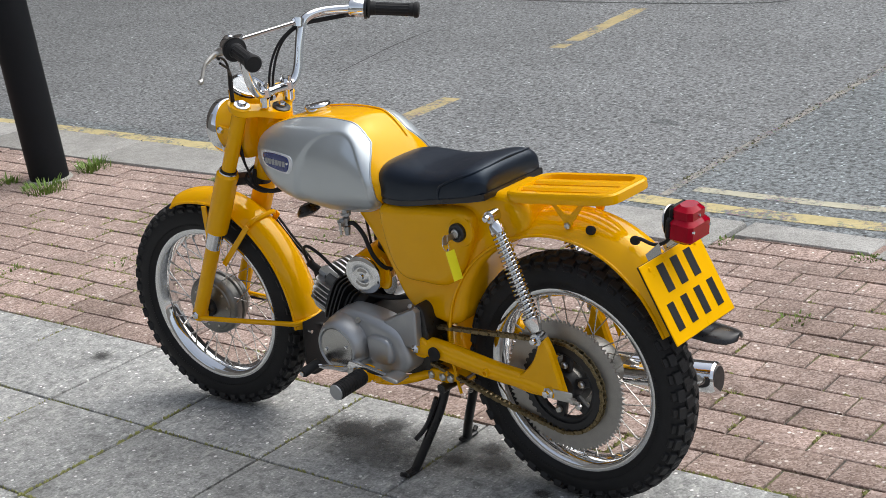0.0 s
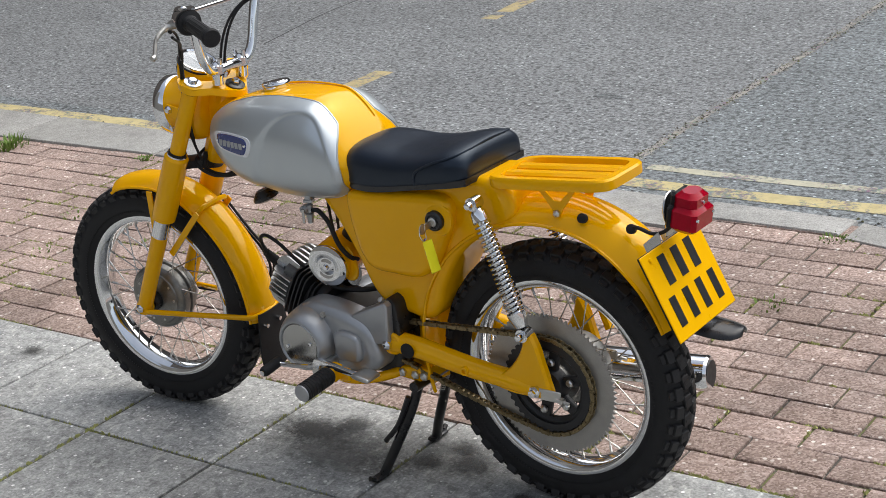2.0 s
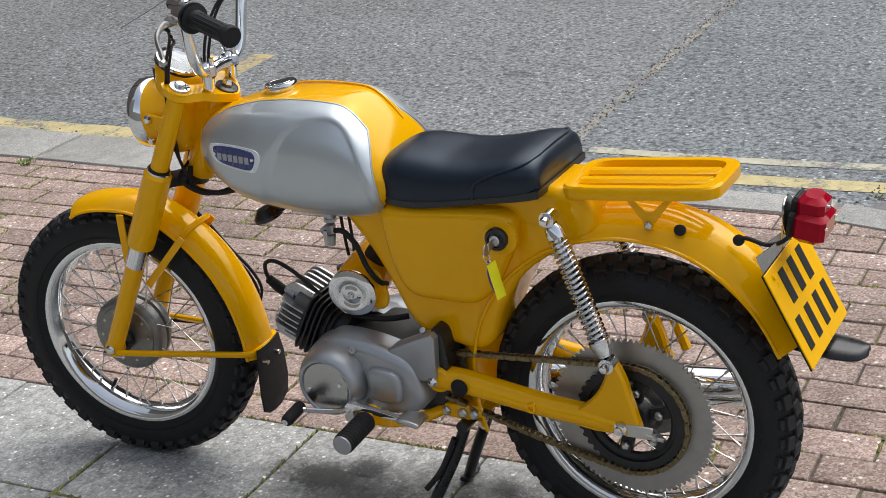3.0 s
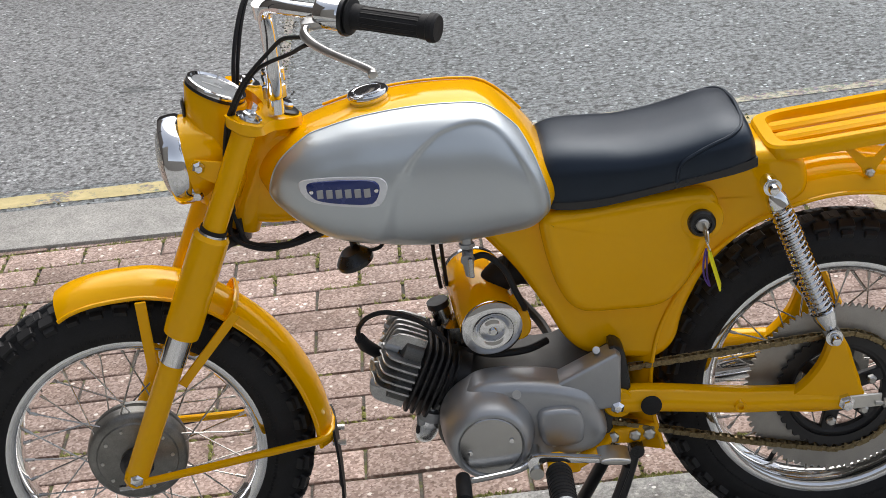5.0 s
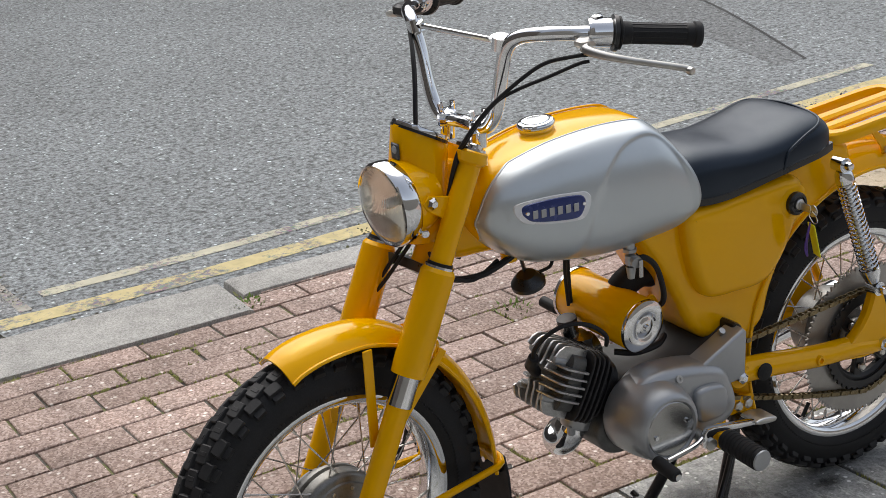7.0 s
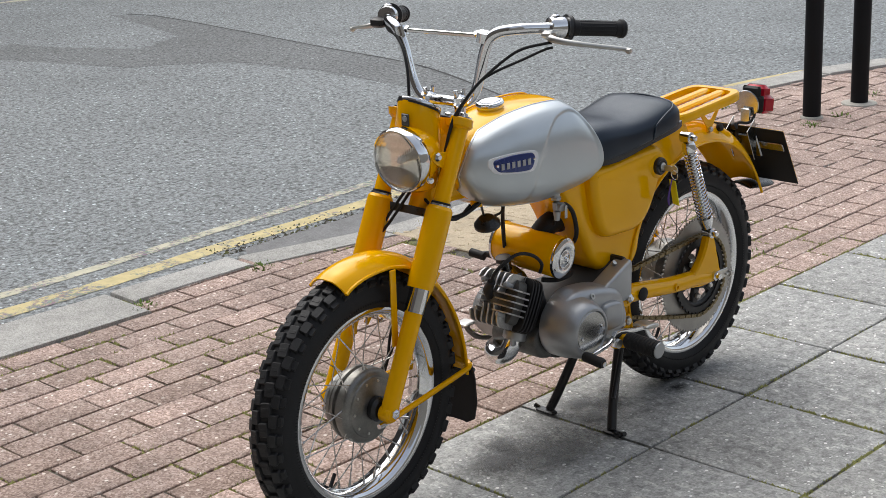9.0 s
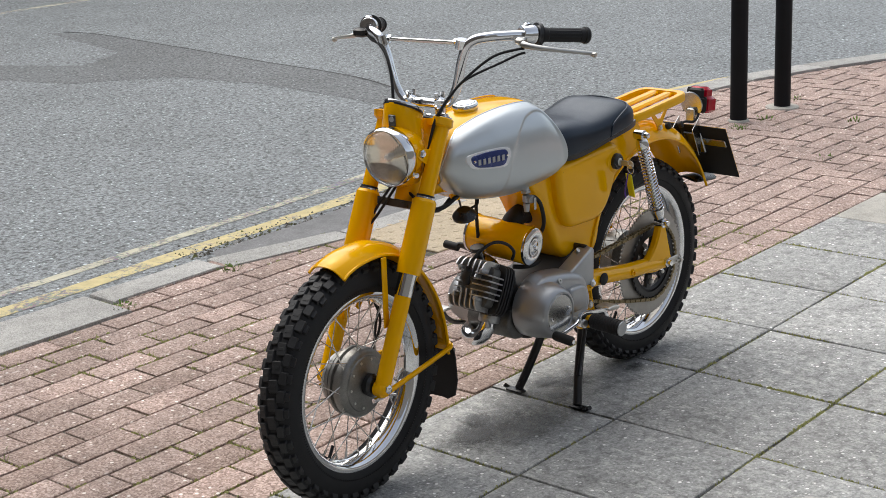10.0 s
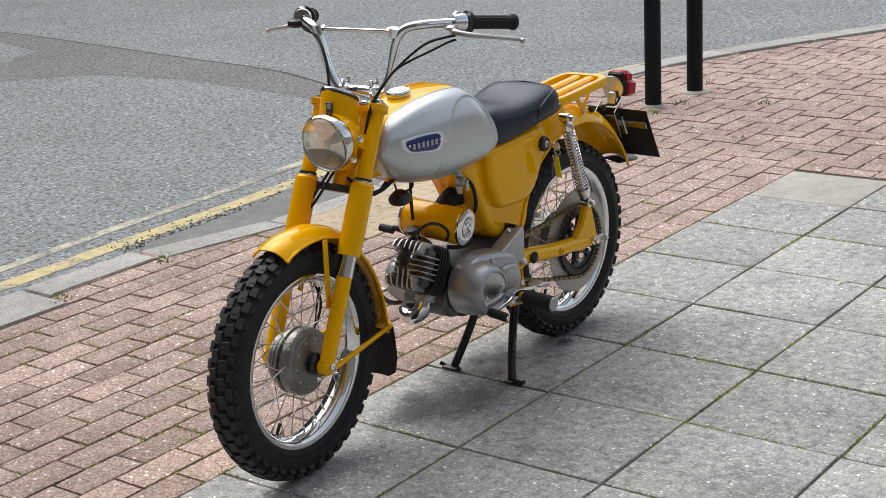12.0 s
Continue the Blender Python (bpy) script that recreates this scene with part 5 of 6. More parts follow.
for sgn in (1, -1):
    part("brace_clamp", Shape().tube([(0.870, sgn * 0.108, 0.998), (0.871, sgn * 0.113, 1.018)], 0.0145, 14).turned([(0, 0), (0.007, 0), (0.007, 0.008), (0, 0.010)], (0.871, sgn * 0.096, 1.010), (0.5, 0, 0.8), 8), CHROME, bars)
    part("handlebar_clamp", Shape().box((0.872, sgn * 0.042, 0.868), (0.034, 0.022, 0.034), None, 0.008).tube([(0.874, sgn * 0.042, 0.835), (0.872, sgn * 0.042, 0.86)], 0.0125, 14).tube([(0.883, sgn * 0.042, 0.88), (0.885, sgn * 0.042, 0.894)], 0.0045, 8).tube([(0.861, sgn * 0.042, 0.88), (0.861, sgn * 0.042, 0.893)], 0.0045, 8), CHROME, bars)
    g0, g1 = Vector((0.756, sgn * 0.243, 1.018)), Vector((0.652, sgn * 0.303, 1.004))
    gd = (g1 - g0).normalized()
    grip = Shape().turned([(0.012, 0.0), (0.024, 0.0), (0.025, 0.003), (0.0175, 0.006), (0.0165, 0.018), (0.0152, 0.020), (0.0152, 0.100), (0.0165, 0.102), (0.017, 0.112), (0.0195, 0.114), (0.0195, 0.121), (0.017, 0.125), (0.0, 0.125)], g0, gd, 24)
    gu = gd.orthogonal().normalized()
    gw, ribs = gd.cross(gu), []
    for k in range(14):
        a = 2 * math.pi * k / 14
        off = 0.0146 * (math.cos(a) * gu + math.sin(a) * gw)
        ribs.append(Shape().tube([g0 + gd * 0.019 + off, g0 + gd * 0.101 + off], 0.0015, 6))
    grip = part("grip", grip, RUBBER, bike, "black ribbed rubber grip", BAR, sharp=25)
    for one in ribs:
        part("grip_rib", one, RUBBER, grip)
    perch = g0 - gd * 0.030
    part("switch_housing", Shape().turned([(0.0115, -0.016), (0.020, -0.016), (0.022, -0.012), (0.022, 0.018), (0.020, 0.024), (0.0115, 0.024)], perch, gd, 20).box(tuple(perch + Vector((0.0, 0, 0.022))), (0.018, 0.012, 0.010), None, 0.003), CHROME, bars)
    part("collar", Shape().turned([(0.0115, 0.022), (0.027, 0.022), (0.0275, 0.028), (0.0115, 0.030)], perch, gd, 24), BLACK, bars)
    lever = catmull([perch + Vector((0.022, 0, -0.012)), perch + Vector((0.036, sgn * 0.012, -0.016)), perch + Vector((0.034, sgn * 0.036, -0.021)), perch + Vector((0.014, sgn * 0.076, -0.028)), Vector((0.747, sgn * 0.367, 0.981)), Vector((0.742, sgn * 0.377, 0.977))], 6)
    part("lever", Shape().tube(lever, [0.0092 - 0.0042 * min(1, k / 20) for k in range(31)], 10, flat=0.75).turned([(0, -0.006), (0.005, -0.005), (0.0064, 0), (0.005, 0.005), (0, 0.006)], (0.742, sgn * 0.377, 0.977), (0, 1, 0), 12), STEEL, bars, "polished alloy hand lever")
    part("lever_perch", Shape().box(tuple(perch + Vector((0.020, 0, -0.010))), (0.040, 0.024, 0.016) if sgn > 0 else (0.052, 0.036, 0.022), None, 0.005), STEEL if sgn > 0 else BLACK, bars)


def cable(name, pts, r, material, parent, m=None, label=""):
    return part(name, Shape().tube(catmull(pts, 7), r, 8), material, parent, label, m)


cable("clutch_cable", [(0.785, 0.232, 1.004), (0.799, 0.222, 1.003), (0.825, 0.185, 0.992), (0.847, 0.155, 0.969), (0.881, 0.125, 0.932), (0.901, 0.11, 0.906), (0.917, 0.095, 0.877), (0.931, 0.085, 0.847), (0.944, 0.075, 0.787), (0.95, 0.062, 0.72), (0.94, 0.05, 0.66)], 0.0031, RUBBER, bike)
cable("switch_cable", [(0.782, 0.232, 0.994), (0.795, 0.220, 0.990), (0.819, 0.18, 0.969), (0.854, 0.145, 0.949), (0.879, 0.12, 0.928), (0.908, 0.098, 0.885), (0.925, 0.083, 0.846), (0.938, 0.076, 0.802), (0.945, 0.06, 0.70)], 0.0029, RUBBER, bike)
cable("brake_cable", [(0.79, -0.222, 1.004), (0.83, -0.178, 1.002), (0.862, -0.130, 1.000), (0.884, -0.092, 0.980), (0.899, -0.068, 0.943), (0.910, -0.056, 0.897), (0.918, -0.052, 0.855), (0.94, -0.055, 0.80), (0.965, -0.04, 0.715)], 0.0031, RUBBER, bike, STEER)
cable("throttle_cable", [(0.79, -0.222, 1.008), (0.832, -0.176, 1.007), (0.866, -0.124, 1.003), (0.890, -0.085, 0.978), (0.906, -0.061, 0.940), (0.917, -0.049, 0.895), (0.922, -0.046, 0.85), (0.93, -0.05, 0.77), (0.93, -0.04, 0.68), (0.86, -0.03, 0.635)], 0.0031, RUBBER, bike, STEER)
cable("wiring_loom", [(0.945, 0.03, 0.675), (0.935, 0.045, 0.640), (0.88, 0.05, 0.632), (0.82, 0.045, 0.645), (0.77, 0.04, 0.66)], 0.0055, RUBBER, bike, None, "black taped wiring loom")
cable("wiring_loom", [(0.945, -0.02, 0.70), (0.955, 0.055, 0.66), (0.90, 0.055, 0.630), (0.84, 0.04, 0.645)], 0.0035, RUBBER, bike)
# two cables hang from the lamp shell and loop round behind the wheel to its right-hand hub
for name_, k in (("hub_cable", 0.0), ("drive_cable", 0.013)):
    cable(name_, [(0.962, -0.012 - k, 0.70), (1.000, -0.045 - k, 0.63), (1.035, -0.090, 0.56 - k), (1.025 - k, -0.108, 0.495), (0.985 - k, -0.112, 0.440), (0.938 - k, -0.114, 0.385), (0.922, -0.114 - k, 0.330), (0.965, -0.112, 0.276 - k), (1.06, -0.105, 0.262), (1.13, -0.075, 0.275)], 0.0033, RUBBER, bike, STEER)

# front mudguard, stays and flap
gs, lips = guard([(1.243, 0.580), (1.221, 0.591), (1.183, 0.600), (1.135, 0.603), (1.085, 0.599), (1.022, 0.577), (0.958, 0.529), (0.905, 0.468), (0.869, 0.399), (0.849, 0.328), (0.843, 0.265)], 0.050, 0.024, 0.003, FRONT, 60)
fguard = part("front_mudguard", gs, YELLOW, bike, "glossy yellow front mudguard", m=STEER, sharp=50)
for l in lips:
    part("rolled_edge", l, YELLOW, fguard)
for sgn in (1, -1):
    part("lower_stay", Shape().tube([(1.150, sgn * 0.092, 0.277), (1.05, sgn * 0.079, 0.279), (0.95, sgn * 0.066, 0.282), (0.872, sgn * 0.056, 0.284), (0.858, sgn * 0.049, 0.284), (0.850, sgn * 0.036, 0.285), (0.847, 0, 0.287)], 0.0085, 12, flat=0.75), YELLOW, fguard)
    part("strap", Shape().box((1.108, sgn * 0.058, 0.492), (0.017, 0.004, 0.165), None, 0.001), YELLOW, fguard)
    part("strap", Shape().box((0, 0, 0), (0.015, 0.004, 0.150), Matrix.Translation((1.018, sgn * 0.060, 0.478)) @ Matrix.Rotation(radians(-42), 4, "Y"), 0.001), YELLOW, fguard)
part("mudguard_band", Shape().tube([Vector((0.978, 0.053 * math.cos(a), 0.528)) + Vector((-0.013, 0, 0.017)) * (math.sin(a) ** 0.5) for a in (math.pi * k / 24 for k in range(25))], 0.006, 8, flat=0.5), YELLOW, fguard)
flap = Shape().rings([[(x + dx, w * s_, z) for s_, dx in ((-1, 0.004), (-0.5, 0.0), (0.5, 0.0), (1, 0.004), (1, 0.008), (0.5, 0.004), (-0.5, 0.004), (-1, 0.008))] for x, w, z in ((0.840, 0.044, 0.290), (0.838, 0.052, 0.25), (0.838, 0.056, 0.19), (0.840, 0.050, 0.152), (0.842, 0.03, 0.140))])
part("mud_flap", flap, RUBBER, fguard, "black rubber mud flap")
for y in (0.036, -0.012):
    part("flap_bolt", Shape().tube([(0.850, y, 0.264), (0.828, y, 0.262)], 0.005, 8), CHROME, fguard)

# engine
case_line = catmull([(0.650, 0.320), (0.638, 0.365), (0.602, 0.385), (0.555, 0.392), (0.47, 0.390), (0.415, 0.425), (0.392, 0.432), (0.388, 0.38), (0.388, 0.30), (0.405, 0.262), (0.46, 0.252), (0.53, 0.245), (0.59, 0.245), (0.630, 0.270)], 5, True)
engine = part("engine", Shape().slab(case_line, -0.085, 0.076, 0.016, 4), CASE, bike, "cast aluminium two-stroke engine", Matrix.Translation((0.006, 0.004, -0.016)), sharp=50)
outer_cover = catmull([(0.660, 0.330), (0.652, 0.365), (0.630, 0.395), (0.600, 0.414), (0.555, 0.416), (0.49, 0.406), (0.435, 0.384), (0.412, 0.338), (0.408, 0.304), (0.428, 0.280), (0.47, 0.270), (0.52, 0.264), (0.57, 0.258), (0.62, 0.266), (0.650, 0.295)], 5, True)
part("left_cover", Shape().slab(outer_cover, 0.074, 0.134, 0.024, 7, both=False), ALU, engine, "smooth aluminium engine side cover", sharp=60)


def barrel_ring(r, y):
    """The rounded magneto housing, slightly taller than wide at its root."""
    return [(0.592 + r * math.cos(a), y, 0.332 + 0.3 * max(0.0, r - 0.06) + r * math.sin(a)) for a in (2 * math.pi * k / 56 for k in range(56))]


dome = Shape().rings([barrel_ring(r, y) for r, y in ((0.050, 0.074), (0.066, 0.075), (0.0740, 0.077), (0.0755, 0.082), (0.0735, 0.110), (0.0700, 0.136), (0.0660, 0.153), (0.0620, 0.163), (0.0580, 0.1690), (0.0545, 0.1715), (0.0515, 0.1715), (0.0495, 0.168))])
part("magneto_housing", dome, ALU, engine, "smooth round magneto housing", sharp=50)
disc = part("magneto_cover", Shape().turned([(0.0495, 0.0), (0.0495, 0.002), (0.0475, 0.0035), (0.0, 0.004)], (0.592, 0.1665, 0.332), n=48), ALU_DARK, engine, "flat polished round cover")
for x, z in ((0.625, 0.325), (0.560, 0.340)):
    part("cover_screw", Shape().turned([(0, 0), (0.0045, 0), (0.004, 0.003), (0, 0.0035)], (x, 0.170, z), n=10), CHROME, disc)
part("cover_boss", Shape().slab(catmull([(0.512, 0.366), (0.480, 0.370), (0.452, 0.362), (0.444, 0.335), (0.450, 0.308), (0.480, 0.302), (0.508, 0.308), (0.516, 0.338)], 4, True), 0.118, 0.148, 0.010, 5, both=False), ALU, engine, sharp=50)
part("case_screw", Shape().turned([(0, 0), (0.007, 0), (0.007, 0.007), (0.003, 0.007), (0.003, 0.004), (0, 0.004)], (0.545, 0.130, 0.396), (0, 0.9, 0.4), 16), STEEL, engine)
part("case_screw", Shape().turned([(0, 0), (0.006, 0), (0.006, 0.008), (0, 0.009)], (0.415, 0.09, 0.434), (0, 0.6, 0.6), 12), STEEL, engine)
part("upper_case", Shape().slab([(0.500, 0.392), (0.388, 0.444), (0.380, 0.436), (0.384, 0.350), (0.43, 0.345), (0.45, 0.36)], 0.075, 0.122, 0.006, 3), ALU, engine, sharp=40)
part("chain_guard", Shape().slab(catmull([(0.395, 0.446), (0.375, 0.440), (0.368, 0.41), (0.365, 0.37), (0.382, 0.362), (0.392, 0.40)], 3, True), 0.03, 0.102, 0.005, 2), BLACK, engine, "black chain case end")
cable_low = [(0.485, 0.020, 0.425), (0.52, 0.045, 0.426), (0.575, 0.055, 0.430), (0.61, 0.04, 0.436)]

# cylinder with its fins; u runs up the bore, v across it
CU = Vector((0.90, 0, 0.436)).normalized()
CV = Vector((-0.436, 0, 0.90)).normalized()
CO = Vector((0.643, 0.011, 0.376))
cyl_m = Matrix(((CU.x, 0, CV.x, CO.x), (0, 1, 0, CO.y), (CU.z, 0, CV.z, CO.z), (0, 0, 0, 1)))
barrel = part("cylinder", Shape().turned([(0.050, -0.02), (0.050, 0.085)], (0, 0, 0), (1, 0, 0), 28, cyl_m), FIN_BLACK, engine, "matt black finned cylinder")


def fin_outline(hy, hv):
    return catmull([(hy, hv * 0.6, 0), (hy * 0.8, hv, 0), (0, hv * 1.03, 0), (-hy * 0.8, hv, 0), (-hy, hv * 0.6, 0), (-hy, -hv * 0.6, 0), (-hy * 0.8, -hv, 0), (0, -hv * 1.02, 0), (hy * 0.8, -hv, 0), (hy, -hv * 0.6, 0)], 3, True)


for i in range(6):
    u = 0.004 + i * 0.0108
    o = fin_outline(0.063 - 0.011 * (i < 2), 0.061 - 0.013 * (i < 2))
    part("fin", Shape().rings([[(u + d, p.x * k, p.y * k) for p in o] for d, k in ((-0.0022, 0.985), (-0.0012, 1.0), (0.0012, 1.0), (0.0022, 0.985))], m=cyl_m), FIN_BLACK, barrel)
head = part("cylinder_head", Shape().rings([[(u, p.x * k, p.y * k) for p in fin_outline(0.050, 0.050)] for u, k in ((0.064, 1.0), (0.093, 1.0), (0.099, 0.72), (0.102, 0.4))], m=cyl_m), HEAD_DARK, engine, "dull aluminium cylinder head with deep fins", sharp=40)
# head fins: level ones to both sides of the plug, upright ones above and below it
for s in (1, -1):
    for k in range(5):
        v = -0.027 + k * 0.0135
        reach = (0.064 if s > 0 else 0.050) - 0.25 * abs(v) * 0.3
        o = catmull([(0.064, s * 0.014, 0), (0.122, s * 0.014, 0), (0.123, s * 0.03, 0), (0.118, s * (reach - 0.008), 0), (0.104, s * reach, 0), (0.064, s * reach, 0)], 3)
        part("head_fin", Shape().rings([[(p.x - e, p.y, v + d) for p in o] for d, e in ((-0.0017, 0.001), (-0.0010, 0.0), (0.0010, 0.0), (0.0017, 0.001))], m=cyl_m), HEAD_ALU, head)
    for k in range(6):
        y = -0.047 + k * 0.0165
        foot = 0.036 if abs(y) > 0.02 else 0.014
        o = catmull([(0.064, s * foot, 0), (0.120, s * foot, 0), (0.121, s * (foot + 0.012), 0), (0.116, s * 0.055, 0), (0.104, s * 0.062, 0), (0.064, s * 0.062, 0)], 3)
        part("head_fin", Shape().rings([[(p.x - e, y + d, p.y) for p in o] for d, e in ((-0.0026, 0.001), (-0.0017, 0.0), (0.0017, 0.0), (0.0026, 0.001))], m=cyl_m), HEAD_ALU, head)
for y, v in ((0.034, 0.034), (0.034, -0.034), (-0.034, 0.034), (-0.034, -0.034)):
    part("head_nut", Shape().turned([(0, 0), (0.0075, 0), (0.0075, 0.018), (0.005, 0.023), (0, 0.024)], (0.102, y, v), (1, 0, 0), 12, cyl_m), ALU, head)
# rounded clutch cover on the far side and the grey crankcase mouth under the barrel
part("right_cover", Shape().rings([[(0.598 + r * math.cos(a), y, 0.328 + 1.0 * r * math.sin(a)) for a in (2 * math.pi * k / 40 for k in range(40))] for r, y in ((0.066, -0.04), (0.068, -0.085), (0.0660, -0.089), (0.0660, -0.094), (0.0640, -0.122), (0.0575, -0.142), (0.046, -0.152), (0.032, -0.156))]), ALU, engine, "smooth aluminium clutch cover", sharp=50)
part("crankcase_mouth", Shape().slab(catmull([(0.672, 0.300), (0.650, 0.335), (0.60, 0.35), (0.58, 0.30), (0.60, 0.258), (0.648, 0.262)], 4, True), -0.07, 0.07, 0.010, 3), HEAD_DARK, engine, "grey crankcase casting", sharp=50)
part("spark_plug_cap", Shape().tube([cyl_m @ Vector((0.125, 0.0, 0.0)), cyl_m @ Vector((0.15, 0.012, 0.012)), cyl_m @ Vector((0.165, 0.03, 0.03))], [0.010, 0.011, 0.009], 12), RUBBER, engine, "black spark plug cap")
p0 = cyl_m @ Vector((0.165, 0.03, 0.03)) + engine.matrix_basis.translation
cable("plug_lead", [p0, (0.784, 0.054, 0.480), (0.766, 0.074, 0.508), (0.735, 0.086, 0.519), (0.695, 0.090, 0.505), (0.664, 0.086, 0.478), (0.652, 0.070, 0.452)], 0.0040, RUBBER, bike, None, "black spark plug lead")
carb = part("carburettor", Shape().tube([(0.66, 0.0, 0.43), (0.60, 0.0, 0.442)], 0.026, 16).box((0.635, 0.005, 0.455), (0.04, 0.05, 0.05), None, 0.01).tube([(0.648, 0.0, 0.47), (0.655, 0.0, 0.50)], 0.016, 14), ALU_DARK, engine, "small dull alloy carburettor", Matrix.Translation((-0.004, -0.040, -0.022)))
cable("case_hose", cable_low, 0.006, RUBBER, engine, None, "black hose over the crankcase")
part("carburettor_top", Shape().tube([(0.655, 0.0, 0.498), (0.657, 0.0, 0.508)], 0.018, 14), FIN_BLACK, carb)
cable("throttle_cable_lower", [(0.650, -0.040, 0.49), (0.656, -0.038, 0.56), (0.654, -0.034, 0.62), (0.662, -0.030, 0.66)], 0.0032, RUBBER, bike)
cable("choke_cable", [(0.640, -0.046, 0.49), (0.643, -0.046, 0.56), (0.645, -0.040, 0.62), (0.652, -0.036, 0.66)], 0.0032, RUBBER, bike)
# exhaust
elbow = Shape().tube(catmull([(0.676, 0.020, 0.330), (0.688, 0.018, 0.292), (0.698, 0.008, 0.262), (0.702, -0.016, 0.247), (0.690, -0.046, 0.247), (0.655, -0.072, 0.244), (0.60, -0.100, 0.232), (0.50, -0.130, 0.215), (0.40, -0.145, 0.215)], 8), [0.0185] * 6 + [0.0195] * 4 + [0.0215] * 55, 20)
exhaust = part("exhaust", elbow, CHROME, bike, "chrome exhaust pipe and silencer")
part("exhaust_flange", Shape().turned([(0.020, 0.0), (0.027, 0.001), (0.0275, 0.006), (0.0275, 0.017), (0.026, 0.020), (0.020, 0.021)], (0.682, 0.019, 0.310), (0.28, -0.05, -0.95), 24), ALU, exhaust, "clamped alloy exhaust ring", sharp=40)
part("flange_lug", Shape().box((0.704, 0.030, 0.292), (0.014, 0.012, 0.022), None, 0.003), ALU, exhaust)
brake = part("brake_pedal", Shape().tube(catmull([(0.42, -0.11, 0.250), (0.52, -0.118, 0.240), (0.60, -0.122, 0.240), (0.640, -0.135, 0.246), (0.658, -0.150, 0.262), (0.664, -0.158, 0.280)], 5), 0.008, 10, flat=0.6), HEAD_DARK, bike, "grey steel brake pedal")
part("brake_pad", Shape().box((0.664, -0.158, 0.284), (0.036, 0.036, 0.008), None, 0.003), STEEL, brake)
part("silencer", Shape().tube([(0.42, -0.145, 0.215), (0.34, -0.158, 0.216), (0.10, -0.188, 0.222), (-0.15, -0.217, 0.231), (-0.172, -0.220, 0.232), (-0.178, -0.221, 0.2325)], [0.018, 0.034, 0.038, 0.038, 0.038, 0.034], 28), CHROME, exhaust)
# Black disc on the closed end paints the shade inside the silencer's opening.
part("tail_pipe", Shape().tube([(-0.174, -0.2205, 0.2300), (-0.1795, -0.2212, 0.2302)], 0.0300, 24), FIN_BLACK, exhaust)
part("pillion_stay", Shape().tube([(-0.01, -0.108, 0.35), (0.02, -0.112, 0.42), (0.05, -0.108, 0.46)], 0.010, 8), YELLOW, bike)
# air cleaner
air_a, air_b = Vector((0.598, -0.095, 0.484)), Vector((0.578, 0.070, 0.468))
ad = (air_b - air_a).normalized()
air = part("air_cleaner", Shape().tube([air_a, air_a + ad * 0.006, air_b - ad * 0.002, air_b], [0.044, 0.048, 0.048, 0.047], 36), YELLOW, bike, "yellow air cleaner drum with chrome end", sharp=40)
part("chrome_end", Shape().turned([(0.047, 0.0), (0.0485, 0.003), (0.0475, 0.008), (0.040, 0.012), (0.026, 0.013), (0.023, 0.010), (0.018, 0.010), (0.015, 0.013), (0.007, 0.013), (0.005, 0.018), (0.0, 0.018)], air_b, ad, 40), CHROME, air, "chrome air cleaner end cap", sharp=50)
part("back_ring", Shape().turned([(0.046, -0.004), (0.0495, -0.002), (0.0495, 0.004), (0.047, 0.005)], air_a, ad, 40), CHROME, air)
part("air_strap", Shape().slab(catmull([(0.545, 0.505), (0.528, 0.50), (0.515, 0.46), (0.522, 0.435), (0.545, 0.43), (0.555, 0.45)], 3, True), 0.045, 0.052, 0.002, 1), YELLOW, air)
part("intake_boot", Shape().tube(catmull([(0.575, -0.01, 0.49), (0.555, 0.0, 0.52), (0.525, 0.0, 0.53), (0.50, 0.0, 0.525)], 5), 0.026, 18), RUBBER, air, "black rubber intake boot")
# fuel tap and hose, horn
tap = part("fuel_tap", Shape().tube([(0.604, 0.080, 0.650), (0.604, 0.080, 0.612)], 0.009, 12).tube([(0.604, 0.080, 0.618), (0.604, 0.080, 0.612)], 0.0125, 6), ALU, bike, "small alloy fuel tap")
part("tap_body", Shape().box((0.604, 0.082, 0.598), (0.017, 0.019, 0.026), None, 0.005).tube([(0.604, 0.082, 0.586), (0.604, 0.082, 0.565)], [0.009, 0.006], 12).tube([(0.604, 0.094, 0.600), (0.606, 0.102, 0.598)], 0.010, 14), ALU, tap)
part("tap_lever", Shape().box((0.601, 0.106, 0.588), (0.008, 0.004, 0.032), None, 0.0015), ALU_DARK, tap)
cable("fuel_hose", [(0.596, 0.082, 0.594), (0.577, 0.084, 0.596), (0.552, 0.084, 0.572), (0.535, 0.080, 0.525), (0.524, 0.062, 0.492), (0.525, 0.035, 0.476)], 0.0052, RUBBER, bike, None, "black fuel hose")
cable("breather_hose", [(0.585, 0.02, 0.64), (0.56, 0.02, 0.61), (0.545, 0.03, 0.57), (0.55, 0.02, 0.52)], 0.004, RUBBER, bike)
horn_m = Matrix.Translation((0.777, 0.030, 0.588)) @ Matrix.Rotation(radians(20), 4, "Y")
horn = part("horn", Shape().turned([(0.0, 0.020), (0.020, 0.020), (0.030, 0.010), (0.036, 0.002), (0.036, -0.006), (0.028, -0.010), (0.012, -0.014), (0.0, -0.014)], (0, 0, 0), (-0.05, 0.12, 1), 32, horn_m @ Matrix.Scale(0.82, 4)), BLACK, bike, "round black horn under the tank")
part("horn_bracket", Shape().tube([(0.775, 0.02, 0.60), (0.785, 0.012, 0.655)], 0.007, 8, flat=0.4), BLACK, horn)
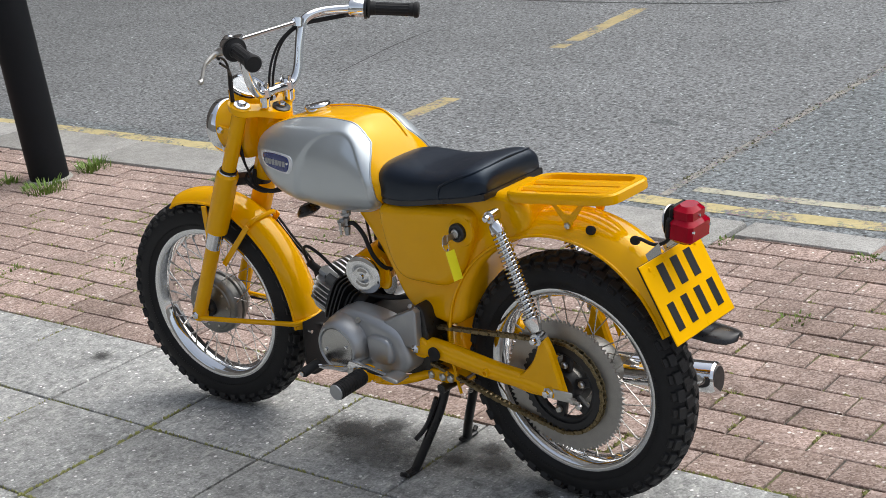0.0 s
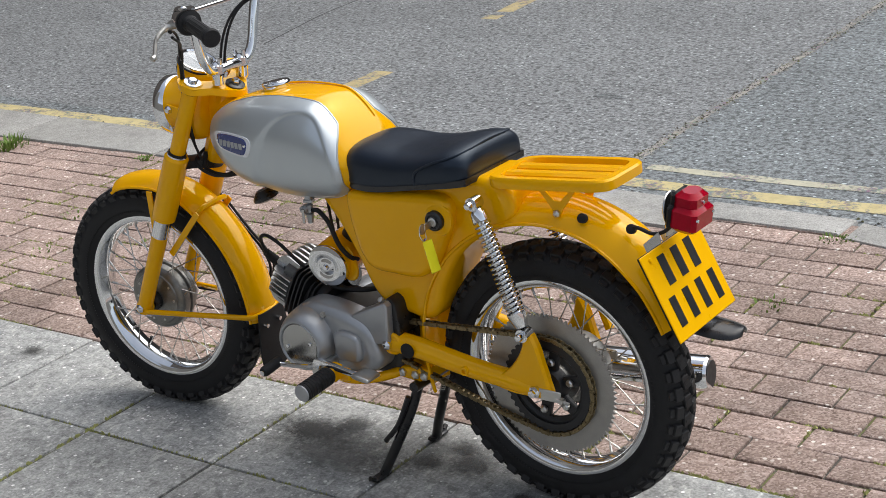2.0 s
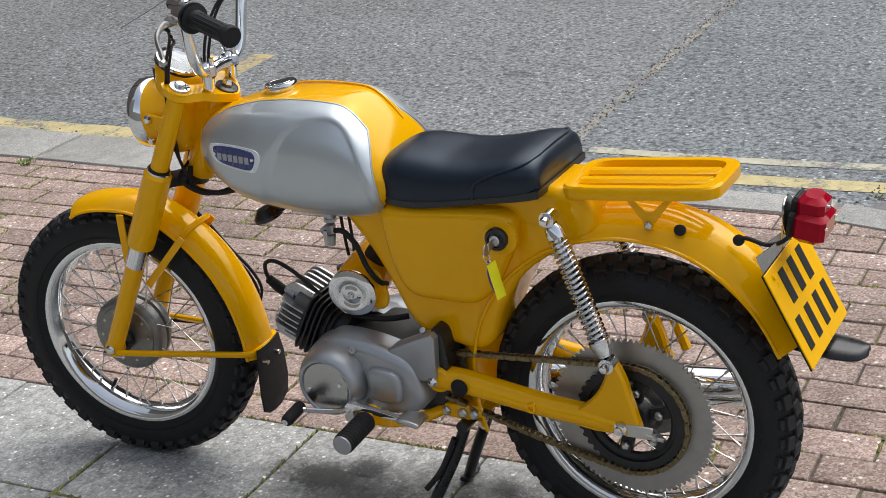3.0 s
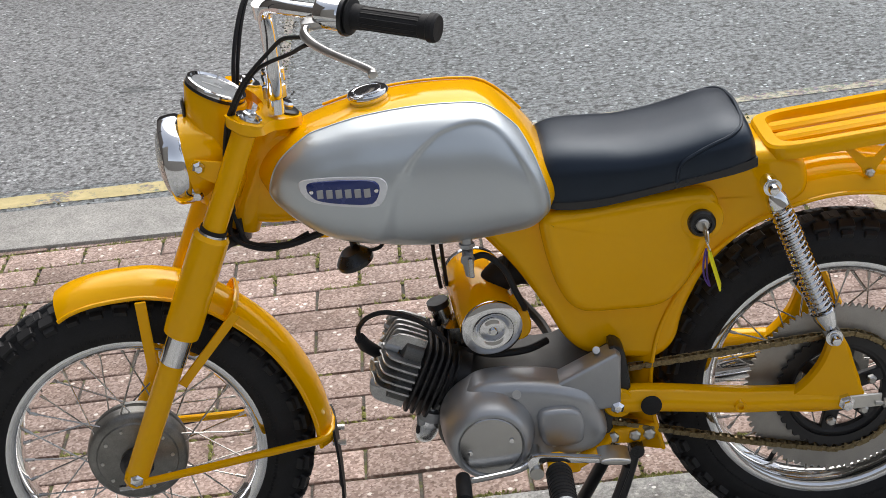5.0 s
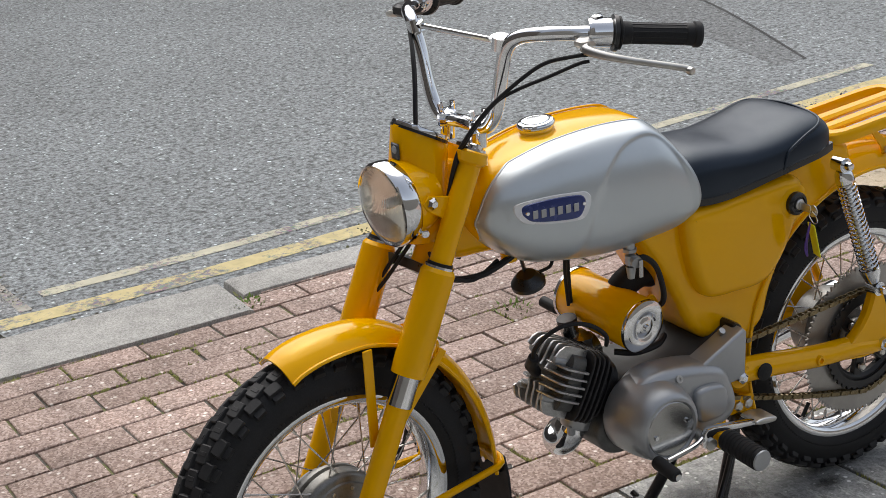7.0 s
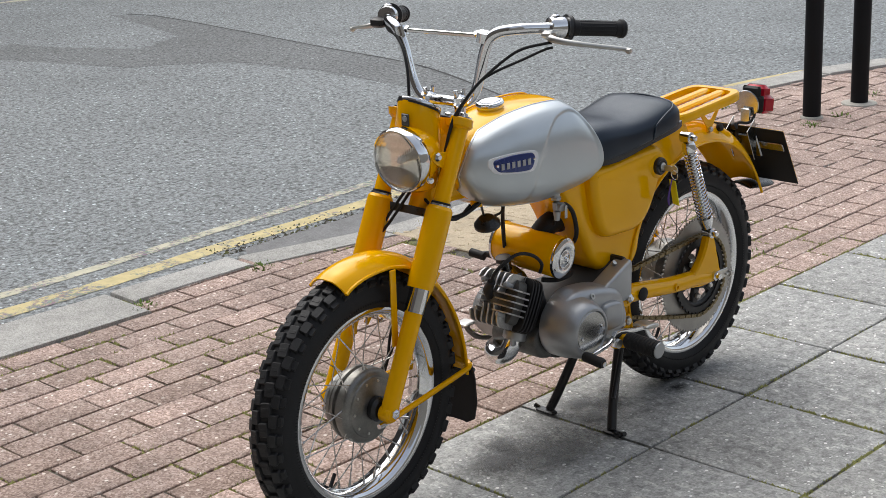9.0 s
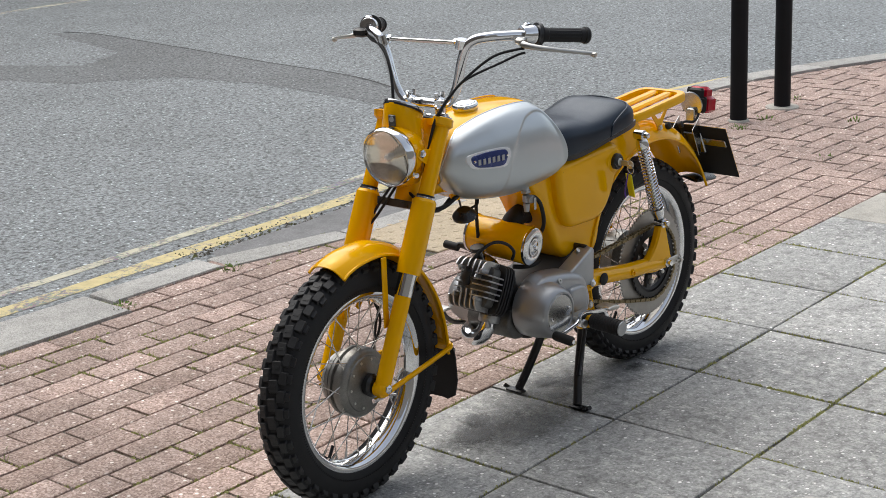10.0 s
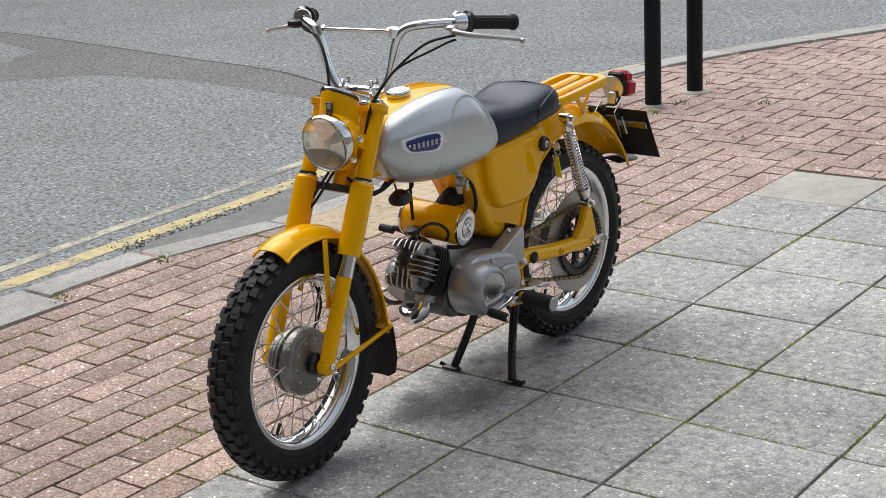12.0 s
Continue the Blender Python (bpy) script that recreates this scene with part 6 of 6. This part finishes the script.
cable("horn_wire", [(0.757, 0.03, 0.60), (0.735, 0.035, 0.607), (0.728, 0.03, 0.625), (0.735, 0.02, 0.655)], 0.003, RUBBER, bike)
part("tank_mount", Shape().turned([(0, -0.02), (0.013, -0.018), (0.015, 0.0), (0.012, 0.012), (0, 0.014)], (0.815, 0.035, 0.655), (0, 0, 1), 16), YELLOW, tank)

# foot gear
for sgn in (1, -1):
    part("footrest_bar", Shape().tube(catmull([(0.40, sgn * 0.05, 0.252), (0.42, sgn * 0.09, 0.247), (0.46, sgn * 0.125, 0.243), (0.49, sgn * 0.155, 0.252), (0.500, sgn * 0.175, 0.272), (0.500, sgn * 0.188, 0.275)], 6), 0.011, 12), YELLOW, bike, "yellow bent footrest bar")
    if sgn < 0:
        continue
    prof = [(0.0, 0.0), (0.016, 0.0), (0.019, 0.004)]
    for k in range(9):
        prof += [(0.0203, 0.008 + k * 0.0085), (0.0205, 0.0135 + k * 0.0085), (0.0194, 0.0142 + k * 0.0085), (0.0194, 0.0158 + k * 0.0085)]
    prof += [(0.0205, 0.086), (0.0195, 0.091)]
    peg = part("footrest", Shape().turned(prof + [(0.0, 0.091)], (0.500, sgn * 0.197, 0.276), (0, sgn, -0.05), 20), RUBBER, bike, "ribbed black rubber footrest", sharp=25)
    part("footrest_end", Shape().turned([(0.0, 0.091), (0.019, 0.091), (0.018, 0.0935), (0.0, 0.094)], (0.500, sgn * 0.197, 0.276), (0, sgn, -0.05), 24), ALU, peg)
    part("peg_yoke", Shape().box((0.500, sgn * 0.184, 0.276), (0.032, 0.034, 0.036), None, 0.005).box((0.486, sgn * 0.172, 0.270), (0.044, 0.012, 0.030), None, 0.003), YELLOW, peg)
pedal = part("gear_pedal", Shape().tube(catmull([(0.648, 0.196, 0.270), (0.630, 0.190, 0.266), (0.595, 0.187, 0.268), (0.560, 0.184, 0.272), (0.540, 0.180, 0.280)], 6), 0.0078, 12, flat=0.65), CHROME, bike, "chrome rocking gear pedal", Matrix.Translation((0, 0.006, 0.008)))
heel = part("heel_arm", Shape().slab([(0.544, 0.262), (0.546, 0.288), (0.538, 0.297), (0.525, 0.2975), (0.470, 0.2885), (0.424, 0.281), (0.424, 0.272), (0.470, 0.2775), (0.518, 0.285), (0.527, 0.281), (0.530, 0.262)], 0.180, 0.192, 0.002, 2), CHROME, pedal, "flat plated heel arm")
part("toe_rubber", Shape().turned([(0, 0), (0.011, 0), (0.012, 0.004), (0.012, 0.050), (0.010, 0.054), (0, 0.054)], (0.646, 0.186, 0.270), (0, 1, -0.1), 16), RUBBER, pedal)
part("toe_tip", Shape().turned([(0, 0.054), (0.006, 0.054), (0.006, 0.058), (0, 0.058)], (0.646, 0.186, 0.270), (0, 1, -0.1), 12), CHROME, pedal)
part("heel_pad", Shape().slab(catmull([(0.436, 0.281), (0.420, 0.284), (0.394, 0.280), (0.389, 0.275), (0.396, 0.270), (0.430, 0.274)], 4, True), 0.155, 0.200, 0.004, 3), STEEL, heel)
part("pedal_boss", Shape().tube([(0.533, 0.11, 0.275), (0.533, 0.196, 0.268)], 0.011, 14), STEEL, pedal)
kick = part("kick_start", Shape().tube(catmull([(0.47, -0.10, 0.33), (0.49, -0.14, 0.36), (0.53, -0.155, 0.405), (0.575, -0.158, 0.432), (0.598, -0.160, 0.436)], 6), 0.008, 10), FIN_BLACK, bike, "dark kick start lever")
part("kick_rubber", Shape().tube([(0.598, -0.152, 0.434), (0.602, -0.192, 0.438)], 0.0105, 12), RUBBER, kick)
part("lower_bracket", Shape().slab([(0.43, 0.262), (0.33, 0.268), (0.325, 0.245), (0.36, 0.232), (0.43, 0.238)], -0.055, 0.075, 0.005, 2), YELLOW, bike)
for x in (0.40, 0.365, 0.342):
    part("bracket_bolt", Shape().turned([(0, 0), (0.010, 0), (0.010, 0.006), (0.006, 0.009), (0, 0.009)], (x, 0.074, 0.250), (0, 1, 0), 6), STEEL, bike)
stand = part("centre_stand", Shape().tube([(0.352, -0.075, 0.225), (0.352, 0.075, 0.225)], 0.012, 12), BLACK, bike, "black centre stand", Matrix.Translation((0.012, 0.014, 0)))
for sgn in (1, -1):
    part("stand_leg", Shape().tube(catmull([(0.352, sgn * 0.055, 0.228), (0.375, sgn * 0.064, 0.16), (0.415, sgn * 0.082, 0.07), (0.440, sgn * 0.098, 0.012)], 5), 0.0115, 12), BLACK, stand)
    part("stand_foot", Shape().box((0.443, sgn * 0.106, 0.0075), (0.022, 0.056, 0.010), None, 0.003).tube([(0.443, sgn * 0.13, 0.010), (0.446, sgn * 0.142, 0.016)], 0.006, 8), BLACK, stand)
part("stand_lever", Shape().tube(catmull([(0.37, 0.075, 0.20), (0.40, 0.082, 0.13), (0.43, 0.095, 0.09)], 4), 0.006, 8), BLACK, stand)
part("stand_spring", Shape().tube([Vector((0.33, -0.05, 0.25)) + Vector((0.045, 0, -0.09)) * (k / 120) + 0.006 * Vector((math.cos(k * 0.9), math.sin(k * 0.9), 0)) for k in range(121)], 0.0015, 5), STEEL, stand)

# key and tag in the ignition switch
keys = thing("key_tag", "small key with bright yellow plastic tag and purple cord", "key")
keys.matrix_basis = STAND @ Matrix.Translation((-0.010, 0, 0))
part("key", Shape().box((0.263, 0.128, 0.620), (0.004, 0.026, 0.014), None, 0.001).turned([(0.004, -0.001), (0.011, -0.001), (0.011, 0.001), (0.004, 0.001)], (0.263, 0.145, 0.618), (1, 0, 0), 16), STEEL, keys)
part("ring", Shape().tube([Vector((0.263 + 0.004 * math.sin(a), 0.146 + 0.009 * math.cos(a), 0.606 + 0.012 * math.sin(a))) for a in (2 * math.pi * k / 24 for k in range(24))], 0.0011, 6, closed=True), CHROME, keys)
tag_m = Matrix.Translation((0.252, 0.138, 0.560)) @ Matrix.Rotation(radians(14), 4, "Y") @ Matrix.Rotation(radians(76), 4, "Z")
part("tag", Shape().box((0, 0, 0), (0.024, 0.0025, 0.066), tag_m, 0.001), TAG_Y, keys, "bright yellow plastic tag")
part("cord", Shape().tube(catmull([(0.264, 0.140, 0.596), (0.268, 0.136, 0.570), (0.266, 0.130, 0.545), (0.258, 0.128, 0.528), (0.262, 0.130, 0.55), (0.263, 0.138, 0.59)], 5), 0.0016, 6), PURPLE, keys)

# ---- street furniture ----
def round_post(name, x, y, r, h, label, category, group, lean=(0, 0), wide=0.016):
    t = thing(name, label, category, group)
    part("shaft", Shape().tube([(x, y, -0.005), (x + lean[0], y + lean[1], h)], r, 32), POST_BLACK, t)
    collar = Shape().turned([(r + wide, -0.004), (r + wide - 0.004, 0.004), (r + wide * 0.4, 0.007), (r, 0.008)], (x, y, 0), (0, 0, 1), 28)
    part("footing", collar, SLAB_PALE, t, "pale mortar collar at the foot")
    return t


round_post("lamp_post", 3.678, -1.192, 0.083, 5.0, "thick black painted steel lamp post in the pavement", "lamp post", "posts", (0.20, 0.19))
for x, y in ((-2.838, -1.451), (-3.221, -1.44)):
    round_post("sign_post", x, y, 0.040, 3.2, "slim black painted steel post set in the pavers", "post", "posts", wide=0.045 if x < -3 else 0.014)
# Walls added out of view: they hold back sky light and darken reflections.
wall = Shape().box((6.4, 4.75, 3.4), (5.6, 0.3, 6.9)).box((-3.5, 4.75, 1.0), (14.2, 0.3, 2.1))
tagged(part("wall_south", wall, WALL), "unseen plain wall behind the footway, added to shape light and reflections", "wall", kind="structure")
tagged(part("wall_north", Shape().box((0, -17.2, 4.0), (70, 0.4, 9.0)), DARK_WALL), "unseen plain dark wall across the road, added to darken reflections", "wall", kind="structure")
tagged(part("wall_east", Shape().box((9.4, -6.2, 5.5), (0.4, 22.0, 12.0)), DARK_WALL), "unseen tall dark wall to the east, added to darken reflections", "wall", kind="structure")


def tuft(x, y, r, n, h, label, z=0.0):
    sh = Shape()
    for i in range(n):
        a, d = random.uniform(0, 2 * math.pi), r * random.random() ** 0.6
        bx, by = x + d * math.cos(a), y + d * math.sin(a)
        hh, w = h * random.uniform(0.4, 1.0), random.uniform(0.002, 0.0042)
        out = Vector((math.cos(a), math.sin(a), 0)) * hh * random.uniform(0.2, 0.9)
        sd = Vector((-math.sin(a + random.uniform(-1, 1)), math.cos(a), 0)) * w
        b = Vector((bx, by, z - 0.006))
        mid, tip = b + out * 0.45 + Vector((0, 0, hh * 0.7)), b + out + Vector((0, 0, hh))
        sh.add([b - sd, b + sd, mid + sd * 0.8, mid - sd * 0.8, tip], [(0, 1, 2, 3), (3, 2, 4)])
    return tagged(part("grass_tuft", sh, GRASS), label, "grass", "weeds in the joints", "stuff")


tuft(3.551, -1.077, 0.10, 200, 0.045, "green grass tuft at the foot of the lamp post")
tuft(3.618, -1.375, 0.08, 160, 0.05, "green grass tuft growing between pavers")
tuft(3.828, -1.078, 0.06, 80, 0.04, "green grass tuft at the foot of the lamp post")
for x, y, n in ((-2.70, -1.36, 70), (-2.94, -1.365, 40), (-3.12, -1.0, 44), (-2.37, -0.73, 24), (-3.43, -1.51, 60), (0.11, -1.114, 60), (-2.78, -1.90, 40), (2.147, -0.766, 26), (2.425, -0.56, 30), (2.05, -0.46, 22), (2.624, -0.866, 34), (1.92, -1.07, 24), (2.764, -0.36, 26), (1.574, -0.896, 18), (-0.567, -0.632, 22), (-0.98, -0.43, 18)):
    tuft(x, y, 0.05, n // 2, 0.022, "low green weeds between pavers")

# ---- paving pieces ----
def piece_mesh(name, lx, ly, low, bev, seed):
    rnd = random.Random(seed)
    def ring(shrink, z, jit):
        return [(sx * (lx / 2 - shrink) + rnd.uniform(-jit, jit), sy * (ly / 2 - shrink) + rnd.uniform(-jit, jit), z) for sx, sy in ((-1, -1), (0.1, -1), (1, -1), (1, 1), (-0.1, 1), (-1, 1))]
    return Shape().rings([ring(0, low, 0), ring(0, -bev, 0.0012), ring(bev * 0.4, -bev * 0.3, 0.0012), ring(bev * 1.3, 0.0, 0.001)]).mesh(name, 50)


# the paving lies slightly askew to the machine: u runs along its rows, v across them
PAVE = Matrix.Translation((0.0372, 0.2067, 0)) @ Matrix.Rotation(radians(2.27), 4, "Z")
BL, BW, SP = 0.203, 0.105, 0.4078
U_BOND, V_EDGE = 1.08, -0.405
brick_meshes = [piece_mesh("brick", BL - 0.0065, BW - 0.0065, -0.02, 0.0035, i) for i in range(6)]
slab_meshes = [piece_mesh("slab", SP - 0.008, SP - 0.008, -0.02, 0.003, 20 + i) for i in range(5)]


def ground_pose(x, y, tilt, lift, half_turn):
    return Matrix.Translation((x, y, random.uniform(-lift, lift))) @ Matrix.Rotation(random.uniform(-tilt, tilt), 4, "X") @ Matrix.Rotation(random.uniform(-tilt, tilt), 4, "Y") @ Matrix.Rotation(random.uniform(-0.004, 0.004) + (math.pi if half_turn else 0), 4, "Z")


far_bricks = Shape()
BOND_X = U_BOND - 15.5 * BL


def lay(x, y, sx=1.0, sy=1.0, turn=False):
    """One paver of the joined outlying paving; turn lays it across."""
    me = random.choice(brick_meshes)
    m = ground_pose(x, y, 0.010, 0.0018, random.random() < 0.5)
    if turn:
        m = m @ Matrix.Rotation(math.pi / 2, 4, "Z")
    far_bricks.add([v.co for v in me.vertices], [tuple(p.vertices) for p in me.polygons], m @ Matrix.Diagonal((sx, sy, 1, 1)))


def on_footway(u, v):
    x, y = (PAVE @ Vector((u, v, 0))).xy
    return -8.2 < x < 8.2 and y < 4.62 and y > kerb_y(x) - 0.10


for k in range(0, 19):
    y = V_EDGE - BW * (k + 0.5)
    for i in range(-42, 42):
        x = U_BOND - BL / 2 + (i + 0.5 * (k % 2)) * BL
        if not on_footway(x, y) or x < BOND_X - 0.001:
            continue
        if -1.73 < x < -0.49 and y < -1.36:
            continue
        if -1.0 < x < 2.35:
            part("brick", random.choice(brick_meshes), BRICK, pavement, m=PAVE @ ground_pose(x, y, 0.008, 0.0016, random.random() < 0.5))
        elif x - BL / 2 < BOND_X - 0.01:
            lay(BOND_X + BL / 4, y, 0.485)
        else:
            lay(x, y)
# herringbone beyond the slabs: lying pavers start where (i - j) % 4 is 0, upright ones where it is 3
for i in range(0, 60):
    for j in range(-48, 24):
        x, y = BOND_X - BW * (i + 0.5), V_EDGE - BW * (j + 0.5)
        if not on_footway(x, y):
            continue
        f = (i - j) % 4
        if f == 0:
            lay(x - BW / 2, y)
        elif f == 1 and i == 0:
            lay(x, y, 0.485)
        elif f == 3:
            lay(x, y - BW / 2, turn=True)
me = bpy.data.meshes.new("pavers")
me.from_pydata([tuple(p) for p in far_bricks.v], [], far_bricks.f)
far = part("pavers", me, BRICK, pavement, "red clay pavers further along the footway", PAVE)
tagged(far, kind="stuff")
far_slabs = []
for i in range(-5, 20):
    for j in range(0, 20):
        x, y = (i + 0.5) * SP, (j - 0.5) * SP
        if x > 8 or y > 4.6:
            continue
        mat_ = SLAB_PALE if i == -5 and j < 1 else SLAB
        me = random.choice(slab_meshes)
        if mat_ is SLAB_PALE:
            me = slab_meshes[0].copy()
            me.materials.clear()
        if x > 4.2 or y > 2.9:
            far_slabs.append((x, y))
            continue
        part("slab", me, mat_, pavement, m=PAVE @ ground_pose(x, y, 0.004, 0.0014, random.random() < 0.5))
back = Shape()
for x, y in far_slabs:
    me = random.choice(slab_meshes)
    back.add([v.co for v in me.vertices], [tuple(p.vertices) for p in me.polygons], ground_pose(x, y, 0.004, 0.0014, False))
me = bpy.data.meshes.new("slabs")
me.from_pydata([tuple(p) for p in back.v], [], back.f)
tagged(part("slabs", me, SLAB, pavement, "grey concrete slabs further along the footway", PAVE), kind="stuff")
for i in range(3):
    tactile, u = Shape(), -0.70 - i * SP
    tactile.box((u, -1.561, -0.009), (0.404, 0.412, 0.022), None, 0.003)
    for a in range(6):
        for b in range(6):
            tactile.turned([(0.0125, 0), (0.010, 0.0022), (0.0, 0.003)], (u + (a - 2.5) * 0.067, -1.57 + (b - 2.5) * 0.067, 0.002), (0, 0, 1), 8)
    part("tactile_slab", tactile, BUFF, pavement, "buff blister tactile paving slab", PAVE)

moss = Shape()
rnd = random.Random(5)


def clump(x, y, rx, ry):
    """A low ragged cushion of moss."""
    h, a0 = rnd.uniform(0.0015, 0.0045), rnd.uniform(0, 6.28)
    ring = [(x + rx * rnd.uniform(0.5, 1.2) * math.cos(a0 + k * 1.0472), y + ry * rnd.uniform(0.5, 1.2) * math.sin(a0 + k * 1.0472), -0.003) for k in range(6)]
    moss.add(ring + [(x, y, h)], [(k, (k + 1) % 6, 6) for k in range(6)])


def blade(x, y, hmax):
    b = Vector((x, y, -0.004))
    a, h, w = rnd.uniform(0, 6.28), rnd.uniform(0.004, hmax), rnd.uniform(0.0012, 0.0026)
    out, sd = Vector((math.cos(a), math.sin(a), 0)) * rnd.uniform(0.002, 0.010), Vector((-math.sin(a), math.cos(a), 0)) * w
    moss.add([b - sd, b + sd, b + out + Vector((0, 0, h))], [(0, 1, 2)])


for _ in range(9000):
    if rnd.random() < 0.5:
        x, y, along = SP * rnd.randrange(-4, 8), rnd.uniform(-0.39, 2.0), 1
    else:
        x, y, along = rnd.uniform(-1.7, 3.2), SP * rnd.randrange(-1, 5), 0
    thick = noise.noise(Vector((x * 1.3 + 7, y * 1.3, 3.0))) + 0.6 * noise.noise(Vector((x * 6, y * 6, 9.0)))
    if thick < -0.04:
        continue
    w = 0.0025 + 0.009 * min(1.0, thick)
    x, y = x + rnd.gauss(0, 0.003) * along, y + rnd.gauss(0, 0.003) * (1 - along)
    clump(x, y, w * (0.6 if along else 1.3), w * (1.3 if along else 0.6))
    if rnd.random() < 0.25:
        blade(x, y, 0.012)
for _ in range(7000):
    k = rnd.randrange(0, 14)
    if rnd.random() < 0.6:
        x, y = rnd.uniform(-1.6, 3.2), V_EDGE - BW * k
    else:
        x, y = U_BOND - BL / 2 + (rnd.randrange(-12, 11) + 0.5 * (k % 2) + 0.5) * BL, V_EDGE - BW * (k + rnd.random())
    if noise.noise(Vector((x * 2.1, y * 2.1, 5.0))) + 0.7 * noise.noise(Vector((x * 8, y * 8, 1.0))) < 0.06:
        continue
    clump(x + rnd.gauss(0, 0.002), y + rnd.gauss(0, 0.002), rnd.uniform(0.004, 0.010), rnd.uniform(0.003, 0.007))
    for i in range(2):
        blade(x + rnd.gauss(0, 0.006), y + rnd.gauss(0, 0.003), 0.014)
tagged(part("joint_moss", moss, MOSS, m=PAVE, sharp=20), "yellow-green moss and weeds in the paving joints", "moss", kind="stuff")
for x, y, s_ in ((0.64, -1.60, 0.05), (0.15, -1.64, 0.05), (2.9, -1.46, 0.04)):
    tuft(x, y, s_, 70, 0.02, "low green weeds between pavers")
scrap = Shape().rings([[(-0.778 + r * 0.035 * math.cos(a), 0.488 + r * 0.012 * math.sin(a) + 0.004 * math.cos(3 * a), 0.002 + 0.004 * (1 - r) + 0.003 * math.sin(2 * a) * r) for a in (2 * math.pi * k / 14 for k in range(14))] for r in (0.05, 0.5, 1.0)])
tagged(part("dry_leaf", scrap, LEAF), "small pale dry leaf lying on a slab", "leaf")

# oil spots soaked into the slabs under the machine, plus its painted soft shade
for x, y, r, mat_, z in ((0.42, -0.02, 0.34, FAINT_OIL_SHADE, 0.0054), (0.72, 0.0, 0.20, SHADE_FILM, 0.0058), (0.08, -0.05, 0.13, FAINT_OIL_SHADE, 0.0062), (0.62, 0.08, 0.24, SHADE_FILM, 0.0060), (0.304, -0.020, 0.070, OIL_STAIN, 0.0068), (0.400, 0.012, 0.052, OIL_STAIN, 0.0070), (0.360, -0.075, 0.052, OIL_STAIN, 0.0072), (0.115, 0.050, 0.035, OIL_STAIN, 0.0068), (0.745, 0.01, 0.075, OIL_STAIN, 0.0068), (0.670, -0.06, 0.055, OIL_STAIN, 0.0068), (1.776, 0.003, 0.045, OIL_STAIN, 0.0068)):
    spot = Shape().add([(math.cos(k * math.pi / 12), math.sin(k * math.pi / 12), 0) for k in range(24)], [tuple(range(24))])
    tagged(part("oil_stain", spot, mat_, m=Matrix.Translation((x, y, z)) @ Matrix.Diagonal((r * 1.25, r if r < 0.1 else r * 0.5, 1, 1))), "dark oil spot or sheet of painted shade on the concrete slab", "stain", kind="structure")
